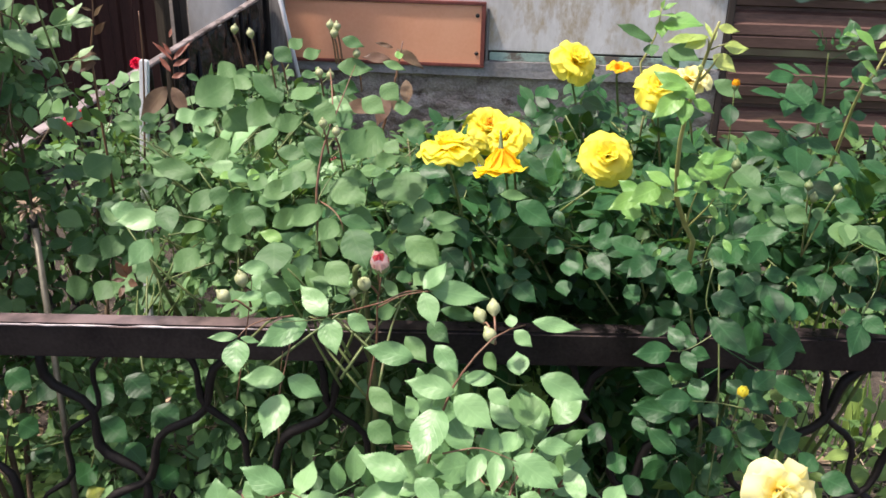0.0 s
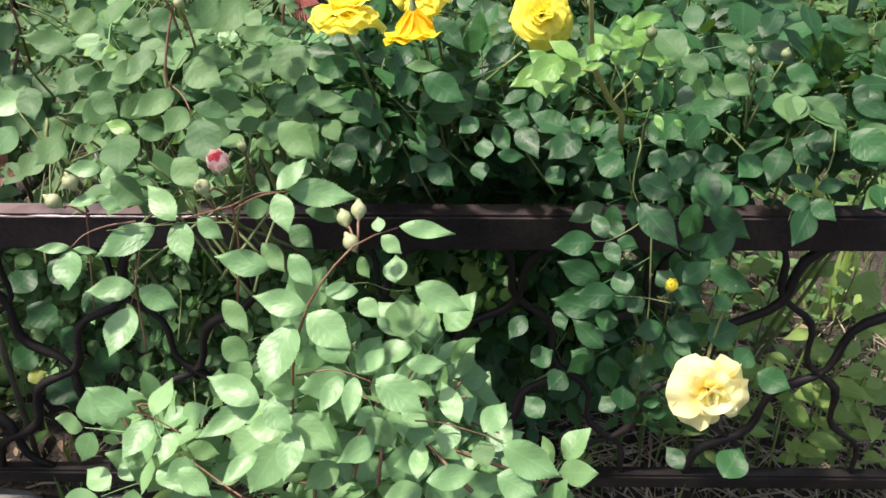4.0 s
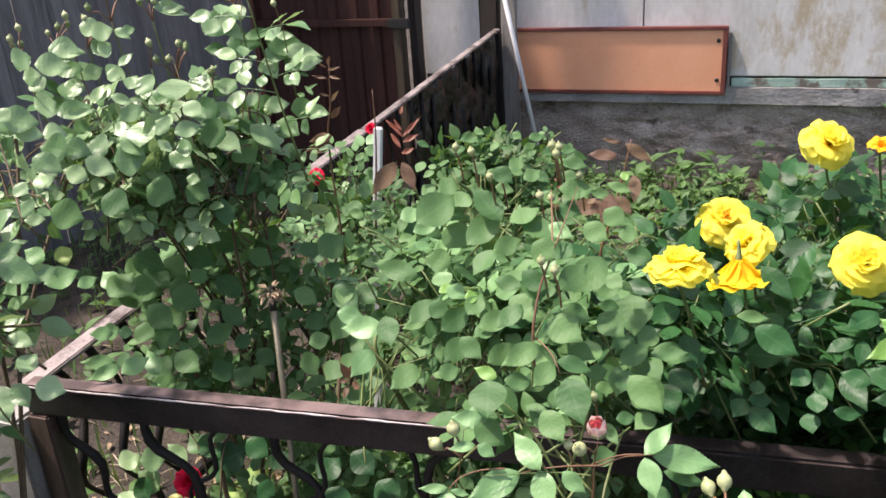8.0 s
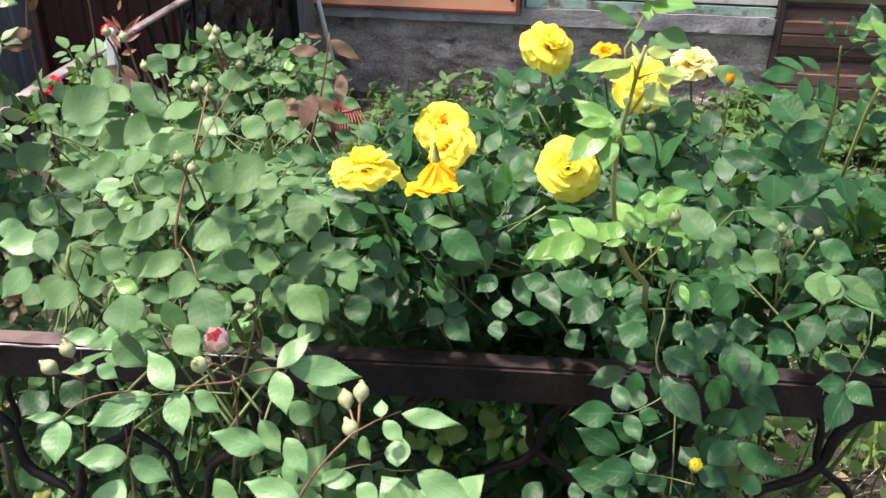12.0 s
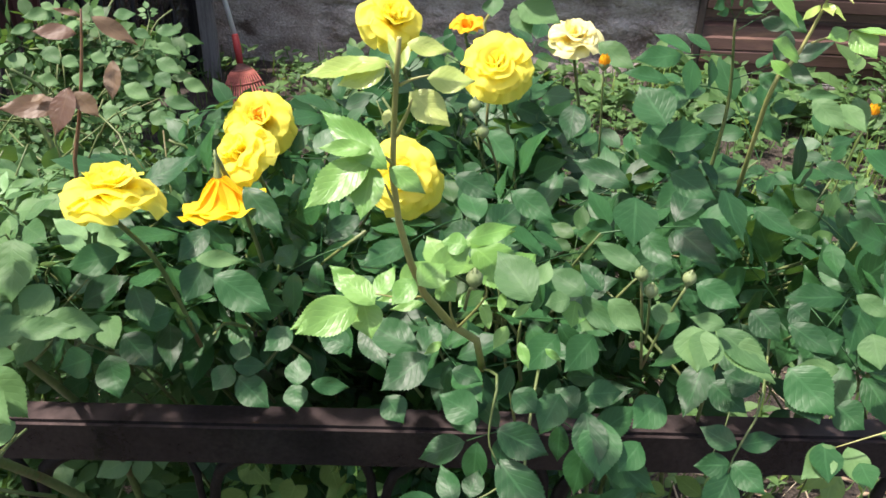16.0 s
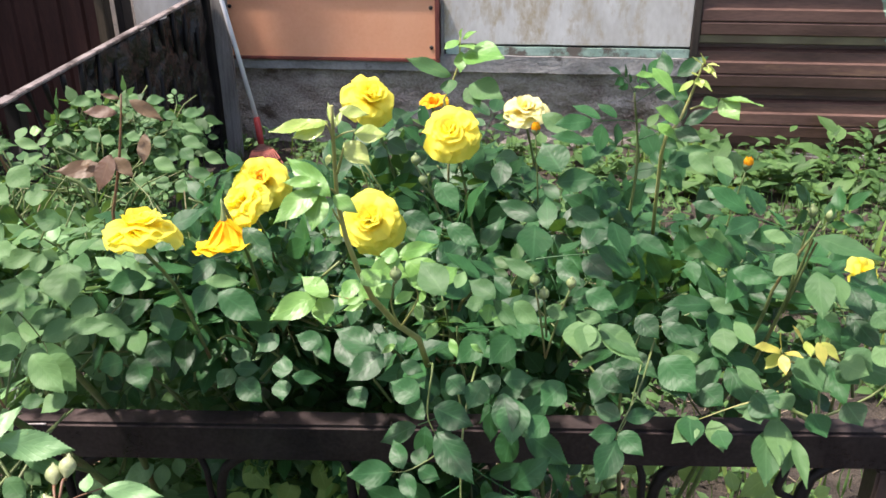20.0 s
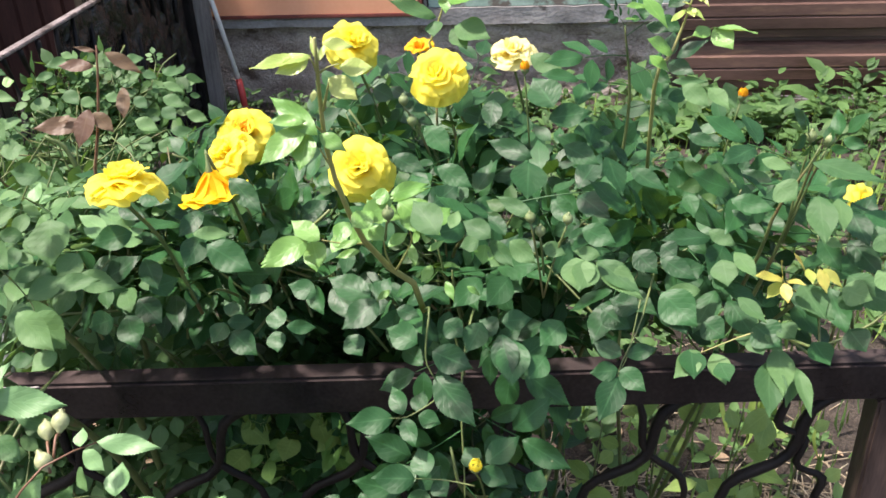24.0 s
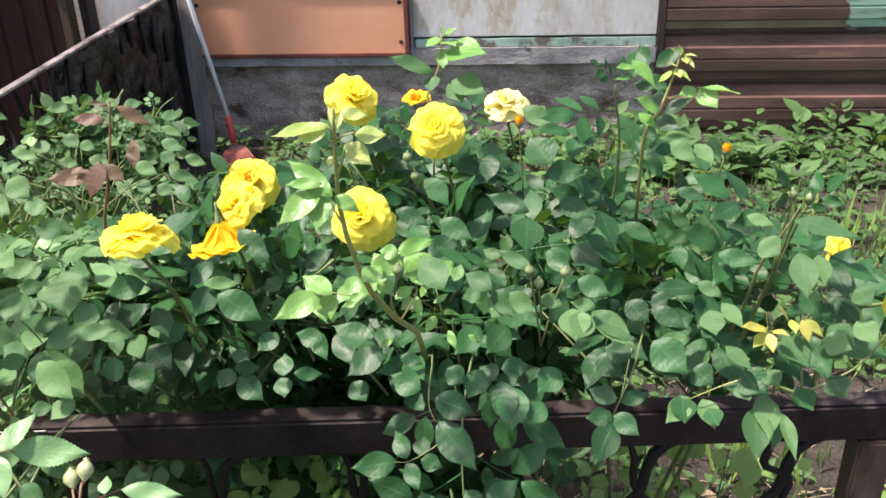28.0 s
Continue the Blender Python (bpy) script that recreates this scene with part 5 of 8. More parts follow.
spray([
    (-0.158, 1.057, 0.918, -0.027, -0.013, -0.004, 1.25),
    (-0.209, 0.922, 0.936, 0.029, -0.023, -0.022, 1.38),
    (-0.231, 1.000, 0.976, -0.038, -0.036, -0.014, 0.97),
    (-0.168, 1.092, 1.056, -0.035, -0.047, -0.030, 1.22),
    (-0.227, 1.062, 1.064, 0.020, 0.024, 0.014, 1.40),
    (-0.324, 1.173, 1.065, -0.049, 0.024, 0.039, 1.07),
    (-0.299, 1.125, 1.082, 0.034, 0.031, 0.013, 1.31),
    (-0.425, 1.186, 1.079, 0.046, 0.002, -0.019, 1.25),
    (-0.307, 1.161, 1.144, 0.015, 0.019, 0.011, 1.31),
    (-0.235, 1.166, 1.159, 0.031, 0.000, -0.010, 1.05),
    (-0.240, 1.153, 1.123, 0.048, 0.013, -0.004, 1.02),
    (-0.178, 1.159, 1.131, 0.032, -0.001, -0.010, 0.74),
    (-0.260, 1.032, 1.011, -0.024, -0.034, -0.017, 1.00),
], "mid", 3213, mid, (0, -0.75, 0.65))
spray([
    (-0.206, 1.040, 0.957, 0.037, -0.004, -0.013, 1.22),
    (-0.151, 0.998, 0.880, 0.020, -0.020, -0.017, 0.90),
    (-0.140, 1.014, 0.876, 0.024, 0.009, 0.001, 1.17),
    (-0.162, 0.969, 0.846, 0.029, 0.013, 0.002, 1.35),
    (-0.416, 1.208, 0.977, -0.038, -0.006, 0.011, 1.62),
    (-0.321, 1.127, 1.040, -0.023, -0.036, -0.020, 1.24),
    (-0.260, 1.037, 1.055, 0.036, -0.011, -0.022, 1.08),
    (-0.184, 1.092, 1.007, 0.038, 0.020, 0.005, 1.01),
    (-0.339, 1.019, 0.963, 0.032, -0.013, -0.021, 1.23),
    (-0.366, 1.000, 0.916, 0.027, 0.017, 0.001, 1.40),
    (-0.399, 1.203, 1.109, -0.020, -0.022, -0.011, 1.78),
    (-0.377, 1.193, 1.094, -0.014, -0.020, -0.011, 2.00),
    (-0.410, 1.182, 1.048, 0.034, -0.013, -0.025, 1.70),
], "mid", 3226, mid, (0, -0.75, 0.65))
spray([
    (-0.244, 1.030, 1.096, 0.029, -0.007, -0.016, 1.81),
    (-0.200, 1.120, 1.089, 0.032, -0.009, -0.017, 1.46),
    (-0.329, 1.167, 1.143, 0.026, -0.008, -0.018, 1.31),
    (-0.285, 1.148, 1.135, 0.021, 0.018, 0.008, 1.18),
    (-0.240, 1.152, 1.100, 0.031, -0.000, -0.010, 1.55),
    (-0.177, 1.138, 1.104, 0.026, -0.011, -0.017, 1.50),
    (-0.157, 1.122, 1.075, 0.024, 0.010, 0.003, 1.66),
    (-0.113, 1.117, 1.049, -0.038, -0.000, 0.007, 1.12),
    (-0.435, 1.163, 0.934, 0.029, -0.010, -0.019, 1.43),
    (-0.321, 1.022, 0.968, 0.025, 0.019, 0.004, 1.40),
], "mid", 3239, mid, (0, -0.75, 0.65))
spray([
    (-0.278, 0.975, 0.938, -0.030, 0.001, 0.010, 0.98),
    (-0.358, 1.097, 0.981, 0.019, 0.009, -0.001, 1.59),
    (-0.421, 1.163, 0.950, 0.021, 0.021, 0.007, 1.11),
    (-0.163, 1.167, 1.138, 0.012, 0.005, 0.002, 1.90),
], "young", 3260, mid, (0, -0.75, 0.65))
spray([
    (-0.226, 1.026, 0.999, 0.046, -0.018, -0.015, 1.32),
    (-0.210, 1.019, 1.043, 0.029, 0.032, 0.023, 1.12),
    (-0.301, 1.054, 1.031, 0.040, -0.002, -0.005, 1.00),
    (-0.251, 1.051, 1.047, 0.016, -0.031, -0.025, 1.44),
    (-0.277, 1.040, 1.017, 0.042, -0.019, -0.017, 1.38),
    (-0.348, 1.079, 0.964, 0.013, 0.031, 0.020, 1.23),
    (-0.316, 1.025, 0.977, 0.041, 0.024, 0.013, 1.05),
    (-0.504, 1.151, 0.909, 0.022, -0.037, -0.030, 1.27),
    (-0.506, 1.293, 0.909, -0.081, 0.001, 0.018, 0.79),
    (-0.437, 1.139, 1.066, 0.046, 0.049, 0.031, 1.17),
    (-0.369, 1.150, 1.034, 0.038, 0.052, 0.036, 1.01),
    (-0.288, 1.146, 1.082, 0.052, -0.019, -0.021, 1.23),
    (-0.321, 1.118, 1.044, 0.037, 0.019, 0.011, 1.11),
], "mid", 3300, mid, (0.35, -0.75, 0.55))
spray([
    (-0.442, 1.193, 0.921, -0.029, -0.040, -0.024, 1.12),
    (-0.408, 1.129, 0.907, 0.035, 0.041, 0.023, 0.99),
    (-0.369, 1.037, 0.916, 0.026, 0.036, 0.020, 1.12),
    (-0.171, 1.070, 0.990, 0.034, -0.022, -0.016, 1.35),
    (-0.161, 1.067, 1.045, 0.020, -0.014, -0.010, 1.54),
    (-0.435, 1.094, 0.866, -0.027, -0.039, -0.021, 1.26),
    (-0.293, 0.986, 0.951, 0.032, 0.028, 0.016, 1.12),
], "mid", 3313, mid, (0.35, -0.75, 0.55))
spray([
    (-0.516, 1.164, 0.880, -0.065, -0.017, 0.003, 0.96),
    (-0.429, 1.193, 0.969, 0.014, -0.018, -0.016, 2.00),
    (-0.244, 1.113, 1.088, 0.034, -0.011, -0.011, 0.88),
    (-0.403, 1.153, 0.967, 0.030, -0.008, -0.011, 1.40),
    (-0.557, 1.354, 0.984, 0.030, 0.024, 0.012, 1.24),
    (-0.487, 1.240, 1.010, 0.038, 0.028, 0.014, 0.91),
    (-0.518, 1.123, 0.864, -0.018, -0.042, -0.023, 1.11),
    (-0.609, 1.194, 0.883, 0.046, 0.003, -0.010, 1.14),
    (-0.313, 0.950, 0.897, 0.030, -0.002, -0.004, 1.58),
], "pale", 3340, mid, (0.35, -0.75, 0.55))
spray([
    (-0.158, 1.136, 1.006, 0.021, -0.003, -0.012, 0.87),
    (-0.144, 1.159, 0.978, 0.011, -0.046, -0.035, 1.55),
    (-0.112, 1.145, 0.940, -0.013, -0.033, -0.016, 1.36),
    (-0.134, 1.118, 0.935, -0.020, -0.029, -0.010, 1.14),
    (-0.116, 1.124, 0.918, -0.033, -0.037, -0.009, 0.97),
    (-0.109, 1.118, 0.922, 0.050, 0.009, -0.014, 0.93),
    (-0.122, 1.129, 0.902, -0.007, -0.034, -0.018, 1.38),
    (-0.131, 1.059, 0.920, -0.007, -0.032, -0.015, 1.39),
    (-0.124, 1.051, 0.915, 0.039, -0.023, -0.029, 1.45),
    (-0.153, 1.114, 0.978, -0.027, -0.008, 0.007, 1.10),
    (-0.096, 1.032, 0.878, -0.020, -0.024, -0.006, 1.57),
], "mid", 3360, mid, (0, -0.75, 0.65))
spray([
    (0.017, 1.319, 0.964, 0.048, -0.031, -0.037, 0.88),
    (-0.085, 1.227, 0.927, -0.043, -0.027, -0.002, 1.16),
    (-0.006, 1.267, 0.939, -0.022, -0.036, -0.019, 0.98),
    (-0.004, 1.246, 0.913, -0.012, -0.040, -0.023, 1.37),
    (0.014, 1.217, 0.917, 0.059, -0.016, -0.028, 1.17),
    (-0.080, 1.234, 0.886, 0.024, -0.030, -0.027, 1.21),
    (-0.100, 1.196, 0.824, 0.019, -0.034, -0.027, 1.48),
    (-0.094, 1.220, 0.834, 0.035, -0.020, -0.024, 1.45),
    (-0.122, 1.199, 0.816, -0.026, -0.019, -0.002, 2.00),
    (-0.078, 1.222, 0.847, 0.033, 0.024, 0.004, 1.31),
    (0.014, 1.234, 0.792, 0.035, 0.009, -0.004, 1.03),
    (0.024, 1.223, 0.808, 0.002, 0.021, 0.013, 1.72),
    (0.010, 1.242, 0.786, -0.014, -0.028, -0.013, 1.55),
], "dark", 3400, yellow, (0, -0.75, 0.65))
spray([
    (0.017, 1.234, 0.778, 0.039, -0.021, -0.023, 1.30),
    (0.101, 1.176, 0.820, -0.004, 0.029, 0.018, 1.39),
    (0.091, 1.201, 0.802, 0.007, -0.024, -0.016, 1.69),
    (0.118, 1.166, 0.832, 0.037, 0.005, -0.005, 0.97),
    (0.386, 1.179, 0.953, -0.021, 0.023, 0.017, 0.97),
    (0.215, 1.217, 0.843, -0.058, 0.020, 0.021, 1.07),
    (0.227, 1.208, 0.844, -0.042, -0.035, -0.017, 1.26),
    (0.216, 1.229, 0.834, 0.018, 0.030, 0.017, 1.32),
    (0.253, 1.185, 0.848, 0.029, -0.006, -0.007, 1.22),
    (0.282, 1.147, 0.824, -0.039, 0.014, 0.012, 1.42),
    (0.314, 1.166, 0.844, 0.022, -0.016, -0.012, 1.81),
    (0.375, 1.167, 0.827, -0.022, 0.016, 0.010, 1.87),
    (0.381, 1.173, 0.840, 0.036, 0.005, 0.003, 1.32),
], "dark", 3413, yellow, (0, -0.75, 0.65))
spray([
    (0.396, 1.154, 0.828, -0.001, -0.049, -0.030, 1.34),
    (0.440, 1.302, 1.064, -0.025, 0.033, 0.028, 1.56),
    (0.434, 1.308, 1.047, 0.053, 0.007, 0.007, 1.13),
    (0.415, 1.305, 0.997, -0.058, 0.022, 0.017, 0.80),
    (0.411, 1.235, 1.020, -0.000, -0.036, -0.029, 1.62),
    (0.454, 1.320, 1.008, 0.044, -0.021, -0.016, 1.10),
    (0.507, 1.319, 0.994, 0.020, -0.043, -0.033, 1.08),
    (0.535, 1.304, 0.983, 0.043, -0.026, -0.017, 0.80),
    (0.362, 1.439, 1.030, -0.006, -0.034, -0.029, 1.28),
    (0.617, 1.397, 0.993, 0.042, -0.017, -0.008, 0.77),
    (0.354, 1.221, 0.872, -0.032, -0.034, -0.021, 1.20),
    (0.599, 1.260, 0.972, 0.005, -0.027, -0.020, 1.08),
    (0.639, 1.217, 0.981, 0.047, -0.017, -0.004, 0.81),
], "dark", 3426, yellow, (0, -0.75, 0.65))
spray([
    (0.636, 1.225, 0.962, 0.026, -0.020, -0.010, 1.05),
    (0.568, 1.227, 0.900, 0.041, -0.026, -0.013, 0.93),
    (0.572, 1.243, 0.910, 0.016, -0.014, -0.008, 2.00),
    (0.579, 1.202, 0.856, 0.017, -0.037, -0.022, 1.60),
    (0.300, 1.137, 0.820, 0.049, -0.015, -0.013, 1.28),
    (0.389, 1.226, 0.871, -0.026, -0.033, -0.021, 1.31),
    (0.443, 1.192, 0.895, 0.020, 0.038, 0.026, 1.07),
    (0.542, 1.259, 0.892, 0.026, -0.026, -0.015, 1.41),
    (0.474, 1.217, 0.944, 0.039, -0.018, -0.011, 1.19),
    (0.242, 1.287, 1.007, 0.044, -0.012, -0.016, 1.01),
    (0.299, 1.284, 0.995, 0.044, -0.020, -0.020, 1.05),
    (0.264, 1.454, 0.988, 0.036, -0.031, -0.030, 1.14),
    (0.500, 1.200, 0.845, 0.033, -0.024, -0.014, 1.42),
], "dark", 3439, yellow, (0, -0.75, 0.65))
spray([
    (0.158, 1.175, 0.873, -0.036, 0.006, 0.010, 1.28),
    (0.088, 1.217, 0.859, -0.023, -0.025, -0.011, 1.44),
], "dark", 3452, yellow, (0, -0.75, 0.65))
spray([
    (-0.011, 1.235, 0.922, 0.047, 0.014, -0.005, 0.64),
    (0.322, 1.077, 1.004, -0.030, 0.032, 0.025, 1.16),
    (0.328, 1.133, 0.983, 0.008, 0.020, 0.014, 0.96),
    (0.370, 1.168, 0.955, -0.034, 0.018, 0.014, 1.07),
    (0.357, 1.164, 0.952, -0.022, -0.007, -0.004, 1.59),
    (0.369, 1.180, 0.946, 0.027, -0.028, -0.021, 0.86),
    (0.417, 1.175, 0.978, -0.043, 0.022, 0.016, 0.66),
    (0.482, 1.162, 0.931, -0.014, -0.031, -0.022, 1.50),
    (0.489, 1.180, 0.919, 0.051, -0.038, -0.023, 0.73),
    (0.492, 1.162, 0.937, -0.030, 0.006, 0.002, 1.02),
    (0.428, 1.173, 0.943, 0.026, -0.010, -0.006, 1.12),
    (0.409, 1.791, 0.999, 0.055, -0.030, -0.029, 0.95),
    (0.614, 1.443, 1.048, 0.031, -0.029, -0.021, 0.93),
], "mid", 3500, yellow, (0, -0.75, 0.65))
spray([
    (0.599, 1.448, 1.050, 0.048, -0.005, 0.003, 0.43),
    (0.652, 1.465, 1.037, 0.024, -0.029, -0.021, 1.04),
    (0.685, 1.514, 1.029, 0.009, -0.032, -0.026, 0.84),
    (0.620, 1.224, 0.939, 0.030, -0.020, -0.010, 0.85),
    (0.635, 1.203, 0.912, 0.003, -0.028, -0.019, 1.65),
    (0.646, 1.198, 0.925, 0.021, -0.031, -0.017, 0.95),
    (0.613, 1.197, 0.874, -0.045, 0.000, -0.007, 0.80),
    (0.649, 1.170, 0.882, 0.027, -0.031, -0.015, 0.82),
    (0.672, 1.165, 0.836, 0.006, -0.024, -0.013, 2.00),
    (0.699, 1.164, 0.851, 0.012, -0.019, -0.009, 2.00),
    (0.674, 1.175, 1.018, 0.018, -0.018, -0.009, 1.99),
    (0.707, 1.138, 1.022, -0.001, -0.044, -0.033, 1.03),
    (0.731, 1.149, 1.014, 0.000, -0.031, -0.023, 1.09),
], "mid", 3513, yellow, (0, -0.75, 0.65))
spray([
    (0.716, 1.206, 1.031, 0.070, -0.033, -0.007, 0.63),
    (0.723, 1.143, 0.969, 0.015, -0.010, -0.003, 1.16),
    (0.716, 1.160, 0.893, 0.027, -0.031, -0.014, 1.28),
    (0.754, 1.157, 0.897, 0.019, -0.021, -0.008, 1.73),
    (0.764, 1.168, 0.913, 0.022, -0.026, -0.011, 1.59),
    (0.673, 1.241, 1.021, 0.031, -0.016, -0.006, 0.82),
    (0.702, 1.169, 0.816, -0.001, -0.051, -0.031, 0.98),
    (0.676, 1.171, 0.840, 0.024, -0.028, -0.013, 1.32),
], "mid", 3526, yellow, (0, -0.75, 0.65))
spray([
    (0.180, 1.119, 0.972, -0.029, 0.015, 0.016, 0.98),
    (0.177, 1.094, 0.983, -0.042, -0.030, -0.012, 0.87),
    (0.171, 1.147, 0.953, 0.005, -0.025, -0.018, 1.56),
    (0.179, 1.190, 0.921, 0.014, 0.031, 0.019, 0.89),
    (0.204, 1.188, 0.935, 0.023, 0.029, 0.016, 1.13),
    (0.206, 1.222, 0.908, -0.030, -0.011, -0.003, 0.59),
    (0.248, 1.161, 0.975, -0.020, 0.024, 0.020, 1.24),
    (0.262, 1.128, 1.017, 0.044, 0.020, 0.009, 0.42),
    (0.245, 1.131, 1.008, 0.031, -0.006, -0.009, 1.27),
    (0.263, 1.107, 0.973, 0.016, 0.016, 0.009, 0.82),
    (0.363, 1.180, 0.940, -0.002, -0.021, -0.014, 1.75),
    (0.239, 1.224, 0.851, -0.016, -0.013, -0.007, 0.77),
    (0.316, 1.178, 0.892, 0.009, -0.020, -0.014, 0.78),
], "young", 3560, yellow, (0, -0.75, 0.65))
spray([
    (0.340, 1.181, 0.884, 0.016, -0.009, -0.007, 0.69),
    (0.297, 1.071, 0.996, 0.004, 0.016, 0.011, 0.68),
    (0.307, 1.099, 0.973, 0.017, 0.013, 0.007, 0.63),
], "young", 3573, yellow, (0, -0.75, 0.65))
spray([
    (0.222, 1.032, 1.199, -0.051, -0.018, -0.004, 0.74),
    (0.220, 1.030, 1.197, -0.027, -0.016, -0.008, 1.38),
    (0.244, 1.041, 1.187, 0.030, 0.005, -0.002, 1.59),
    (0.233, 1.043, 1.177, 0.027, -0.011, -0.017, 1.42),
    (0.228, 1.030, 1.196, -0.009, 0.017, 0.019, 0.58),
    (0.229, 1.031, 1.195, 0.004, 0.016, 0.014, 0.63),
    (0.232, 1.036, 1.210, 0.027, 0.003, -0.004, 1.15),
    (0.220, 1.040, 1.166, -0.002, -0.009, -0.008, 1.34),
], "tip", 3600, yellow, (0, -0.75, 0.65))
spray([
    (0.219, 1.037, 1.125, -0.051, 0.024, 0.032, 0.58),
    (0.206, 1.044, 1.130, -0.038, -0.034, -0.020, 0.81),
    (0.207, 1.046, 1.124, -0.003, -0.031, -0.025, 1.03),
    (0.218, 1.047, 1.122, 0.026, -0.009, -0.013, 0.94),
    (0.208, 1.040, 1.137, -0.035, -0.006, 0.003, 0.64),
    (0.206, 1.047, 1.011, -0.031, 0.015, 0.017, 1.09),
    (0.194, 1.048, 1.010, -0.042, -0.028, -0.011, 0.97),
    (0.195, 1.060, 1.004, 0.008, -0.021, -0.018, 1.60),
    (0.232, 1.075, 1.017, -0.015, -0.019, -0.011, 1.32),
    (0.238, 1.080, 0.993, -0.025, -0.008, -0.002, 0.66),
    (0.266, 1.124, 1.026, 0.041, 0.017, 0.008, 0.67),
    (0.241, 1.088, 1.014, 0.032, 0.026, 0.014, 1.07),
    (0.235, 1.073, 1.013, 0.019, 0.020, 0.011, 1.37),
], "young", 3620, yellow, (0, -0.75, 0.65))
spray([
    (0.247, 1.101, 1.000, 0.015, -0.011, -0.010, 1.80),
    (0.266, 1.101, 0.980, 0.018, 0.013, 0.007, 1.03),
    (0.289, 1.125, 0.941, -0.010, 0.025, 0.019, 0.57),
    (0.270, 1.149, 1.008, 0.048, -0.024, -0.026, 1.25),
    (0.302, 1.156, 0.978, 0.024, 0.019, 0.012, 1.27),
    (0.304, 1.150, 0.928, -0.011, -0.018, -0.012, 0.96),
    (0.269, 1.109, 1.030, -0.021, 0.000, 0.003, 1.70),
], "young", 3633, yellow, (0, -0.75, 0.65))
spray([
    (-0.078, 1.438, 0.460, 0.051, -0.031, -0.022, 1.61),
    (-0.064, 1.407, 0.419, -0.029, -0.039, -0.010, 2.00),
    (0.016, 1.418, 0.449, -0.010, -0.045, -0.017, 1.79),
    (-0.030, 1.440, 0.442, -0.038, -0.006, 0.004, 1.90),
    (0.056, 1.430, 0.478, 0.027, -0.045, -0.022, 1.39),
    (0.094, 1.426, 0.459, -0.031, -0.043, -0.014, 1.31),
], "herb", 3632, yellow, (0, -0.75, 0.65))
spray([
    (0.303, 1.132, 0.788, 0.050, -0.049, -0.034, 0.93),
    (0.252, 1.116, 0.736, -0.056, -0.013, -0.001, 1.09),
    (0.266, 1.110, 0.746, -0.019, 0.031, 0.020, 1.07),
    (0.266, 1.109, 0.742, 0.016, -0.029, -0.018, 1.20),
    (0.281, 1.124, 0.735, 0.028, -0.007, -0.006, 1.39),
    (0.277, 1.131, 0.734, 0.008, 0.027, 0.014, 1.40),
    (0.281, 1.073, 0.681, -0.053, -0.005, 0.002, 1.23),
    (0.295, 1.070, 0.687, -0.013, 0.032, 0.018, 1.39),
    (0.365, 1.079, 0.703, 0.039, 0.033, 0.016, 0.99),
    (0.303, 1.084, 0.670, 0.015, -0.017, -0.010, 1.96),
    (0.354, 1.093, 0.686, -0.018, 0.021, 0.012, 1.60),
    (0.357, 1.092, 0.683, 0.034, -0.015, -0.009, 1.25),
    (0.418, 1.084, 0.658, 0.013, 0.025, 0.013, 1.54),
], "dark", 3640, yellow, (0, -0.75, 0.65))
spray([
    (0.518, 1.141, 0.797, -0.033, -0.002, -0.004, 1.36),
    (0.520, 1.147, 0.795, 0.028, -0.025, -0.013, 1.26),
    (0.519, 1.140, 0.788, -0.024, -0.045, -0.029, 1.12),
    (0.521, 1.146, 0.814, -0.032, 0.016, 0.008, 1.34),
    (0.526, 1.156, 0.808, 0.039, 0.006, 0.007, 0.99),
    (0.187, 1.192, 0.803, 0.020, -0.020, -0.016, 1.72),
], "dark", 3653, yellow, (0, -0.75, 0.65))
spray([
    (0.612, 1.157, 0.815, -0.031, -0.025, -0.020, 1.06),
    (0.631, 1.173, 0.802, 0.011, -0.033, -0.019, 1.16),
    (0.690, 1.156, 0.804, -0.005, -0.055, -0.035, 0.95),
    (0.719, 1.147, 0.803, 0.009, -0.050, -0.029, 0.50),
    (0.720, 1.164, 0.787, -0.009, -0.037, -0.025, 0.76),
    (0.651, 1.166, 0.827, 0.054, -0.012, 0.002, 0.61),
], "mid", 3680, yellow, (0, -0.75, 0.65))
spray([
    (-0.693, 2.247, 0.877, -0.054, -0.030, 0.000, 0.82),
    (-0.714, 2.241, 0.899, 0.030, -0.001, -0.013, 1.03),
    (-0.732, 2.217, 0.856, -0.032, -0.030, -0.007, 0.86),
    (-0.611, 2.261, 0.888, 0.025, -0.007, -0.015, 1.39),
    (-0.569, 2.259, 0.875, 0.041, 0.023, 0.002, 1.06),
    (-0.497, 2.297, 0.833, 0.047, 0.019, -0.002, 0.99),
    (-0.534, 2.267, 0.845, 0.038, -0.003, -0.016, 1.00),
    (-0.494, 2.282, 0.813, 0.055, -0.005, -0.022, 0.70),
    (-0.769, 2.182, 0.830, -0.019, -0.027, -0.010, 1.23),
    (-0.747, 2.186, 0.808, -0.007, -0.034, -0.020, 1.56),
    (-0.708, 2.210, 0.816, 0.037, -0.020, -0.029, 1.12),
    (-0.606, 2.204, 0.806, 0.037, -0.001, -0.015, 1.14),
    (-0.532, 2.199, 0.802, 0.034, -0.015, -0.023, 1.11),
], "small", 3700, back, (0, -0.6, 0.8))
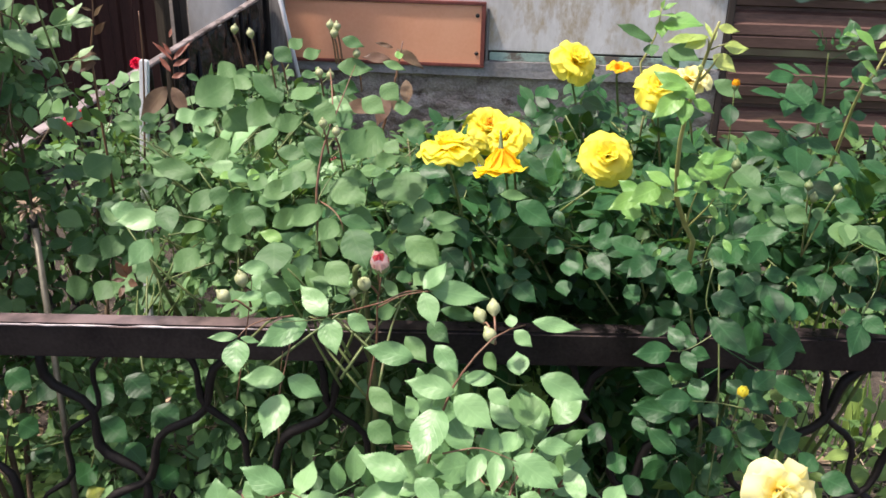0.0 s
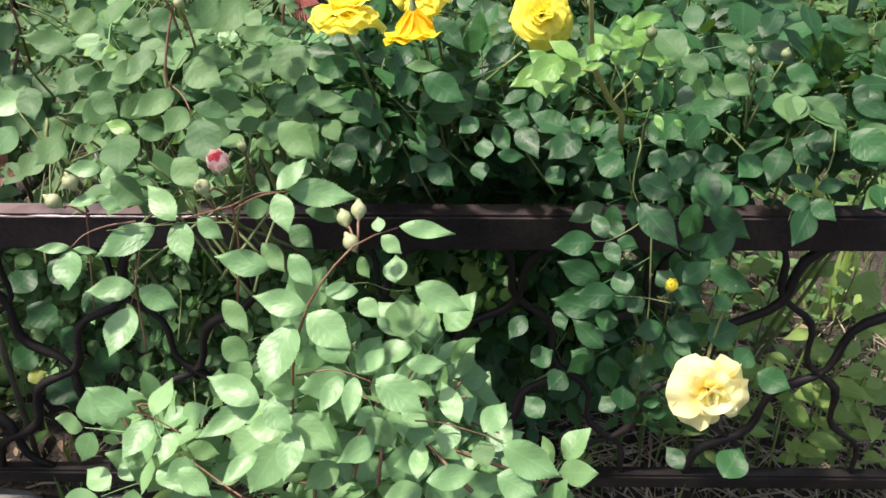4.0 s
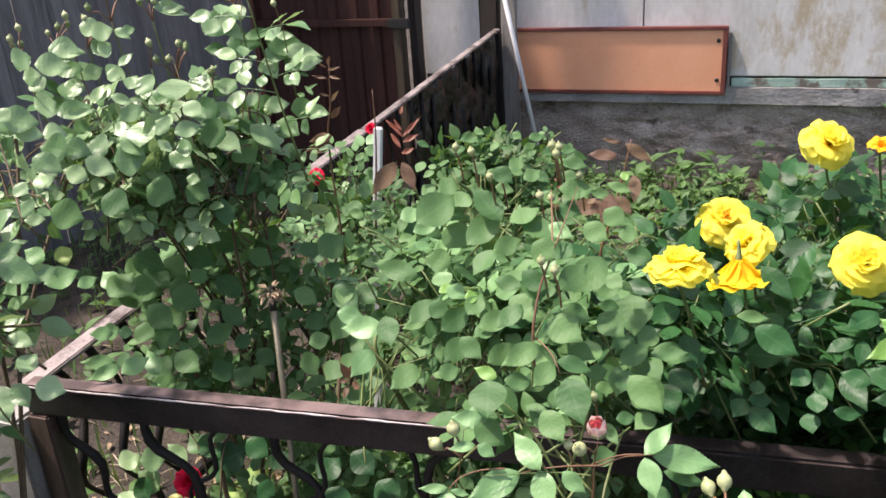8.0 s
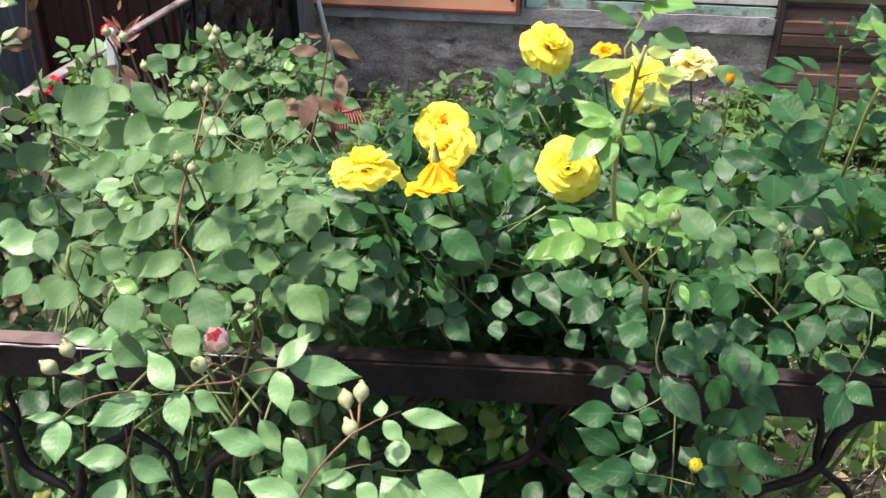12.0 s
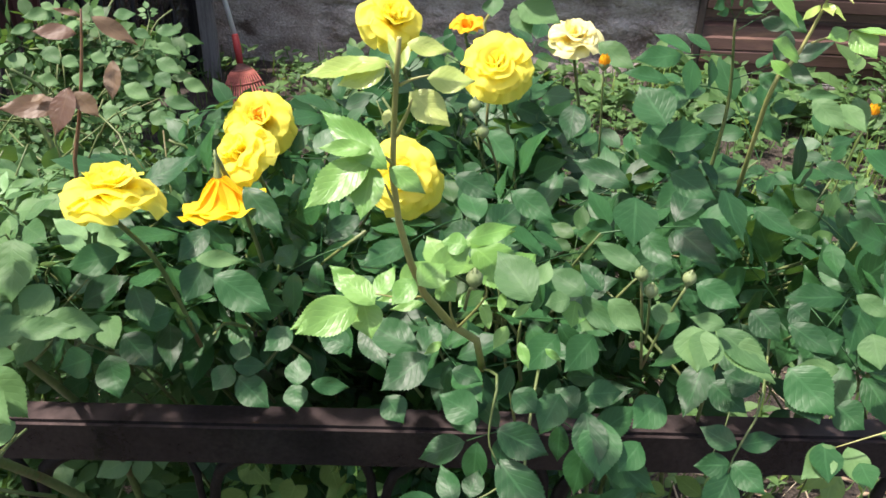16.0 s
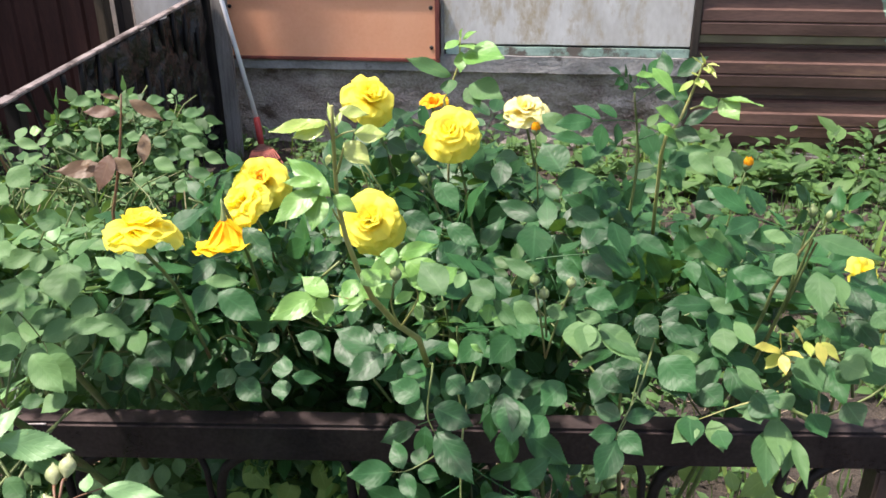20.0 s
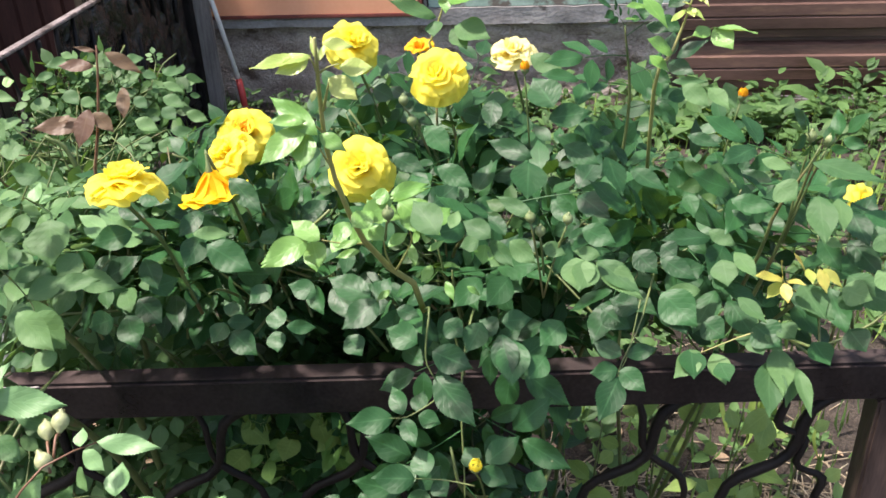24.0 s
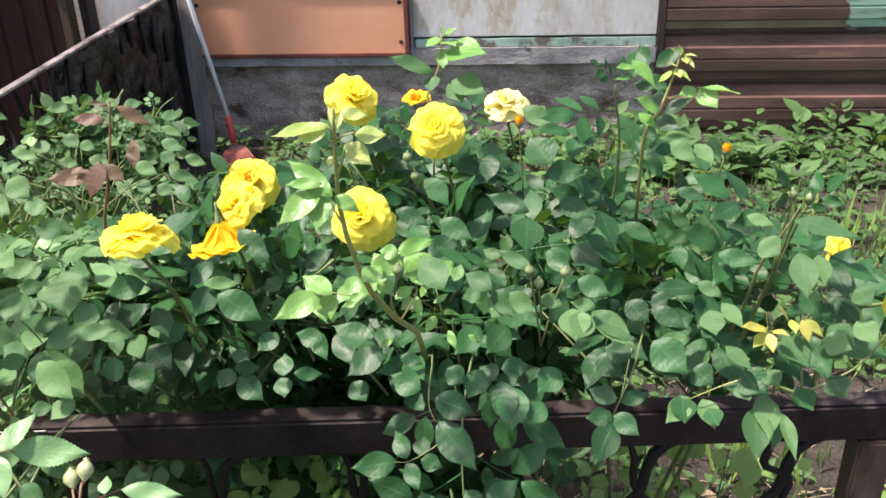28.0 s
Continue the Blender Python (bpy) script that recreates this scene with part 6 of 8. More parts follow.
spray([
    (-0.472, 2.223, 0.796, 0.053, -0.010, -0.024, 0.95),
    (-0.379, 2.127, 0.788, 0.050, -0.005, -0.019, 0.85),
    (-0.406, 2.083, 0.761, 0.066, 0.006, -0.017, 0.67),
    (-0.435, 2.077, 0.735, 0.037, -0.010, -0.019, 1.35),
    (-0.483, 2.096, 0.740, 0.028, -0.025, -0.026, 1.10),
    (-0.843, 2.149, 0.888, 0.035, 0.002, -0.015, 0.88),
    (-0.673, 2.206, 0.796, 0.037, -0.002, -0.016, 1.24),
    (-0.712, 2.171, 0.764, 0.042, 0.002, -0.016, 1.02),
    (-0.446, 2.156, 0.790, 0.034, -0.018, -0.024, 1.21),
    (-0.795, 2.131, 0.776, -0.022, -0.041, -0.017, 1.34),
    (-0.776, 2.120, 0.737, -0.037, -0.031, -0.004, 0.60),
    (-0.639, 2.169, 0.767, 0.051, 0.006, -0.015, 0.99),
    (-0.505, 2.126, 0.771, 0.055, -0.007, -0.024, 0.91),
], "small", 3713, back, (0, -0.6, 0.8))
spray([
    (-0.544, 2.107, 0.734, 0.041, -0.026, -0.031, 0.96),
    (-0.383, 2.077, 0.723, 0.053, -0.003, -0.018, 0.88),
    (-0.770, 2.096, 0.703, -0.037, -0.037, -0.008, 1.10),
    (-0.708, 2.116, 0.712, 0.055, -0.005, -0.025, 0.95),
    (-0.823, 2.141, 0.835, -0.012, -0.034, -0.017, 1.37),
    (-0.651, 2.258, 0.860, -0.017, -0.028, -0.013, 1.17),
], "small", 3726, back, (0, -0.6, 0.8))
spray([
    (0.263, 1.079, 0.653, -0.064, 0.012, 0.003, 1.02),
    (0.273, 1.075, 0.660, -0.019, 0.031, 0.017, 1.45),
    (0.283, 1.123, 0.619, -0.011, -0.029, -0.018, 1.55),
    (0.282, 1.091, 0.648, 0.026, 0.025, 0.017, 1.28),
    (0.208, 1.096, 0.634, 0.012, -0.024, -0.014, 1.32),
    (0.356, 1.107, 0.608, -0.040, -0.007, -0.009, 1.40),
    (0.358, 1.098, 0.619, 0.043, -0.019, -0.006, 1.15),
    (0.367, 1.091, 0.601, 0.025, -0.025, -0.011, 0.96),
    (0.364, 1.090, 0.592, 0.006, -0.035, -0.019, 1.02),
    (0.413, 1.096, 0.601, 0.045, 0.012, 0.014, 1.74),
    (0.472, 1.086, 0.594, -0.023, -0.019, -0.015, 1.88),
    (0.482, 1.072, 0.567, 0.040, -0.024, -0.005, 1.51),
    (0.362, 1.113, 0.680, 0.035, 0.019, 0.017, 1.75),
], "dark", 3720, yellow, (0, -0.75, 0.65))
spray([
    (0.367, 1.111, 0.668, 0.035, -0.022, -0.009, 1.27),
    (0.307, 1.052, 0.501, 0.004, 0.034, 0.017, 1.86),
    (0.297, 1.063, 0.485, -0.016, 0.022, 0.010, 1.96),
    (0.268, 1.115, 0.521, -0.033, 0.023, 0.010, 1.76),
    (0.324, 1.120, 0.532, 0.031, -0.019, -0.007, 1.95),
    (0.228, 1.106, 0.515, -0.023, -0.023, -0.014, 1.81),
    (0.349, 1.093, 0.505, -0.031, 0.031, 0.013, 1.43),
    (0.436, 0.965, 0.475, 0.026, 0.038, 0.021, 1.60),
    (0.386, 0.977, 0.473, -0.021, 0.029, 0.011, 1.36),
    (0.167, 1.134, 0.592, -0.022, -0.031, -0.018, 1.33),
    (0.178, 1.111, 0.527, 0.032, 0.017, 0.010, 1.72),
    (0.199, 1.070, 0.457, -0.026, 0.030, 0.014, 1.38),
], "dark", 3733, yellow, (0, -0.75, 0.65))
spray([
    (-0.210, 1.453, 1.079, -0.044, -0.017, 0.009, 1.00),
    (-0.203, 1.481, 1.092, 0.050, 0.003, -0.030, 0.71),
    (-0.186, 1.481, 1.040, 0.004, -0.029, -0.039, 0.93),
    (-0.212, 1.420, 1.026, -0.009, -0.040, -0.041, 1.11),
    (-0.207, 1.419, 1.022, 0.028, -0.007, -0.027, 1.10),
    (-0.207, 1.465, 1.097, -0.029, -0.008, 0.010, 0.55),
    (-0.219, 1.412, 1.007, -0.063, -0.031, 0.006, 0.87),
    (-0.236, 1.407, 1.021, -0.013, -0.012, -0.005, 1.10),
], "bronze", 3760, mid, (0, -0.75, 0.65))
spray([
    (-1.191, 1.097, 1.257, -0.009, 0.026, 0.029, 0.99),
    (-1.181, 1.033, 1.264, 0.026, 0.016, -0.009, 1.21),
    (-1.173, 1.103, 1.257, 0.022, 0.001, -0.018, 1.48),
    (-1.210, 1.264, 1.247, -0.008, 0.029, 0.032, 1.07),
    (-1.219, 1.316, 1.205, -0.028, -0.001, 0.021, 1.54),
    (-1.284, 1.419, 1.255, 0.050, 0.036, -0.005, 0.93),
    (-1.253, 1.459, 1.212, -0.053, -0.034, 0.007, 0.92),
    (-1.259, 1.465, 1.200, 0.024, 0.028, 0.008, 1.37),
    (-1.281, 1.433, 1.158, -0.014, 0.032, 0.038, 1.31),
    (-1.219, 1.459, 1.280, 0.032, 0.031, 0.006, 1.43),
    (-1.209, 1.458, 1.248, 0.020, 0.019, 0.004, 1.93),
    (-1.162, 1.463, 1.288, 0.030, 0.005, -0.017, 0.89),
    (-1.152, 1.441, 1.222, 0.015, 0.032, 0.020, 0.69),
], "grey", 3800, left, (0.5, -0.7, 0.5))
spray([
    (-1.180, 1.439, 1.210, 0.026, 0.008, -0.010, 1.60),
    (-1.208, 1.409, 1.158, 0.009, 0.041, 0.030, 0.61),
    (-1.226, 1.343, 1.146, 0.048, 0.047, 0.006, 0.49),
    (-1.145, 0.995, 1.206, 0.025, 0.033, 0.005, 0.60),
    (-1.153, 0.959, 1.231, -0.018, -0.037, -0.012, 0.86),
    (-1.152, 0.965, 1.234, -0.029, -0.023, 0.008, 0.84),
    (-1.150, 0.972, 1.231, 0.026, 0.044, 0.012, 0.61),
    (-1.150, 0.888, 1.187, 0.040, 0.048, -0.001, 0.84),
    (-1.091, 1.021, 1.172, 0.023, 0.007, -0.012, 1.45),
    (-1.124, 1.020, 1.178, 0.007, 0.024, 0.013, 1.33),
    (-1.180, 1.166, 1.204, 0.024, -0.001, -0.019, 1.50),
    (-1.140, 0.852, 1.164, 0.029, 0.036, -0.001, 0.86),
    (-1.060, 0.833, 1.152, 0.014, 0.028, 0.007, 1.30),
], "grey", 3813, left, (0.5, -0.7, 0.5))
spray([
    (-0.983, 0.839, 1.185, 0.022, 0.037, 0.009, 0.89),
    (-1.159, 0.829, 1.091, 0.004, 0.052, 0.027, 0.69),
    (-1.202, 0.845, 1.061, -0.036, -0.002, 0.027, 0.77),
    (-1.207, 0.854, 1.055, 0.030, 0.012, -0.017, 1.02),
    (-1.226, 0.841, 1.047, -0.020, -0.010, 0.010, 1.37),
    (-1.246, 0.847, 1.004, -0.001, 0.021, 0.012, 1.29),
    (-1.192, 0.910, 1.012, -0.009, -0.050, -0.023, 0.96),
    (-1.082, 0.856, 1.059, -0.033, -0.004, 0.021, 1.11),
    (-1.069, 0.850, 1.053, 0.020, 0.046, 0.013, 1.50),
    (-1.089, 0.867, 1.036, 0.008, -0.030, -0.023, 1.46),
    (-0.978, 0.908, 1.064, 0.027, 0.040, 0.009, 0.83),
    (-0.929, 0.881, 1.076, 0.052, 0.008, -0.027, 0.93),
    (-0.902, 0.889, 1.052, 0.032, 0.033, 0.003, 0.93),
], "grey", 3826, left, (0.5, -0.7, 0.5))
spray([
    (-0.972, 0.913, 1.065, -0.014, -0.037, -0.015, 0.99),
    (-1.232, 0.901, 0.968, -0.001, -0.030, -0.016, 1.04),
    (-1.236, 0.867, 0.952, -0.042, -0.019, 0.020, 0.98),
    (-1.232, 0.868, 0.945, 0.045, -0.008, -0.036, 1.29),
    (-1.113, 0.853, 0.985, 0.014, 0.026, 0.005, 0.72),
    (-1.088, 0.834, 0.966, 0.011, 0.043, 0.016, 0.93),
    (-1.119, 0.841, 0.934, 0.014, 0.023, 0.003, 1.67),
    (-1.089, 1.501, 1.318, 0.055, 0.026, -0.011, 0.50),
    (-1.052, 1.616, 1.289, 0.076, 0.004, -0.044, 0.66),
    (-0.988, 1.633, 1.279, -0.033, 0.009, 0.029, 1.43),
    (-1.064, 1.645, 1.207, 0.045, 0.020, -0.006, 0.60),
    (-0.986, 1.697, 1.207, 0.049, 0.011, -0.015, 1.20),
    (-0.934, 1.684, 1.210, 0.077, 0.020, -0.017, 0.72),
], "grey", 3839, left, (0.5, -0.7, 0.5))
spray([
    (-0.926, 1.695, 1.186, 0.035, -0.000, -0.017, 1.28),
    (-0.993, 1.705, 1.179, 0.030, -0.011, -0.028, 1.18),
    (-0.949, 1.689, 1.237, 0.034, 0.014, -0.003, 0.80),
    (-1.050, 1.580, 1.136, 0.032, 0.042, 0.023, 0.84),
    (-1.124, 1.424, 1.182, 0.002, 0.028, 0.024, 1.32),
    (-1.151, 1.402, 1.175, 0.041, 0.012, -0.017, 0.67),
    (-0.950, 1.508, 1.110, -0.058, 0.000, 0.030, 0.75),
    (-0.864, 1.629, 1.100, 0.045, 0.009, -0.011, 0.93),
    (-0.972, 1.642, 1.100, 0.046, 0.026, 0.002, 1.06),
    (-0.991, 1.487, 1.085, 0.054, -0.006, -0.034, 1.12),
    (-0.949, 1.546, 1.087, 0.068, -0.009, -0.042, 0.81),
    (-0.982, 1.352, 1.121, 0.036, 0.033, 0.009, 0.98),
    (-1.097, 1.419, 1.150, -0.031, -0.040, -0.016, 0.91),
], "grey", 3852, left, (0.5, -0.7, 0.5))
spray([
    (-1.038, 1.405, 1.137, -0.024, -0.040, -0.022, 1.13),
    (-0.978, 1.389, 1.167, 0.035, -0.002, -0.022, 1.31),
    (-1.080, 1.434, 1.175, 0.042, 0.012, -0.015, 1.12),
    (-1.111, 1.360, 1.108, 0.049, -0.001, -0.032, 1.02),
    (-1.046, 1.409, 1.065, 0.048, 0.000, -0.027, 1.08),
    (-1.189, 1.294, 1.109, 0.049, 0.017, -0.020, 1.18),
    (-1.202, 1.211, 1.158, 0.043, 0.021, -0.015, 1.03),
    (-1.130, 1.105, 1.170, -0.034, -0.011, 0.017, 1.12),
    (-1.150, 1.187, 1.119, 0.049, 0.010, -0.027, 1.03),
    (-1.137, 1.289, 1.085, 0.053, 0.009, -0.028, 0.96),
    (-1.165, 1.048, 1.198, 0.025, 0.036, 0.008, 0.87),
    (-1.057, 0.881, 1.168, -0.032, -0.005, 0.021, 1.17),
    (-1.008, 0.857, 1.135, -0.013, -0.027, -0.009, 1.24),
], "grey", 3865, left, (0.5, -0.7, 0.5))
spray([
    (-0.964, 0.853, 1.143, 0.005, 0.028, 0.015, 1.19),
    (-1.010, 0.864, 1.109, 0.030, 0.018, -0.009, 1.14),
    (-0.996, 0.909, 1.096, 0.034, 0.003, -0.020, 1.13),
    (-1.257, 0.813, 0.936, 0.017, 0.047, 0.010, 1.17),
    (-1.218, 0.793, 0.899, 0.022, 0.041, 0.003, 1.32),
    (-1.152, 0.828, 0.916, 0.040, -0.001, -0.027, 1.19),
    (-1.065, 0.812, 0.927, 0.019, 0.034, 0.005, 1.32),
    (-1.157, 0.775, 0.869, 0.023, 0.039, 0.003, 1.36),
    (-1.168, 0.734, 0.853, 0.040, 0.019, -0.018, 1.30),
    (-1.090, 0.781, 0.857, 0.045, 0.003, -0.026, 1.07),
    (-1.107, 0.751, 0.824, 0.049, -0.002, -0.030, 1.06),
    (-1.140, 0.710, 0.803, 0.017, 0.033, 0.003, 1.68),
    (-1.043, 0.777, 0.799, 0.041, 0.007, -0.020, 1.19),
], "grey", 3878, left, (0.5, -0.7, 0.5))
spray([
    (-1.033, 0.825, 0.997, 0.019, 0.033, 0.006, 1.05),
    (-1.191, 0.876, 0.931, -0.002, 0.038, 0.021, 1.19),
], "grey", 3891, left, (0.5, -0.7, 0.5))
spray([
    (-0.991, 0.918, 0.879, 0.005, 0.033, 0.015, 1.48),
    (-0.984, 0.931, 0.850, 0.042, 0.014, -0.014, 1.27),
    (-1.074, 0.935, 0.832, 0.044, -0.030, -0.038, 1.14),
    (-1.044, 0.946, 0.834, 0.035, -0.016, -0.026, 1.08),
], "grey", 4000, left, (0.35, -0.75, 0.55))
spray([
    (-1.135, 1.251, 0.687, -0.061, -0.034, 0.009, 0.73),
    (-1.128, 1.249, 0.679, -0.041, -0.047, -0.007, 0.82),
    (-1.148, 1.271, 0.738, -0.040, -0.023, 0.006, 1.03),
    (-1.139, 1.277, 0.741, 0.025, 0.009, -0.007, 1.61),
    (-1.120, 1.238, 0.672, 0.031, 0.050, 0.013, 1.01),
    (-1.072, 1.287, 0.646, -0.050, 0.028, 0.037, 0.90),
    (-1.258, 1.240, 0.847, 0.039, 0.054, 0.010, 1.11),
    (-1.279, 1.227, 0.860, -0.025, -0.043, -0.011, 1.34),
    (-1.261, 1.258, 0.887, -0.043, -0.003, 0.023, 1.26),
    (-1.212, 1.273, 0.831, 0.022, 0.034, 0.009, 1.07),
], "pale", 4010, left, (0.35, -0.75, 0.55))
spray([
    (-1.126, 1.176, 0.962, 0.025, -0.020, -0.027, 1.67),
], "tip", 4025, left, (0.35, -0.75, 0.55))
spray([
    (-1.256, 1.485, 0.804, 0.072, 0.010, -0.031, 1.28),
    (-1.183, 1.499, 0.718, 0.068, 0.004, -0.029, 1.49),
    (-1.176, 1.563, 0.789, 0.069, 0.004, -0.030, 1.35),
    (-1.210, 1.450, 0.706, 0.068, -0.019, -0.044, 1.20),
    (-1.111, 1.570, 0.730, 0.064, -0.013, -0.037, 1.22),
    (-0.854, 1.583, 0.799, 0.041, 0.053, 0.025, 1.59),
    (-0.884, 1.619, 0.773, -0.038, 0.024, 0.030, 1.44),
    (-1.116, 1.497, 0.594, 0.032, 0.071, 0.030, 0.98),
    (-1.134, 1.415, 0.617, 0.062, -0.011, -0.033, 1.38),
    (-1.162, 1.369, 0.579, 0.007, 0.056, 0.028, 1.26),
    (-1.054, 1.419, 0.567, 0.031, 0.042, 0.013, 1.64),
    (-1.030, 1.525, 0.642, -0.065, 0.015, 0.034, 1.07),
    (-0.973, 1.444, 0.547, -0.052, 0.009, 0.023, 1.52),
], "mid", 4030, mid, (0.35, -0.75, 0.55))
spray([
    (-0.844, 1.479, 0.641, 0.037, 0.029, 0.007, 1.57),
    (-0.858, 1.455, 0.598, 0.037, 0.030, 0.007, 1.77),
    (-0.780, 1.502, 0.772, 0.060, -0.026, -0.037, 1.21),
    (-0.701, 1.515, 0.733, -0.046, 0.024, 0.029, 1.36),
    (-0.753, 1.443, 0.631, -0.018, -0.040, -0.021, 1.68),
    (-0.699, 1.456, 0.651, -0.046, 0.024, 0.027, 1.39),
    (-1.046, 1.612, 0.780, 0.059, -0.005, -0.028, 1.24),
    (-0.976, 1.639, 0.795, -0.059, 0.007, 0.028, 1.21),
    (-1.252, 1.453, 0.750, 0.056, 0.024, -0.013, 1.30),
    (-1.277, 1.414, 0.735, 0.021, 0.067, 0.030, 1.58),
    (-0.906, 1.553, 0.724, 0.056, -0.007, -0.024, 1.25),
    (-1.126, 1.602, 0.810, 0.065, 0.012, -0.020, 1.48),
    (-1.175, 1.339, 0.524, 0.048, 0.056, 0.009, 1.07),
], "mid", 4043, mid, (0.35, -0.75, 0.55))
spray([
    (-0.999, 1.517, 0.585, 0.047, -0.012, -0.024, 1.47),
    (-0.847, 1.568, 0.663, -0.034, -0.039, -0.016, 1.43),
    (-0.823, 1.543, 0.770, 0.023, 0.033, 0.016, 1.54),
    (-1.176, 1.480, 0.645, -0.008, -0.056, -0.031, 1.40),
    (-1.059, 1.521, 0.582, 0.022, 0.038, 0.015, 1.50),
    (-0.751, 1.492, 0.708, -0.015, -0.049, -0.029, 1.39),
    (-0.714, 1.450, 0.650, -0.021, -0.046, -0.024, 1.43),
    (-0.739, 1.440, 0.578, 0.049, -0.016, -0.022, 1.48),
    (-0.716, 1.482, 0.683, -0.043, 0.031, 0.032, 1.17),
    (-0.755, 1.513, 0.772, 0.000, -0.042, -0.030, 1.25),
], "mid", 4056, mid, (0.35, -0.75, 0.55))
# dark leaf colour stands in for the shade below the rail
spray([
    (-1.059, 1.380, 0.368, 0.048, 0.060, 0.008, 1.77),
    (-1.071, 1.428, 0.284, -0.037, 0.022, 0.027, 1.89),
    (-1.201, 1.300, 0.364, 0.039, -0.028, -0.033, 1.80),
    (-0.783, 1.344, 0.412, 0.026, 0.056, 0.019, 1.60),
    (-1.109, 1.409, 0.416, 0.060, -0.020, -0.039, 1.25),
    (-0.732, 1.406, 0.444, 0.056, -0.023, -0.033, 1.50),
    (-0.803, 1.401, 0.339, 0.069, -0.020, -0.035, 1.35),
    (-0.956, 1.368, 0.460, 0.053, -0.011, -0.029, 1.59),
    (-1.055, 1.369, 0.205, 0.018, 0.046, 0.013, 2.00),
    (-0.952, 1.382, 0.241, 0.035, 0.039, 0.005, 1.75),
    (-0.763, 1.425, 0.264, 0.049, -0.029, -0.031, 1.54),
    (-0.802, 1.379, 0.155, 0.068, -0.011, -0.028, 1.53),
    (-0.991, 1.324, 0.173, -0.028, -0.048, -0.010, 2.00),
], "dark", 4070, mid, (0, -0.75, 0.65))
spray([
    (-1.134, 1.330, 0.242, 0.056, -0.011, -0.030, 1.65),
    (-0.875, 1.394, 0.422, -0.019, -0.042, -0.015, 1.77),
    (-0.970, 1.397, 0.320, 0.041, -0.007, -0.020, 1.97),
    (-1.097, 1.407, 0.248, -0.017, -0.046, -0.014, 2.00),
    (-0.873, 1.391, 0.182, 0.032, 0.050, 0.012, 1.72),
    (-0.697, 1.434, 0.356, 0.058, -0.025, -0.033, 1.50),
    (-0.697, 1.398, 0.187, 0.035, 0.047, 0.012, 1.84),
], "dark", 4083, mid, (0, -0.75, 0.65))
# pale leaf colour stands in for a sunlit patch behind the bars
spray([
    (-1.229, 1.281, 0.405, 0.026, 0.040, 0.003, 1.56),
    (-1.200, 1.313, 0.399, 0.044, 0.034, -0.005, 1.51),
    (-1.123, 1.369, 0.368, -0.060, 0.014, 0.028, 0.97),
    (-1.204, 1.237, 0.294, 0.031, 0.054, 0.006, 1.81),
    (-1.184, 1.231, 0.256, 0.032, 0.054, 0.006, 1.81),
    (-1.213, 1.241, 0.319, 0.014, 0.060, 0.015, 1.48),
    (-1.163, 1.310, 0.331, -0.059, 0.013, 0.028, 1.41),
    (-1.101, 1.394, 0.382, -0.044, 0.022, 0.025, 1.22),
    (-1.129, 1.258, 0.225, -0.013, -0.044, -0.010, 2.00),
    (-1.072, 1.397, 0.413, 0.020, 0.036, 0.007, 1.31),
], "grey", 4100, mid, (0, -0.75, 0.65))
spray([
    (-1.087, 1.360, 0.224, -0.003, -0.051, -0.022, 1.70),
    (-1.084, 1.306, 0.206, 0.031, -0.037, -0.029, 1.46),
    (-1.037, 1.302, 0.185, 0.041, -0.018, -0.025, 1.86),
    (-1.147, 1.350, 0.295, -0.005, -0.039, -0.016, 1.93),
    (-0.844, 1.379, 0.156, 0.028, 0.029, 0.004, 2.00),
], "lime", 4120, mid, (0, -0.75, 0.65))
spray([
    (-1.001, 1.608, 1.261, -0.067, -0.008, 0.035, 1.52),
    (-1.021, 1.609, 1.222, -0.040, -0.018, 0.009, 1.04),
    (-1.020, 1.674, 1.233, 0.054, 0.050, 0.015, 0.59),
    (-1.053, 1.659, 1.227, 0.064, 0.039, -0.004, 1.18),
    (-0.982, 1.698, 1.223, 0.074, 0.033, -0.012, 1.22),
    (-0.949, 1.714, 1.191, 0.045, -0.004, -0.029, 1.35),
    (-0.997, 1.714, 1.188, 0.024, -0.022, -0.035, 1.70),
    (-1.007, 1.649, 1.102, 0.058, 0.026, -0.011, 1.23),
    (-0.995, 1.573, 1.097, 0.069, 0.009, -0.032, 1.26),
    (-0.932, 1.618, 1.076, 0.050, -0.002, -0.028, 1.70),
    (-0.922, 1.662, 1.089, 0.044, 0.032, 0.005, 1.44),
    (-0.938, 1.437, 1.138, -0.056, -0.022, 0.015, 1.42),
    (-0.953, 1.465, 1.087, -0.049, -0.017, 0.014, 2.00),
], "mid", 4170, left, (0.35, -0.75, 0.55))
spray([
    (-0.982, 1.542, 1.053, 0.044, -0.018, -0.040, 1.84),
    (-1.051, 1.447, 0.986, 0.045, 0.005, -0.023, 1.86),
    (-1.078, 1.366, 1.011, 0.051, 0.011, -0.024, 1.92),
    (-0.950, 1.526, 0.953, -0.042, 0.011, 0.030, 1.79),
    (-1.092, 1.261, 1.024, 0.047, 0.011, -0.023, 1.97),
    (-1.036, 1.090, 1.068, 0.047, 0.016, -0.022, 1.75),
    (-1.009, 1.463, 0.923, 0.034, 0.030, 0.003, 2.00),
], "mid", 4183, left, (0.35, -0.75, 0.55))
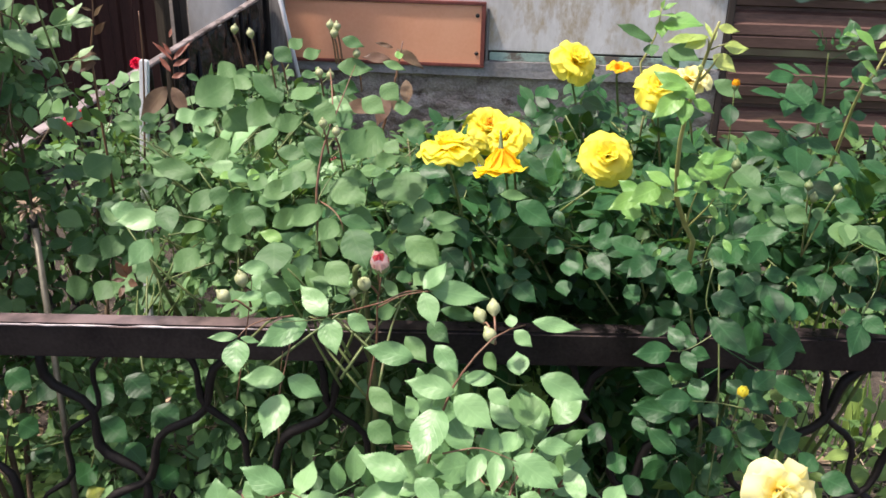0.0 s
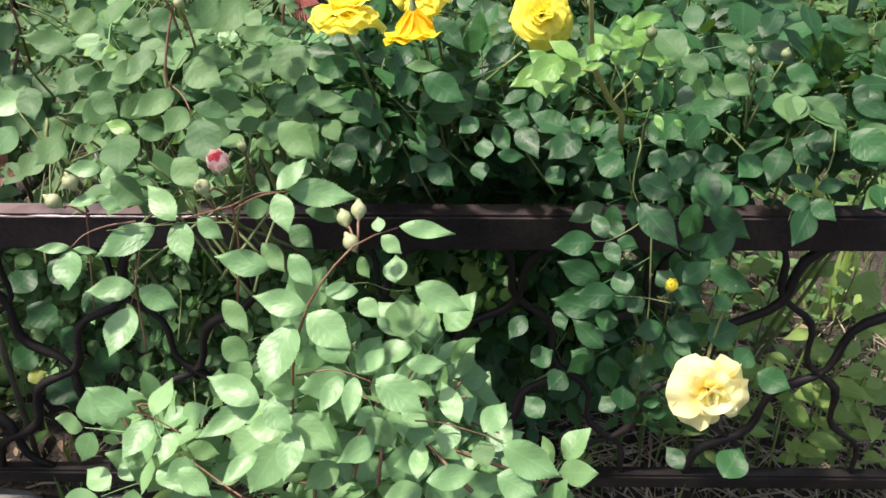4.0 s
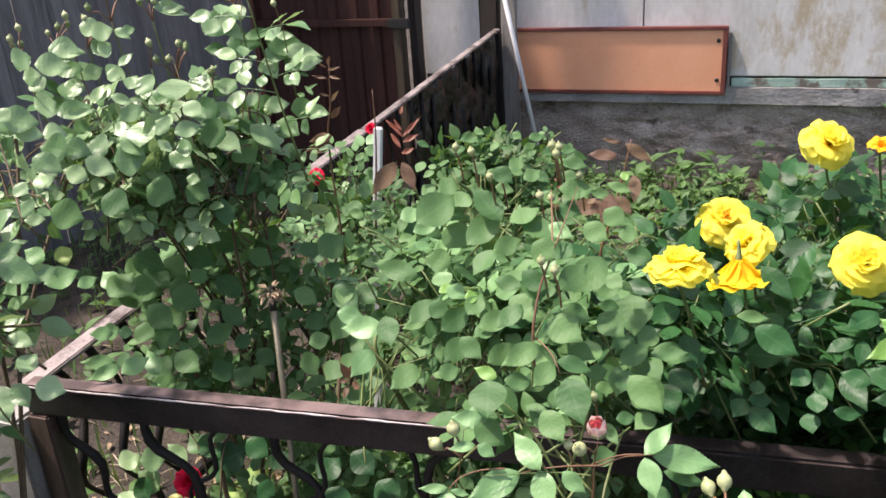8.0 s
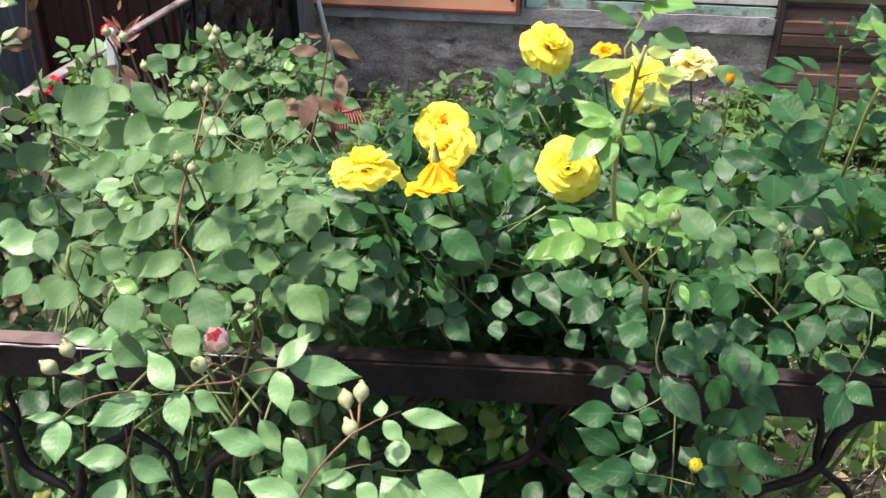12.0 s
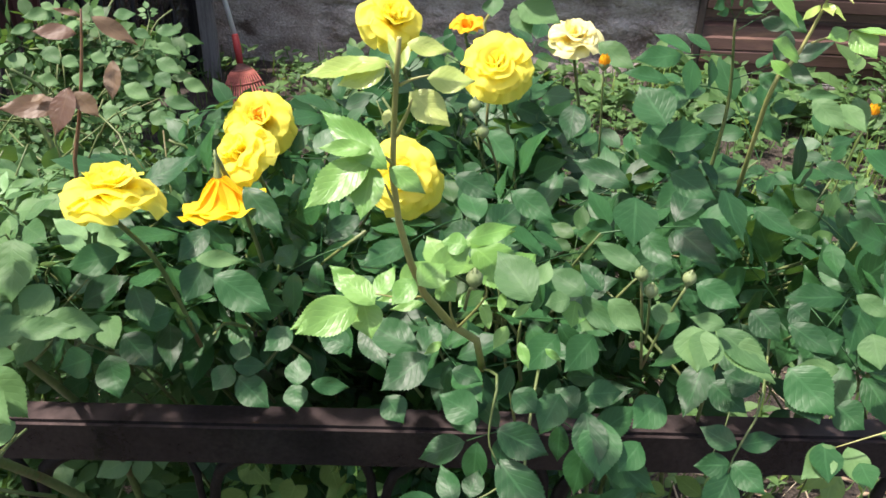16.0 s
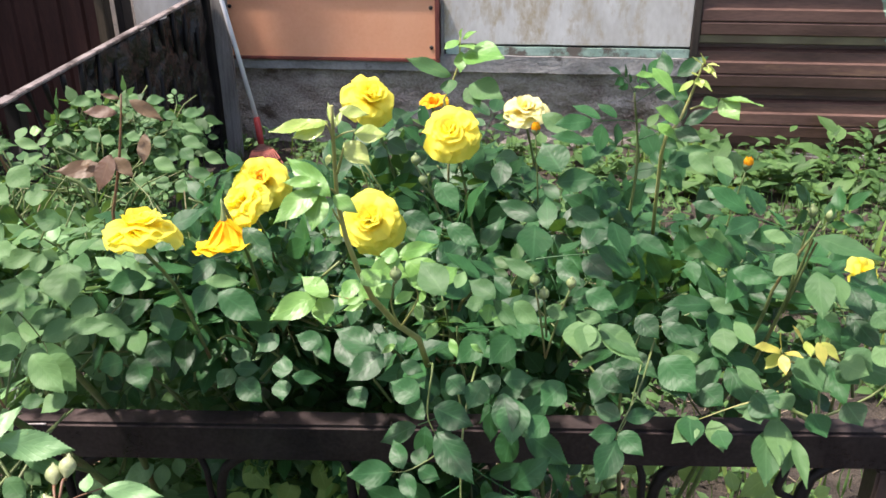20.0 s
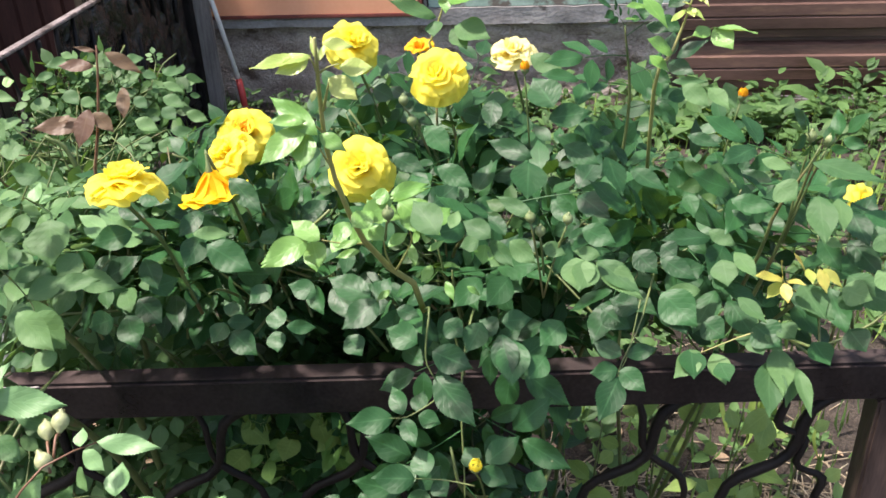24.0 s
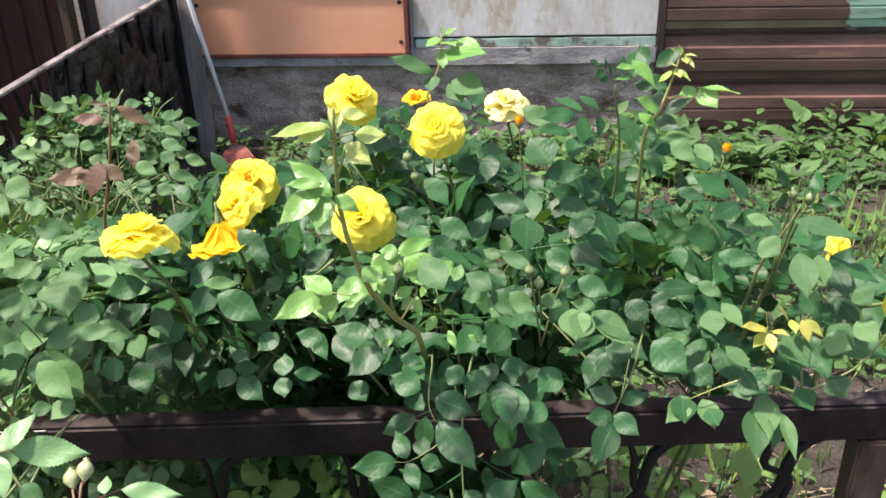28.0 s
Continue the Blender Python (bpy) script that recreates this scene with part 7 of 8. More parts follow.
spray([
    (-1.291, 1.420, 1.261, 0.050, 0.030, -0.016, 1.39),
    (-1.281, 1.367, 1.239, 0.048, 0.040, -0.008, 1.15),
    (-1.225, 1.464, 1.242, 0.017, 0.034, 0.016, 1.65),
    (-1.215, 1.255, 1.266, 0.019, 0.027, 0.005, 2.00),
    (-1.222, 1.277, 1.232, 0.022, 0.024, 0.000, 2.00),
    (-1.286, 1.464, 1.198, 0.025, 0.041, 0.014, 1.38),
    (-1.264, 1.462, 1.170, -0.041, -0.020, 0.015, 1.60),
    (-1.204, 1.420, 1.159, 0.006, 0.043, 0.029, 0.95),
    (-1.238, 1.349, 1.148, 0.042, 0.054, 0.009, 0.94),
    (-1.222, 1.289, 1.127, 0.031, 0.030, -0.002, 1.66),
    (-1.169, 1.469, 1.214, -0.013, -0.030, -0.016, 1.83),
    (-1.085, 1.443, 1.177, -0.033, -0.001, 0.021, 1.86),
    (-1.040, 1.449, 1.198, 0.020, -0.026, -0.036, 1.91),
], "grey", 4200, left, (0.35, -0.75, 0.55))
spray([
    (-1.018, 1.481, 1.167, 0.007, 0.035, 0.025, 1.68),
    (-1.057, 1.609, 1.140, 0.027, 0.037, 0.016, 1.05),
    (-0.973, 1.391, 1.143, 0.020, 0.027, 0.010, 2.00),
    (-1.008, 1.373, 1.121, -0.026, -0.002, 0.016, 2.00),
    (-1.115, 1.396, 1.117, -0.021, -0.024, -0.005, 2.00),
    (-1.074, 1.389, 1.131, 0.009, -0.039, -0.037, 1.70),
    (-1.116, 1.335, 1.069, 0.045, 0.036, -0.004, 1.62),
    (-1.165, 1.281, 1.099, -0.041, -0.020, 0.015, 2.00),
    (-1.143, 1.355, 1.078, -0.038, -0.011, 0.018, 2.00),
    (-1.021, 1.356, 1.088, 0.007, 0.019, 0.011, 2.00),
    (-1.116, 1.263, 1.059, -0.040, -0.013, 0.018, 1.33),
    (-0.982, 1.396, 1.083, -0.024, -0.019, -0.001, 1.99),
    (-1.093, 1.499, 1.324, 0.050, 0.031, -0.008, 0.65),
], "grey", 4213, left, (0.35, -0.75, 0.55))
spray([
    (-1.250, 1.470, 1.296, 0.036, 0.017, -0.014, 1.45),
    (-1.154, 1.472, 1.283, 0.019, 0.018, 0.002, 1.24),
    (-1.049, 1.045, 1.120, 0.021, 0.003, -0.013, 1.62),
    (-0.990, 1.015, 1.093, -0.020, -0.002, 0.013, 2.00),
    (-1.087, 1.132, 1.084, -0.015, 0.017, 0.023, 1.30),
    (-1.040, 1.437, 1.007, 0.025, 0.008, -0.009, 1.36),
    (-1.214, 1.200, 1.181, 0.048, 0.036, -0.013, 1.24),
    (-1.252, 1.315, 1.172, 0.025, 0.031, 0.004, 2.00),
], "grey", 4226, left, (0.35, -0.75, 0.55))
spray([
    (0.382, 1.159, 0.832, 0.009, -0.051, -0.032, 1.08),
    (0.601, 1.159, 0.817, 0.002, -0.031, -0.019, 1.65),
    (0.633, 1.148, 0.806, 0.009, -0.020, -0.011, 2.00),
    (0.569, 1.201, 0.868, 0.037, -0.038, -0.022, 1.48),
    (0.626, 1.199, 0.895, 0.021, -0.017, -0.008, 2.00),
    (0.671, 1.168, 0.846, 0.025, -0.026, -0.012, 1.91),
    (0.582, 1.213, 0.886, 0.040, 0.006, 0.009, 1.31),
    (0.541, 1.181, 0.856, -0.033, 0.014, 0.006, 1.65),
    (0.619, 1.197, 0.832, 0.024, -0.020, -0.010, 1.87),
    (0.454, 1.178, 0.838, -0.027, -0.025, -0.017, 1.64),
    (0.434, 1.145, 0.811, -0.020, -0.025, -0.015, 1.52),
    (0.358, 1.173, 0.838, -0.018, -0.032, -0.020, 1.43),
    (0.737, 1.161, 0.829, 0.014, -0.026, -0.013, 1.94),
], "dark", 4240, yellow, (0, -0.75, 0.65))
spray([
    (0.765, 1.142, 0.859, 0.013, -0.025, -0.012, 1.97),
], "dark", 4253, yellow, (0, -0.75, 0.65))
spray([
    (0.466, 1.164, 0.933, 0.003, -0.033, -0.024, 1.61),
    (0.490, 1.180, 0.921, 0.048, -0.034, -0.021, 0.76),
    (0.714, 1.165, 0.903, 0.019, -0.038, -0.021, 1.31),
    (0.752, 1.149, 0.907, 0.027, -0.017, -0.004, 2.00),
    (0.385, 1.181, 0.936, -0.015, -0.021, -0.015, 1.77),
    (0.391, 1.172, 0.949, 0.030, -0.022, -0.017, 1.15),
    (0.784, 1.147, 0.931, 0.017, -0.026, -0.012, 1.46),
    (0.709, 1.124, 0.984, 0.013, 0.014, 0.013, 2.00),
    (0.780, 1.156, 0.968, 0.013, -0.019, -0.010, 1.91),
], "mid", 4260, yellow, (0, -0.75, 0.65))
spray([
    (-0.700, 1.466, 0.677, 0.040, -0.041, -0.045, 1.19),
    (-0.669, 1.460, 0.627, -0.017, -0.054, -0.033, 1.31),
    (-0.708, 1.480, 0.701, 0.045, -0.016, -0.029, 1.55),
    (-0.667, 1.476, 0.656, -0.032, 0.020, 0.026, 1.65),
], "mid", 4280, mid, (0, -0.75, 0.65))
spray([
    (-1.306, 1.473, 0.685, 0.019, 0.051, 0.020, 1.87),
    (-1.287, 1.510, 0.725, 0.061, 0.012, -0.027, 1.75),
    (-1.261, 1.542, 0.741, 0.046, -0.011, -0.033, 1.88),
    (-1.246, 1.568, 0.759, 0.057, -0.005, -0.035, 1.62),
    (-1.318, 1.517, 0.747, 0.035, 0.035, 0.002, 1.98),
    (-1.265, 1.484, 0.670, 0.035, 0.034, 0.001, 1.97),
    (-1.338, 1.480, 0.734, 0.045, 0.003, -0.025, 1.69),
    (-1.209, 1.528, 0.724, 0.052, 0.005, -0.025, 1.68),
    (-1.180, 1.530, 0.656, -0.032, -0.043, -0.010, 1.97),
    (-1.270, 1.462, 0.638, 0.046, 0.002, -0.024, 1.87),
], "mid", 4140, left, (0.35, -0.75, 0.55))
spray([
    (-1.325, 1.488, 0.718, -0.042, 0.013, 0.032, 1.37),
    (-1.246, 1.610, 0.756, -0.043, 0.001, 0.024, 1.52),
    (-1.162, 1.546, 0.721, 0.014, 0.040, 0.018, 1.56),
    (-1.328, 1.420, 0.639, 0.031, 0.026, -0.003, 1.69),
], "pale", 4155, left, (0.35, -0.75, 0.55))
for row in (
    [(-1.206, 1.13, 1.286), (-1.152, 1.13, 1.172), (-1.0, 1.0, 1.08)], [(-1.145, 0.967, 1.230), (-1.095, 0.938, 1.188), (-1.0, 0.86, 1.12), (-0.998, 0.849, 1.011), (-1.02, 0.85, 0.86)],
    [(-1.211, 0.854, 1.054), (-1.249, 0.859, 1.001), (-1.244, 0.873, 0.945), (-1.140, 0.847, 0.86)], [(-0.983, 1.632, 1.315), (-1.0, 1.62, 1.178), (-0.98, 1.56, 1.049), (-1.02, 1.60, 0.90)],
    [(-1.059, 1.485, 1.232), (-1.020, 1.45, 1.158), (-1.04, 1.48, 0.98)], [(-1.280, 1.468, 1.286), (-1.262, 1.465, 1.177), (-1.18, 1.42, 1.03)],
):
    stem(row[::-1], 0.0018, CANE_BROWN, left)
for row in (
    [(-0.133, 0.868, 0.914), (-0.174, 0.889, 0.890), (-0.206, 0.889, 0.880), (-0.227, 0.877, 0.878)], [(-0.133, 0.868, 0.914), (-0.110, 0.874, 0.925), (-0.090, 0.883, 0.924)],
    [(-0.240, 0.87, 0.888), (-0.267, 0.862, 0.886), (-0.286, 0.848, 0.883), (-0.296, 0.835, 0.875)], [(-0.247, 0.880, 0.850), (-0.254, 0.861, 0.809), (-0.256, 0.837, 0.789)],
    [(-0.187, 0.765, 0.695), (-0.214, 0.769, 0.709), (-0.232, 0.767, 0.720)], [(-0.101, 0.697, 0.686), (-0.121, 0.707, 0.688), (-0.161, 0.732, 0.688), (-0.187, 0.745, 0.689)],
    [(-0.054, 0.765, 0.787), (-0.035, 0.768, 0.791), (-0.011, 0.767, 0.796), (0.026, 0.762, 0.786)], [(0.061, 0.768, 0.735), (0.085, 0.777, 0.726), (0.111, 0.775, 0.721), (0.149, 0.769, 0.715)],
):
    stem(row, 0.0011)
stem([(0.281, 1.220, 0.825), (0.298, 1.15, 0.87), (0.294, 1.136, 0.834), (0.294, 1.130, 0.808), (0.304, 1.124, 0.789)], 0.0017, CANE_GREEN, yellow)
stem([(0.310, 1.12, 0.77), (0.297, 1.117, 0.758), (0.269, 1.111, 0.742), (0.248, 1.112, 0.739)], 0.0012, CANE_GREEN, yellow)
stem([(0.575, 1.29, 0.86), (0.545, 1.18, 0.84), (0.529, 1.157, 0.814), (0.519, 1.145, 0.794), (0.513, 1.130, 0.768)], 0.0014, CANE_GREEN, yellow)
stem([(0.352, 1.068, 0.678), (0.318, 1.071, 0.682), (0.281, 1.072, 0.682)], 0.0011, CANE_GREEN, yellow)
stem([(0.70, 1.17, 0.85), (0.668, 1.161, 0.839), (0.650, 1.163, 0.829), (0.613, 1.160, 0.811)], 0.0014, STEM_YOUNG, yellow)

# light green weeds in the open soil behind the rail
herb = thing("garden_weed", "light green broad-leaved weed in the sunny soil behind the rail", "weed", "weeds by the fence", at=(0.62, 1.60, -0.06))
herb_b = thing("garden_weed", "light green broad-leaved weed beside the fence post", "weed", "weeds by the fence", at=(0.84, 1.60, -0.06))
spray([
    (0.614, 1.625, 0.352, -0.019, 0.027, 0.011, 2.00),
    (0.607, 1.615, 0.372, 0.053, 0.013, 0.009, 1.44),
    (0.641, 1.596, 0.302, -0.040, 0.033, 0.012, 1.44),
    (0.646, 1.596, 0.309, 0.029, 0.031, 0.016, 1.48),
    (0.669, 1.627, 0.263, 0.022, -0.048, -0.019, 1.40),
    (0.631, 1.594, 0.289, -0.013, -0.041, -0.019, 1.43),
    (0.733, 1.559, 0.402, -0.021, 0.027, 0.010, 2.00),
    (0.720, 1.566, 0.402, 0.037, 0.021, 0.014, 1.73),
    (0.621, 1.576, 0.263, -0.044, -0.031, -0.016, 1.38),
    (0.604, 1.562, 0.247, -0.041, 0.011, 0.002, 1.58),
    (0.674, 1.607, 0.294, 0.043, 0.009, 0.008, 1.54),
    (0.584, 1.600, 0.296, -0.036, 0.016, 0.005, 1.45),
    (0.573, 1.594, 0.287, -0.027, -0.021, -0.011, 1.62),
], "herb", 3820, herb, (0, -0.75, 0.65))
spray([
    (0.681, 1.579, 0.410, 0.036, -0.027, -0.009, 1.59),
    (0.547, 1.552, 0.225, -0.042, 0.021, 0.007, 1.44),
], "herb", 3833, herb, (0, -0.75, 0.65))
spray([
    (0.863, 1.636, 0.366, -0.061, -0.041, -0.029, 1.16),
    (0.862, 1.643, 0.347, -0.026, -0.065, -0.034, 1.31),
    (0.822, 1.611, 0.284, 0.050, -0.003, 0.005, 1.66),
    (0.832, 1.594, 0.258, 0.031, -0.023, -0.005, 2.00),
    (0.815, 1.590, 0.219, 0.032, -0.023, -0.005, 2.00),
    (0.788, 1.585, 0.358, -0.004, 0.042, 0.019, 1.44),
    (0.920, 1.641, 0.371, 0.026, -0.019, -0.004, 1.59),
    (0.911, 1.634, 0.349, 0.007, -0.042, -0.018, 1.00),
    (0.791, 1.608, 0.186, -0.029, 0.023, 0.006, 2.00),
    (0.831, 1.637, 0.337, 0.037, -0.019, -0.003, 1.87),
    (0.938, 1.614, 0.340, 0.032, 0.012, 0.011, 1.55),
    (0.773, 1.628, 0.281, -0.027, -0.009, -0.007, 2.00),
    (0.951, 1.554, 0.273, 0.033, 0.017, 0.013, 1.55),
], "herb", 3850, herb_b, (0, -0.75, 0.65))
for root, feet in ((herb, ((1, 0.55, 0.36), (2, 0.66, 0.40), (3, 0.60, 0.28))), (herb_b, ((4, 0.80, 0.40), (5, 0.86, 0.30), (6, 0.92, 0.36)))):
    for seed, x, z in feet:
        stem([(x + 0.01, 1.60, -0.06), (x - 0.01, 1.60, z * 0.5), (x, 1.59, z)], 0.0030, CANE_GREEN, root)

# ---- yellow flowers ----
for i, (at, face, radius, mat, rings, opened, label) in enumerate((
    ((-0.088, 1.240, 1.003), (0.03, 0.10, 1.0), 0.048, YELLOW, 7, 0.98, "open yellow rose"),
    ((-0.040, 1.557, 0.948), (0.12, -0.72, 0.70), 0.047, YELLOW, 7, 1.0, "open yellow rose with an orange heart"),
    ((-0.011, 1.378, 0.981), (-0.45, -0.45, 0.75), 0.040, YELLOW, 6, 1.0, "open yellow rose"),
    ((-0.012, 1.325, 0.945), (0.08, -0.18, -1.0), 0.058, DEEP_YELLOW, 3, 0.43, "drooping yellow rose"),
    ((0.168, 1.425, 0.940), (0.05, -0.80, 0.55), 0.048, YELLOW, 7, 1.0, "open yellow rose"),
    ((0.125, 1.686, 1.057), (0.40, -0.50, 0.70), 0.045, YELLOW, 7, 1.0, "open yellow rose"),
    ((0.268, 1.578, 1.032), (-0.05, -0.70, 0.65), 0.045, YELLOW, 7, 1.0, "open yellow rose"),
    ((0.377, 1.852, 0.999), (0.0, -0.35, 0.9), 0.042, CREAM, 5, 0.95, "fading cream rose"),
    ((0.215, 1.787, 1.019), (0.1, -0.3, 0.9), 0.028, AMBER, 3, 0.55, "half-open amber rose"),
    ((0.858, 1.389, 0.906), (0.4, -0.6, 0.5), 0.027, YELLOW, 3, 1.1, "open yellow rose losing its petals"),
    ((0.885, 1.26, 0.893), (0.6, -0.5, 0.3), 0.024, YELLOW, 5, 0.85, "open yellow rose"),
    ((0.414, 1.010, 0.576), (0.1, -0.85, 0.4), 0.057, IVORY, 5, 1.12, "fading cream rose"),
)):
    PLACED.append((*at, radius))
    if "orange heart" in label:
        flower(yellow, Vector(at) + Vector(face).normalized() * 0.010, face, 0.015, AMBER, 2, 0.9, seed=59, name="flower_heart", label="orange heart of petals")
    flower(yellow, at, face, radius, mat, rings, opened, seed=60 + i, label=label, ragged=0.42 if mat is IVORY else 0.22)
    a = Vector(at) - Vector(face).normalized() * radius * 0.85
    base = Vector((at[0] + 0.04, at[1] + 0.06, at[2] - 0.24)) if at[2] > 0.7 else Vector((at[0] + 0.03, at[1] + 0.11, at[2] + 0.10))
    if at[0] > 0.87:
        base = Vector((0.80, 1.42, 0.74))
    tube("stalk", [local(yellow, p) for p in curve_points([base, a.lerp(base, 0.4) + Vector((0, 0.02, 0)), a], 8)], 0.0026, CANE_GREEN, yellow, 6)
bud(yellow, (0.352, 1.086, 0.690), (0.1, -0.3, 0.9), 0.016, YELLOW, (0.36, 1.13, 0.60))
bud(yellow, (0.712, 1.525, 1.005), (0.1, -0.1, 1), 0.0145, AMBER, (0.69, 1.54, 0.85))
bud(yellow, (0.402, 1.585, 1.031), (0, -0.1, 1), 0.0145, AMBER, (0.41, 1.60, 0.9))
bud(yellow, (0.414, 1.160, 0.984), (-0.1, -0.1, 1), 0.0125, None, (0.43, 1.18, 0.87))
bud(yellow, (0.455, 1.165, 0.980), (0.1, -0.1, 1), 0.0125, None, (0.43, 1.18, 0.87))
bud(yellow, (0.725, 1.246, 1.046), (-0.05, -0.1, 1), 0.0135, None, (0.72, 1.27, 0.9))
bud(yellow, (0.747, 1.250, 1.040), (0.15, -0.1, 1), 0.0135, None, (0.72, 1.27, 0.9))


# long shoots of the yellow rose
stem([(0.281, 1.220, 0.825), (0.277, 1.190, 0.879), (0.258, 1.165, 0.910), (0.236, 1.140, 0.954), (0.227, 1.120, 0.992), (0.220, 1.100, 1.034), (0.217, 1.080, 1.079), (0.218, 1.060, 1.122), (0.224, 1.040, 1.171), (0.227, 1.030, 1.197), (0.230, 1.020, 1.218)], 0.0042, STEM_YOUNG, yellow)
stem([(0.223, 1.050, 1.144), (0.232, 1.035, 1.165), (0.236, 1.030, 1.177)], 0.0018, STEM_YOUNG, yellow)
stem([(0.225, 1.035, 1.183), (0.223, 1.030, 1.195), (0.220, 1.030, 1.199)], 0.0013, STEM_YOUNG, yellow)
stem([(0.228, 1.035, 1.184), (0.237, 1.030, 1.190), (0.247, 1.030, 1.193)], 0.0013, STEM_YOUNG, yellow)
stem([(0.218, 1.060, 1.119), (0.215, 1.050, 1.128), (0.208, 1.045, 1.131)], 0.0014, STEM_YOUNG, yellow)
stem([(0.218, 1.085, 1.071), (0.215, 1.070, 1.089), (0.213, 1.060, 1.103)], 0.0016, STEM_YOUNG, yellow)
stem([(0.234, 1.138, 0.961), (0.213, 1.120, 0.970), (0.191, 1.110, 0.979)], 0.0014, STEM_YOUNG, yellow)
stem([(0.258, 1.165, 0.910), (0.254, 1.140, 0.947), (0.256, 1.120, 0.982)], 0.0016, STEM_YOUNG, yellow)
stem([(0.258, 1.165, 0.910), (0.283, 1.140, 0.962), (0.282, 1.130, 0.987)], 0.0014, STEM_YOUNG, yellow)
spray([
    (0.689, 1.150, 0.916, -0.035, -0.020, 0.018, 0.90),
    (0.689, 1.150, 0.913, -0.020, -0.020, -0.008, 1.20),
    (0.688, 1.150, 0.920, -0.007, -0.010, 0.025, 1.50),
    (0.688, 1.140, 0.918, 0.001, -0.020, -0.014, 1.10),
    (0.692, 1.150, 0.915, 0.015, -0.020, 0.007, 1.00),
    (0.717, 1.160, 0.925, 0.001, -0.020, -0.008, 1.20),
    (0.729, 1.160, 0.925, 0.006, -0.020, -0.018, 1.10),
    (0.732, 1.160, 0.925, 0.023, -0.010, -0.017, 0.90),
    (0.714, 1.160, 0.922, -0.012, 0.000, 0.023, 0.60),
], "lime", 760, yellow)
stem([(0.56, 1.30, 0.80), (0.544, 1.26, 0.742), (0.532, 1.24, 0.725), (0.527, 1.23, 0.714)], 0.0011, CANE_GREEN, yellow)
stem([(0.78, 1.30, 0.80), (0.74, 1.21, 0.86), (0.70, 1.16, 0.90), (0.689, 1.15, 0.916)], 0.002, STEM_YOUNG, yellow)
stem([(0.68, 1.30, 0.80), (0.689, 1.25, 0.897), (0.695, 1.23, 0.962), (0.718, 1.22, 1.018), (0.728, 1.22, 1.045)], 0.0028, CANE_GREEN, yellow)
stem([(0.73, 1.25, 0.78), (0.754, 1.20, 0.796), (0.79, 1.20, 0.813), (0.827, 1.20, 0.845), (0.86, 1.21, 0.90)], 0.0024, CANE_GREEN, yellow)
for i, (p, st) in enumerate((((0.279, 1.037, 1.045), (0.272, 1.05, 1.01)), ((0.268, 1.30, 1.048), (0.285, 1.33, 0.99)), ((0.259, 1.30, 1.074), (0.285, 1.33, 0.99)), ((0.425, 1.165, 0.965), (0.43, 1.18, 0.9)))):
    bud(yellow, p, (0, -0.1, 1), 0.013, None, st, i)
stem([(0.33, 1.75, 0.82), (0.248, 1.7, 1.017), (0.258, 1.7, 1.071), (0.27, 1.7, 1.109), (0.272, 1.7, 1.151)], 0.003, STEM_YOUNG, yellow)
spray([
    (0.270, 1.700, 1.144, -0.023, -0.020, -0.007, 1.20),
    (0.275, 1.700, 1.146, 0.023, -0.010, 0.017, 0.80),
    (0.277, 1.700, 1.123, 0.066, -0.040, 0.012, 1.30),
    (0.275, 1.700, 1.126, 0.000, -0.030, -0.025, 1.20),
    (0.272, 1.700, 1.148, 0.002, -0.010, 0.018, 0.90),
    (0.273, 1.700, 1.137, 0.025, -0.030, 0.003, 1.20),
], "young", 840, yellow)
spray([
    (0.259, 1.680, 1.090, -0.071, -0.020, 0.035, 0.70),
    (0.257, 1.680, 1.085, 0.000, -0.030, -0.018, 1.60),
    (0.289, 1.680, 1.077, 0.057, -0.030, -0.010, 1.30),
    (0.284, 1.680, 1.072, 0.026, -0.030, -0.025, 1.30),
], "mid", 850, yellow)
stem([(0.6, 1.62, 0.8), (0.585, 1.5, 1.038), (0.603, 1.5, 1.072), (0.619, 1.5, 1.122), (0.628, 1.5, 1.158)], 0.0032, STEM_YOUNG, yellow)
stem([(0.617, 1.5, 1.093), (0.637, 1.5, 1.101), (0.656, 1.5, 1.109)], 0.0015, STEM_YOUNG, yellow)
spray([
    (0.618, 1.500, 1.134, -0.022, -0.020, -0.012, 0.80),
    (0.622, 1.500, 1.138, 0.019, -0.020, -0.014, 0.80),
    (0.625, 1.500, 1.140, -0.014, -0.010, 0.007, 1.00),
    (0.629, 1.500, 1.154, -0.018, -0.010, 0.015, 0.70),
    (0.630, 1.500, 1.156, -0.007, -0.010, 0.019, 0.70),
    (0.633, 1.500, 1.156, 0.012, -0.020, -0.014, 0.60),
    (0.633, 1.500, 1.157, 0.013, -0.020, 0.003, 0.70),
    (0.632, 1.500, 1.153, 0.002, -0.020, -0.004, 1.20),
    (0.622, 1.500, 1.137, 0.005, -0.020, -0.008, 1.30),
], "tip", 800, yellow)
spray([
    (0.656, 1.500, 1.109, 0.052, -0.030, 0.004, 0.50),
    (0.658, 1.500, 1.109, 0.021, -0.030, -0.020, 1.30),
    (0.654, 1.500, 1.107, -0.026, -0.020, -0.001, 1.20),
    (0.560, 1.500, 1.151, 0.034, -0.030, -0.029, 0.70),
    (0.565, 1.500, 1.139, -0.028, -0.020, 0.007, 0.80),
    (0.563, 1.500, 1.121, -0.028, -0.020, 0.008, 0.80),
    (0.602, 1.480, 1.080, -0.035, -0.020, 0.027, 1.10),
    (0.572, 1.480, 1.078, 0.026, -0.020, -0.015, 1.00),
], "young", 820, yellow)
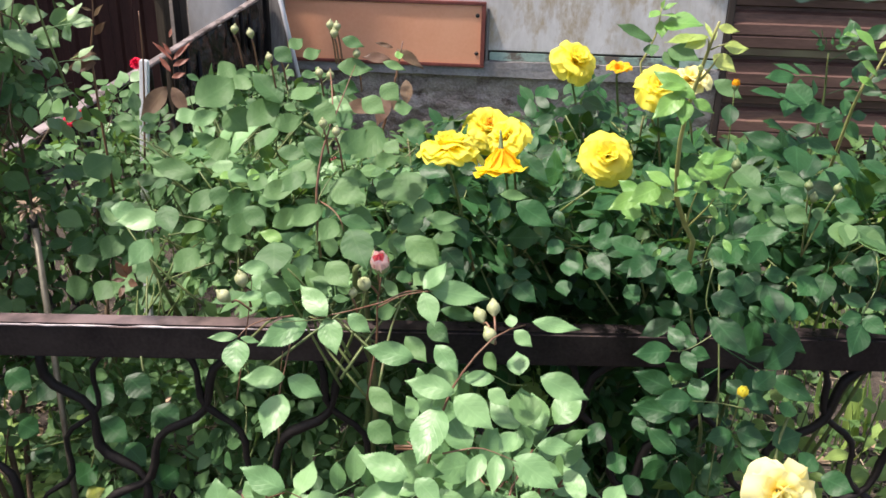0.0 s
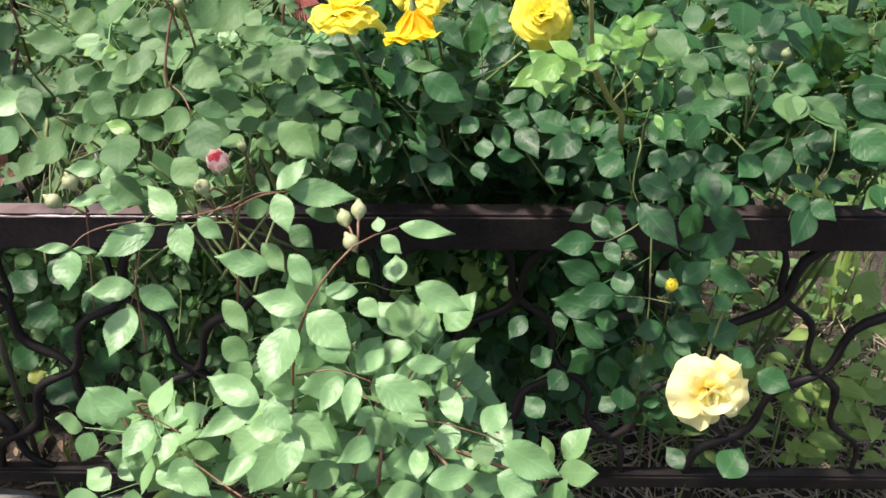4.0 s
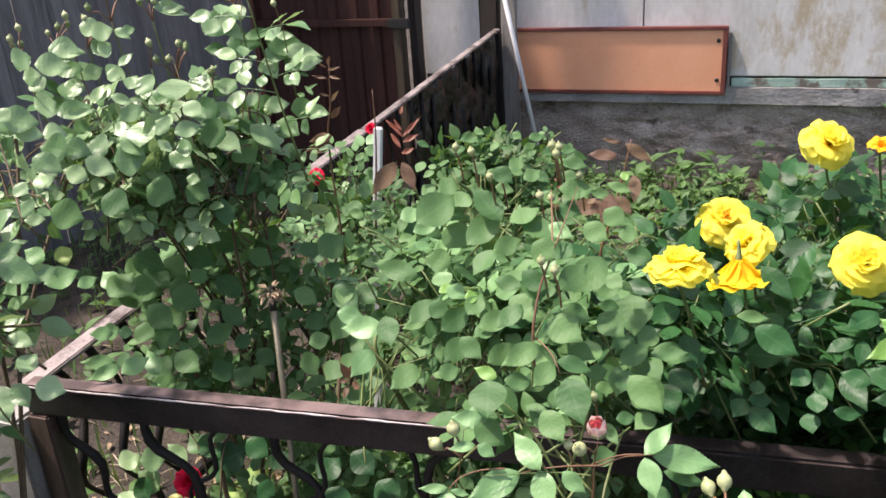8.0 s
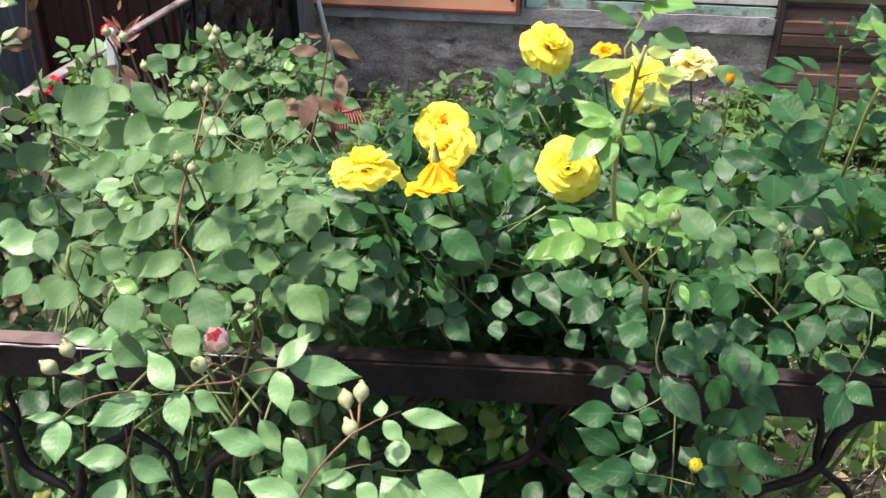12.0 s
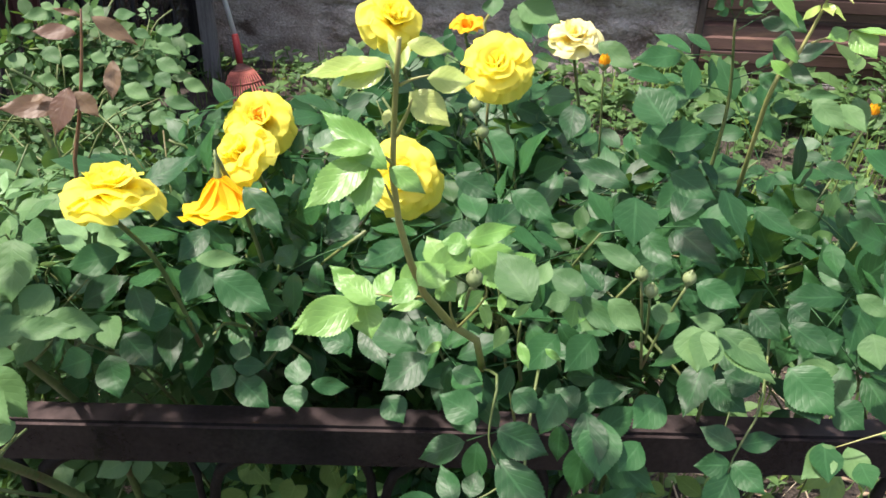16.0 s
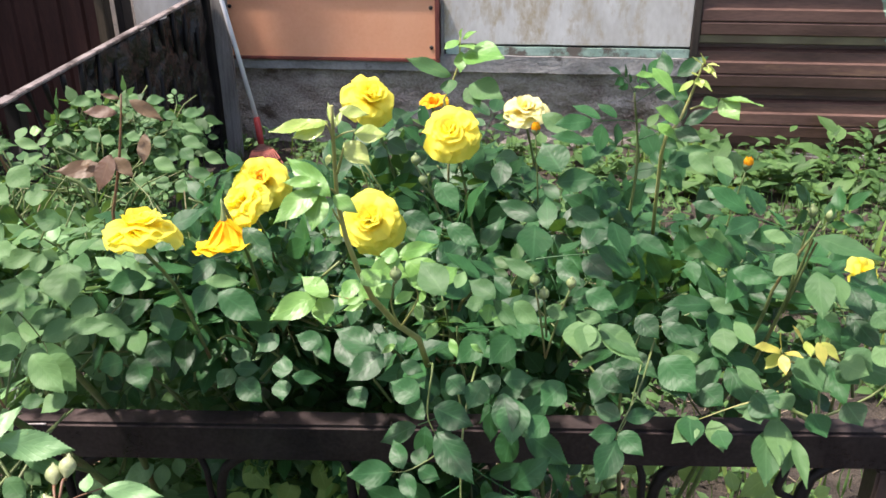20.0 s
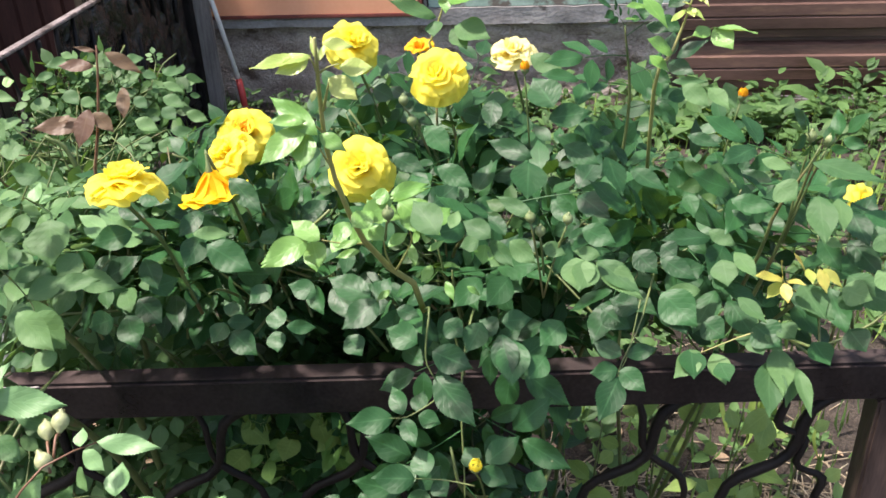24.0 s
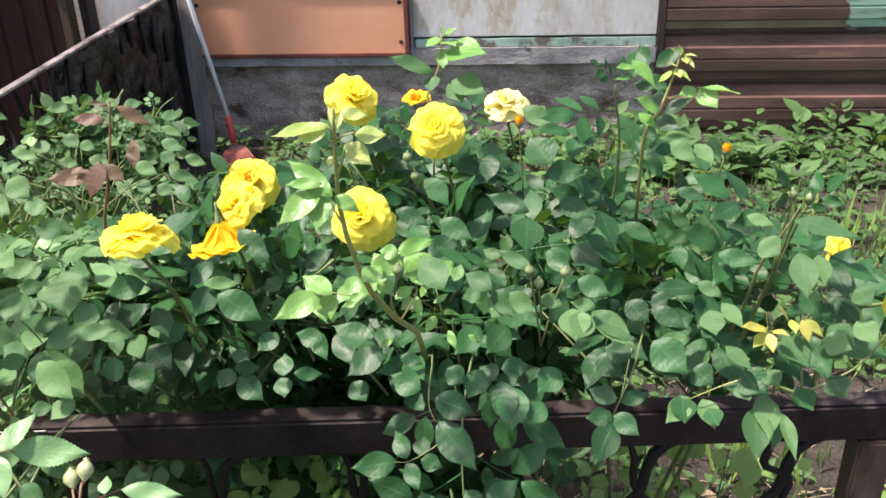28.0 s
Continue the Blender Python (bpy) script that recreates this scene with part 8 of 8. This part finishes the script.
shoot(yellow, [(0.55, 1.60, 0.82), (0.56, 1.58, 0.98), (0.545, 1.56, 1.10)], 6, "dark", CANE_GREEN, seed=6, start=0.3, scale=0.8)
shoot(yellow, [(0.70, 1.35, 0.72), (0.72, 1.29, 0.88), (0.735, 1.25, 1.02)], 7, "dark", CANE_GREEN, seed=9, start=0.25)
shoot(yellow, [(0.36, 1.36, 0.78), (0.34, 1.26, 0.80), (0.33, 1.17, 0.74), (0.335, 1.12, 0.62), (0.33, 1.09, 0.50)], 9, "dark", CANE_GREEN, 0.002, seed=10, start=0.1, normal=(0, -0.85, 0.4))

shoot(yellow, [(0.05, 1.52, 0.25), (0.06, 1.46, 0.40), (0.09, 1.40, 0.50)], 6, "young", CANE_GREEN, 0.0025, seed=17, start=0.3)
shoot(yellow, [(-0.08, 1.55, 0.25), (-0.06, 1.48, 0.38), (-0.04, 1.42, 0.47)], 5, "young", CANE_GREEN, 0.0025, seed=18, start=0.3)

# buds of the arching rose
bud(arch, (-0.135, 0.862, 0.962), (-0.1, -0.45, 0.9), 0.0215, PINK, None, 1)
for i, (p, st) in enumerate((((-0.008, 0.884, 0.906), (-0.004, 0.855, 0.888)), ((-0.023, 0.883, 0.896), (-0.006, 0.852, 0.886)), ((-0.010, 0.850, 0.889), (-0.003, 0.845, 0.882)), ((-0.152, 0.850, 0.944), (-0.142, 0.885, 0.915)), ((-0.298, 0.868, 0.932), (-0.290, 0.872, 0.895)), ((-0.318, 0.862, 0.912), (-0.290, 0.872, 0.89)))):
    bud(arch, p, (Vector(p) - Vector(st)).normalized() + Vector((0, 0, 0.3)), 0.0165, None, st, i, BUD_PALE, CANE_RED)
for p in ((-0.252, 1.173, 1.175), (-0.243, 1.173, 1.173), (-0.246, 1.169, 1.165), (-0.369, 1.190, 1.157), (-0.393, 1.195, 1.161), (-0.340, 1.176, 1.127), (-0.323, 1.171, 1.135), (-0.262, 1.142, 1.116), (-0.248, 1.146, 1.112), (-0.215, 1.165, 1.139), (-0.231, 1.018, 1.079), (-0.213, 1.010, 1.072), (-0.165, 1.002, 0.912), (-0.177, 0.911, 0.902)):
    bud(mid, p, (rng.uniform(-0.2, 0.2), -0.1, 1), 0.0115, None, (p[0] + 0.004, p[1] + 0.015, p[2] - 0.055), rng.random(), BUD_PALE, CANE_RED)
stem([(-0.250, 1.06, 0.88), (-0.239, 0.999, 0.979), (-0.236, 1.022, 1.035), (-0.225, 1.047, 1.083), (-0.250, 1.155, 1.12)], 0.0022, CANE_RED, mid)
stem([(-0.225, 1.050, 1.075), (-0.22, 1.10, 1.10), (-0.216, 1.16, 1.125)], 0.0012, CANE_RED, mid)
stem([(-0.232, 0.965, 0.937), (-0.238, 0.999, 0.979), (-0.225, 1.026, 1.007), (-0.214, 1.042, 1.016)], 0.0011, CANE_GREEN, mid)
stem([(-0.167, 1.075, 0.961), (-0.160, 1.087, 0.932), (-0.149, 1.087, 0.909), (-0.137, 1.073, 0.903)], 0.0011, CANE_GREEN, mid)
stem([(-0.238, 1.007, 0.982), (-0.216, 0.983, 0.981), (-0.201, 0.961, 0.976), (-0.196, 0.959, 0.961)], 0.0011, CANE_RED, mid)
stem([(-0.235, 1.47, 0.72), (-0.237, 1.43, 0.887), (-0.209, 1.43, 1.003), (-0.194, 1.43, 1.07), (-0.186, 1.43, 1.114)], 0.0032, CANE_RED, mid)
stem([(-0.88, 1.75, 0.70), (-0.89, 1.75, 0.985), (-0.875, 1.75, 1.08), (-0.867, 1.75, 1.172)], 0.003, CANE_RED, left)
stem([(-0.88, 1.92, 0.70), (-0.85, 1.91, 0.95), (-0.842, 1.90, 1.08)], 0.003, CANE_RED, left)
spray([
    (-0.766, 1.877, 0.977, -0.046, 0.010, 0.041, 0.35),
    (-0.766, 1.877, 0.977, 0.035, 0.036, 0.041, 0.35),
    (-0.765, 1.874, 0.965, 0.033, 0.020, 0.016, 0.62),
    (-0.772, 1.888, 1.026, 0.002, 0.012, 0.020, 0.69),
    (-0.769, 1.868, 0.953, -0.029, 0.012, 0.034, 0.50),
    (-0.767, 1.865, 0.941, 0.028, 0.015, 0.009, 0.80),
    (-0.768, 1.880, 0.989, -0.022, 0.008, 0.027, 0.49),
], "red", 3770, left, (0.35, -0.75, 0.55))
spray([
    (-0.777, 1.856, 0.922, -0.045, -0.055, -0.063, 0.88),
    (-0.765, 1.860, 0.922, 0.038, -0.025, -0.061, 0.85),
], "bronze", 3780, left, (0.35, -0.75, 0.55))
spray([
    (-0.872, 1.675, 1.118, -0.024, 0.010, 0.019, 0.50),
    (-0.889, 1.697, 1.153, -0.024, -0.003, 0.008, 0.51),
    (-0.882, 1.669, 1.130, 0.017, 0.018, 0.010, 0.49),
    (-0.890, 1.686, 1.167, 0.019, 0.014, 0.005, 0.54),
    (-0.890, 1.673, 1.117, -0.018, -0.003, 0.005, 0.87),
], "small", 3900, left, (0.35, -0.75, 0.55))
spray([
    (-0.877, 1.750, 1.050, 0.030, -0.010, 0.028, 0.70),
    (-0.873, 1.750, 1.087, 0.026, -0.010, 0.027, 0.60),
    (-0.875, 1.750, 1.099, -0.018, -0.010, 0.008, 0.60),
    (-0.874, 1.750, 1.136, -0.034, -0.010, 0.010, 0.40),
    (-0.870, 1.750, 1.142, 0.031, -0.010, -0.004, 0.40),
    (-0.872, 1.750, 1.154, 0.033, -0.010, 0.011, 0.40),
    (-0.874, 1.750, 1.160, -0.014, -0.010, 0.012, 0.40),
    (-0.871, 1.750, 1.166, 0.012, -0.010, 0.020, 0.60),
    (-0.879, 1.750, 1.011, -0.050, -0.020, -0.009, 0.90),
    (-0.881, 1.750, 0.992, -0.059, -0.020, -0.013, 0.90),
], "bronze", 870, left, (0.3, -0.8, 0.4))
shoot(left, [(-0.88, 1.66, 0.85), (-0.89, 1.58, 1.10), (-0.885, 1.50, 1.33)], 9, "grey", CANE_GREEN, 0.0030, seed=16, start=0.2, scale=1.1)

r = random.Random(77)
for cx, cy, cz, n in (
    (-1.18, 0.97, 1.271, 6), (-1.19, 1.07, 1.281, 2), (-1.25, 1.19, 1.324, 6), (-1.25, 1.31, 1.301, 5), (-1.30, 1.45, 1.298, 4), (-1.25, 1.48, 1.298, 3), (-1.18, 1.48, 1.351, 4), (-1.10, 1.47, 1.264, 1),
    (-1.10, 1.50, 1.346, 3), (-1.06, 1.49, 1.241, 6), (-1.04, 1.57, 1.196, 2), (-0.92, 1.67, 1.300, 1), (-0.98, 1.61, 1.349, 6), (-0.98, 0.83, 1.183, 5), (-0.98, 0.84, 0.995, 4), (-1.08, 0.80, 0.863, 4),
):
    for k in range(n):
        p = (cx + r.uniform(-0.026, 0.026), cy + r.uniform(-0.03, 0.03), cz + r.uniform(-0.022, 0.022))
        bud(left, p, (r.uniform(-0.4, 0.4), r.uniform(-0.3, 0.1), 1), r.uniform(0.011, 0.0145), None, (cx, cy, cz - 0.05), r.random(), BUD_PALE if k % 3 == 0 else None, CANE_RED)
    tube("shoot", [local(left, p) for p in curve_points([(cx - 0.03, cy + 0.08, cz - 0.26), (cx - 0.01, cy + 0.03, cz - 0.15), (cx, cy, cz - 0.05)], 8)], 0.0015, CANE_GREEN, left, 6)

# reddish new growth beside the rail
spray([
    (-0.586, 1.170, 0.776, -0.010, -0.010, 0.033, 0.90),
    (-0.586, 1.170, 0.781, 0.015, -0.010, 0.032, 0.80),
    (-0.589, 1.170, 0.772, -0.018, -0.010, 0.004, 0.80),
    (-0.584, 1.170, 0.771, 0.023, -0.020, 0.003, 0.90),
    (-0.592, 1.170, 0.764, -0.001, -0.020, -0.014, 0.80),
], "bronze", 880, mid, (0.2, -0.8, 0.5))
# dried flower head on the stake
head = Heap()
for k in range(54):
    a, u = r.uniform(0, 6.283), r.uniform(-0.9, 1.2)
    head.add(*leaflet(4, 1, r.uniform(0.3, 0.7), 0.3, r.uniform(0.2, 1.4), rng=r), frame_of(local(mid, (-0.878 + 0.012 * math.cos(a), 1.418 + 0.012 * math.sin(a), 0.784 + 0.008 * u)), (math.cos(a), math.sin(a), u), (0.3 * math.cos(a), 0.3 * math.sin(a), 1), r.uniform(0.009, 0.019)))
head.build("dried_head", DRY_LEAF, mid, "shrivelled brown flower head")

# red roses
redbush = bush("rose_bush", "red rose bush with sparse leaves behind the fence", [(-1.1, 1.95, -0.06), (-1.0, 1.4, -0.06)], [((-1.06, 1.40, 0.36), (0.14, 0.08, 0.14), 5), ((-1.12, 2.25, 0.60), (0.2, 0.15, 0.2), 24), ((-1.10, 1.72, 0.76), (0.15, 0.12, 0.12), 12), ((-1.08, 1.60, 0.48), (0.18, 0.12, 0.18), 14), ((-0.92, 1.74, 0.64), (0.18, 0.14, 0.18), 10), ((-1.27, 1.72, 0.72), (0.10, 0.07, 0.10), 9), ((-1.20, 1.50, 0.58), (0.10, 0.08, 0.09), 9)], "mid", "pale", CANE_BROWN, seed=51, limit=120)
for i, (at, rad) in enumerate((((-1.022, 1.235, 0.435), 0.030), ((-1.279, 2.351, 0.705), 0.028), ((-1.023, 2.25, 0.893), 0.018))):
    flower(redbush, at, (0.1, -0.8, 0.5), rad, RED, 4, 0.85, seed=90 + i, label="crimson rose")
    tube("stalk", [local(redbush, p) for p in curve_points([(at[0] + 0.03, at[1] + 0.05, at[2] - 0.3), (at[0] + 0.01, at[1] + 0.03, at[2] - 0.15), (at[0], at[1] + 0.02, at[2] - 0.02)], 8)], 0.0025, CANE_GREEN, redbush, 6)

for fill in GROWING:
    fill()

# ---- weeds and litter ----
r = random.Random(5)
broad, grass, litter = Heap(), Heap(), Heap()
BLADES = [leaflet(5, 1, r.uniform(0.32, 0.6), 0.25, r.uniform(0.2, 0.8), rng=r) for _ in range(8)]


def weed(x, y, n, size, tall=0.0):
    z = ground_height(x, y)
    for i in range(n):
        a = r.uniform(0, 6.283)
        h = tall * r.random()
        up = r.uniform(0.25, 1.1)
        broad.add(*r.choice(BLADES), frame_of((x + 0.3 * size * math.cos(a) * r.random(), y + 0.3 * size * math.sin(a) * r.random(), z + h + 0.01), (math.cos(a), math.sin(a), up), (0.2 * math.cos(a), 0.2 * math.sin(a) - 0.3, 1), size * r.uniform(0.6, 1.2)))


for i in range(4600):
    x, y = r.uniform(-3.4, 3.6), 1.40 + 3.3 * r.random()
    if x < -1.35 and r.random() < 0.8:
        continue
    if -1.32 < x < -0.84 and 3.5 < y < 4.5:
        continue
    if (x > 0.1 and y < 2.0 and r.random() < 0.85) or (-1.3 < x < -0.25 and y < 2.2 and r.random() < 0.75) or (x > 0.9 and y >= 2.0 and r.random() < 0.35):
        continue
    patch = noise.noise(Vector((x * 1.3, y * 1.3, 6)))
    bare = 0.9 < x < 1.9 and 1.4 < y < 2.7
    if patch < (0.0 if bare else -0.5):
        continue
    weed(x, y, r.randint(4, 7), r.uniform(0.03, 0.075), r.uniform(0, 0.12))
for i in range(60):
    x, y = r.uniform(-1.3, -1.0), r.uniform(1.35, 2.2)
    weed(x, y, r.randint(4, 7), r.uniform(0.05, 0.09), r.uniform(0.0, 0.1))
for i in range(150):
    x = r.uniform(-0.84, 4.5)
    weed(x, r.uniform(4.2, 4.75), r.randint(8, 14), r.uniform(0.04, 0.10), r.uniform(0.05, 0.26))
for i in range(70):
    weed(r.uniform(0.9, 4.2), r.uniform(4.1, 4.7), r.randint(5, 9), r.uniform(0.09, 0.17), r.uniform(0.03, 0.2))
for i in range(25):
    x, y = r.uniform(-0.2, 1.2), r.uniform(1.42, 2.0)
    weed(x, y, r.randint(4, 7), r.uniform(0.035, 0.065), r.uniform(0.02, 0.12))
bright = Heap()
for x, y, z, n, size in ((0.62, 1.46, 0.30, 4, 0.11), (0.74, 1.47, 0.26, 5, 0.13), (0.78, 1.50, 0.36, 4, 0.12), (0.63, 1.52, 0.22, 4, 0.10), (0.86, 1.50, 0.24, 5, 0.11), (0.70, 1.48, 0.34, 3, 0.10), (0.95, 1.46, 0.25, 4, 0.10), (0.46, 1.47, 0.24, 4, 0.09), (0.52, 1.50, 0.32, 5, 0.10), (0.38, 1.48, 0.28, 4, 0.10), (0.82, 1.47, 0.31, 4, 0.10), (1.02, 1.50, 0.28, 5, 0.10)):
    foot = ground_height(x, y)
    v, f = tube_data(curve_points([(x, y, foot), (x + r.uniform(-0.02, 0.02), y, z * 0.5), (x, y - 0.02, z)], 6), 0.0025, 5)
    bright.add(v, f, None)
    for k in range(n + 2):
        a = 2.4 * k + r.uniform(-0.4, 0.4)
        h = foot + (z - foot) * (0.45 + 0.55 * k / (n + 1))
        bright.add(*leaflet(10, 2, r.uniform(0.42, 0.6), 0.3, r.uniform(0.3, 0.9), 0.03, rng=r), frame_of((x, y - 0.02, h), (math.cos(a), 0.8 * math.sin(a) - 0.2, r.uniform(0.1, 0.5)), (0.2 * math.cos(a), -0.5, 1), size * r.uniform(0.4, 0.72)))
for lo, hi, near, far, n in ((0.30, 0.98, 1.42, 1.75, 12), (0.3, 1.6, 1.40, 2.2, 22), (-1.28, -0.98, 1.38, 1.8, 20)):
    for i in range(n):
        x, y, size = r.uniform(lo, hi), r.uniform(near, far), r.uniform(0.03, 0.07)
        z = ground_height(x, y)
        for k in range(r.randint(3, 6)):
            a = r.uniform(0, 6.283)
            bright.add(*r.choice(BLADES), frame_of((x, y, z + r.uniform(0.02, 0.16)), (math.cos(a), math.sin(a), r.uniform(0, 0.6)), (0.2 * math.cos(a), 0.2 * math.sin(a) - 0.3, 1), size * r.uniform(0.6, 1.1)))
tagged(bright.build("weeds", LEAF_HERB), "light green broad-leaved weeds under the fence", "weeds", kind="stuff")
for i in range(6500):
    x, y = r.uniform(-3.4, 3.6), 1.1 + 3.7 * r.random()
    a = r.uniform(0, 6.283)
    grass.add(*leaflet(3, 1, 0.07, 0.3, r.uniform(0.3, 1.2), rng=r), frame_of((x, y, ground_height(x, y)), (0.6 * math.cos(a), 0.6 * math.sin(a), 1), (math.cos(a), math.sin(a), 0.3), r.uniform(0.04, 0.13)))
for i in range(800):
    x, y = r.uniform(-2.3, 2.2), r.uniform(1.1, 2.6)
    a, L = r.uniform(0, 6.283), r.uniform(0.02, 0.14)
    d = Vector((math.cos(a), math.sin(a), r.uniform(-0.1, 0.15))) * L
    p = Vector((x, y, ground_height(x, y) + 0.006))
    v, f = tube_data([p, p + d / 2 + Vector((0, 0, 0.004)), p + d], 0.0014, 4)
    litter.add(v, f, None)
for i in range(1700):
    x, y = r.uniform(0.2, 1.6), r.uniform(1.1, 1.9)
    a, L = r.uniform(0, 6.283), r.uniform(0.03, 0.18)
    d = Vector((math.cos(a), math.sin(a), r.uniform(-0.05, 0.2))) * L
    p = Vector((x, y, ground_height(x, y) + 0.008))
    litter.add(*tube_data([p, p + d / 2 + Vector((0, 0, 0.006)), p + d], r.uniform(0.0009, 0.0024), 4), None)
for i in range(160):
    x, y = r.uniform(-1.9, -0.7), r.uniform(1.1, 2.1)
    a, L = r.uniform(0, 6.283), r.uniform(0.02, 0.10)
    d = Vector((math.cos(a), math.sin(a), r.uniform(-0.05, 0.2))) * L
    p = Vector((x, y, ground_height(x, y) + 0.008))
    litter.add(*tube_data([p, p + d / 2 + Vector((0, 0, 0.006)), p + d], r.uniform(0.001, 0.003), 4), None)
dry = Heap()
for i in range(130):
    x, y = r.uniform(-1.9, -0.8), r.uniform(1.1, 2.1)
    a = r.uniform(0, 6.283)
    dry.add(*r.choice(BLADES), frame_of((x, y, ground_height(x, y) + 0.012), (math.cos(a), math.sin(a), r.uniform(-0.2, 0.3)), (r.gauss(0, 0.4), r.gauss(0, 0.4), 1), r.uniform(0.02, 0.05)))
for i in range(420):
    x, y = r.uniform(-1.6, 1.6), r.uniform(1.05, 2.1)
    a = r.uniform(0, 6.283)
    dry.add(*r.choice(BLADES), frame_of((x, y, ground_height(x, y) + 0.012), (math.cos(a), math.sin(a), r.uniform(-0.2, 0.3)), (r.gauss(0, 0.4), r.gauss(0, 0.4), 1), r.uniform(0.02, 0.05)))
tagged(dry.build("dry_leaves", DRY_LEAF), "curled brown fallen leaves on the soil", "plant litter", kind="stuff")
tagged(broad.build("weeds", LEAF_WEED), "low broad-leaved green weeds covering the soil", "weeds", kind="stuff")
tufts = Heap()
for i in range(36):
    cx, cy = r.uniform(0.8, 3.6), r.uniform(1.9, 4.5)
    for k in range(r.randint(8, 20)):
        x, y, a = cx + r.gauss(0, 0.05), cy + r.gauss(0, 0.05), r.uniform(0, 6.283)
        tufts.add(*leaflet(4, 1, r.uniform(0.05, 0.10), 0.3, r.uniform(0.4, 1.5), rng=r), frame_of((x, y, ground_height(x, y)), (0.6 * math.cos(a), 0.6 * math.sin(a), 1), (math.cos(a), math.sin(a), 0.3), r.uniform(0.08, 0.22)))
tagged(tufts.build("grass", LEAF_HERB), "tufts of long light green grass", "grass", kind="stuff")
tagged(grass.build("grass", LEAF_WEED), "sparse green grass blades among the weeds", "grass", kind="stuff")
tagged(litter.build("dry_stalks", STRAW), "dry straw-coloured stalks lying on the soil", "plant litter", kind="stuff")
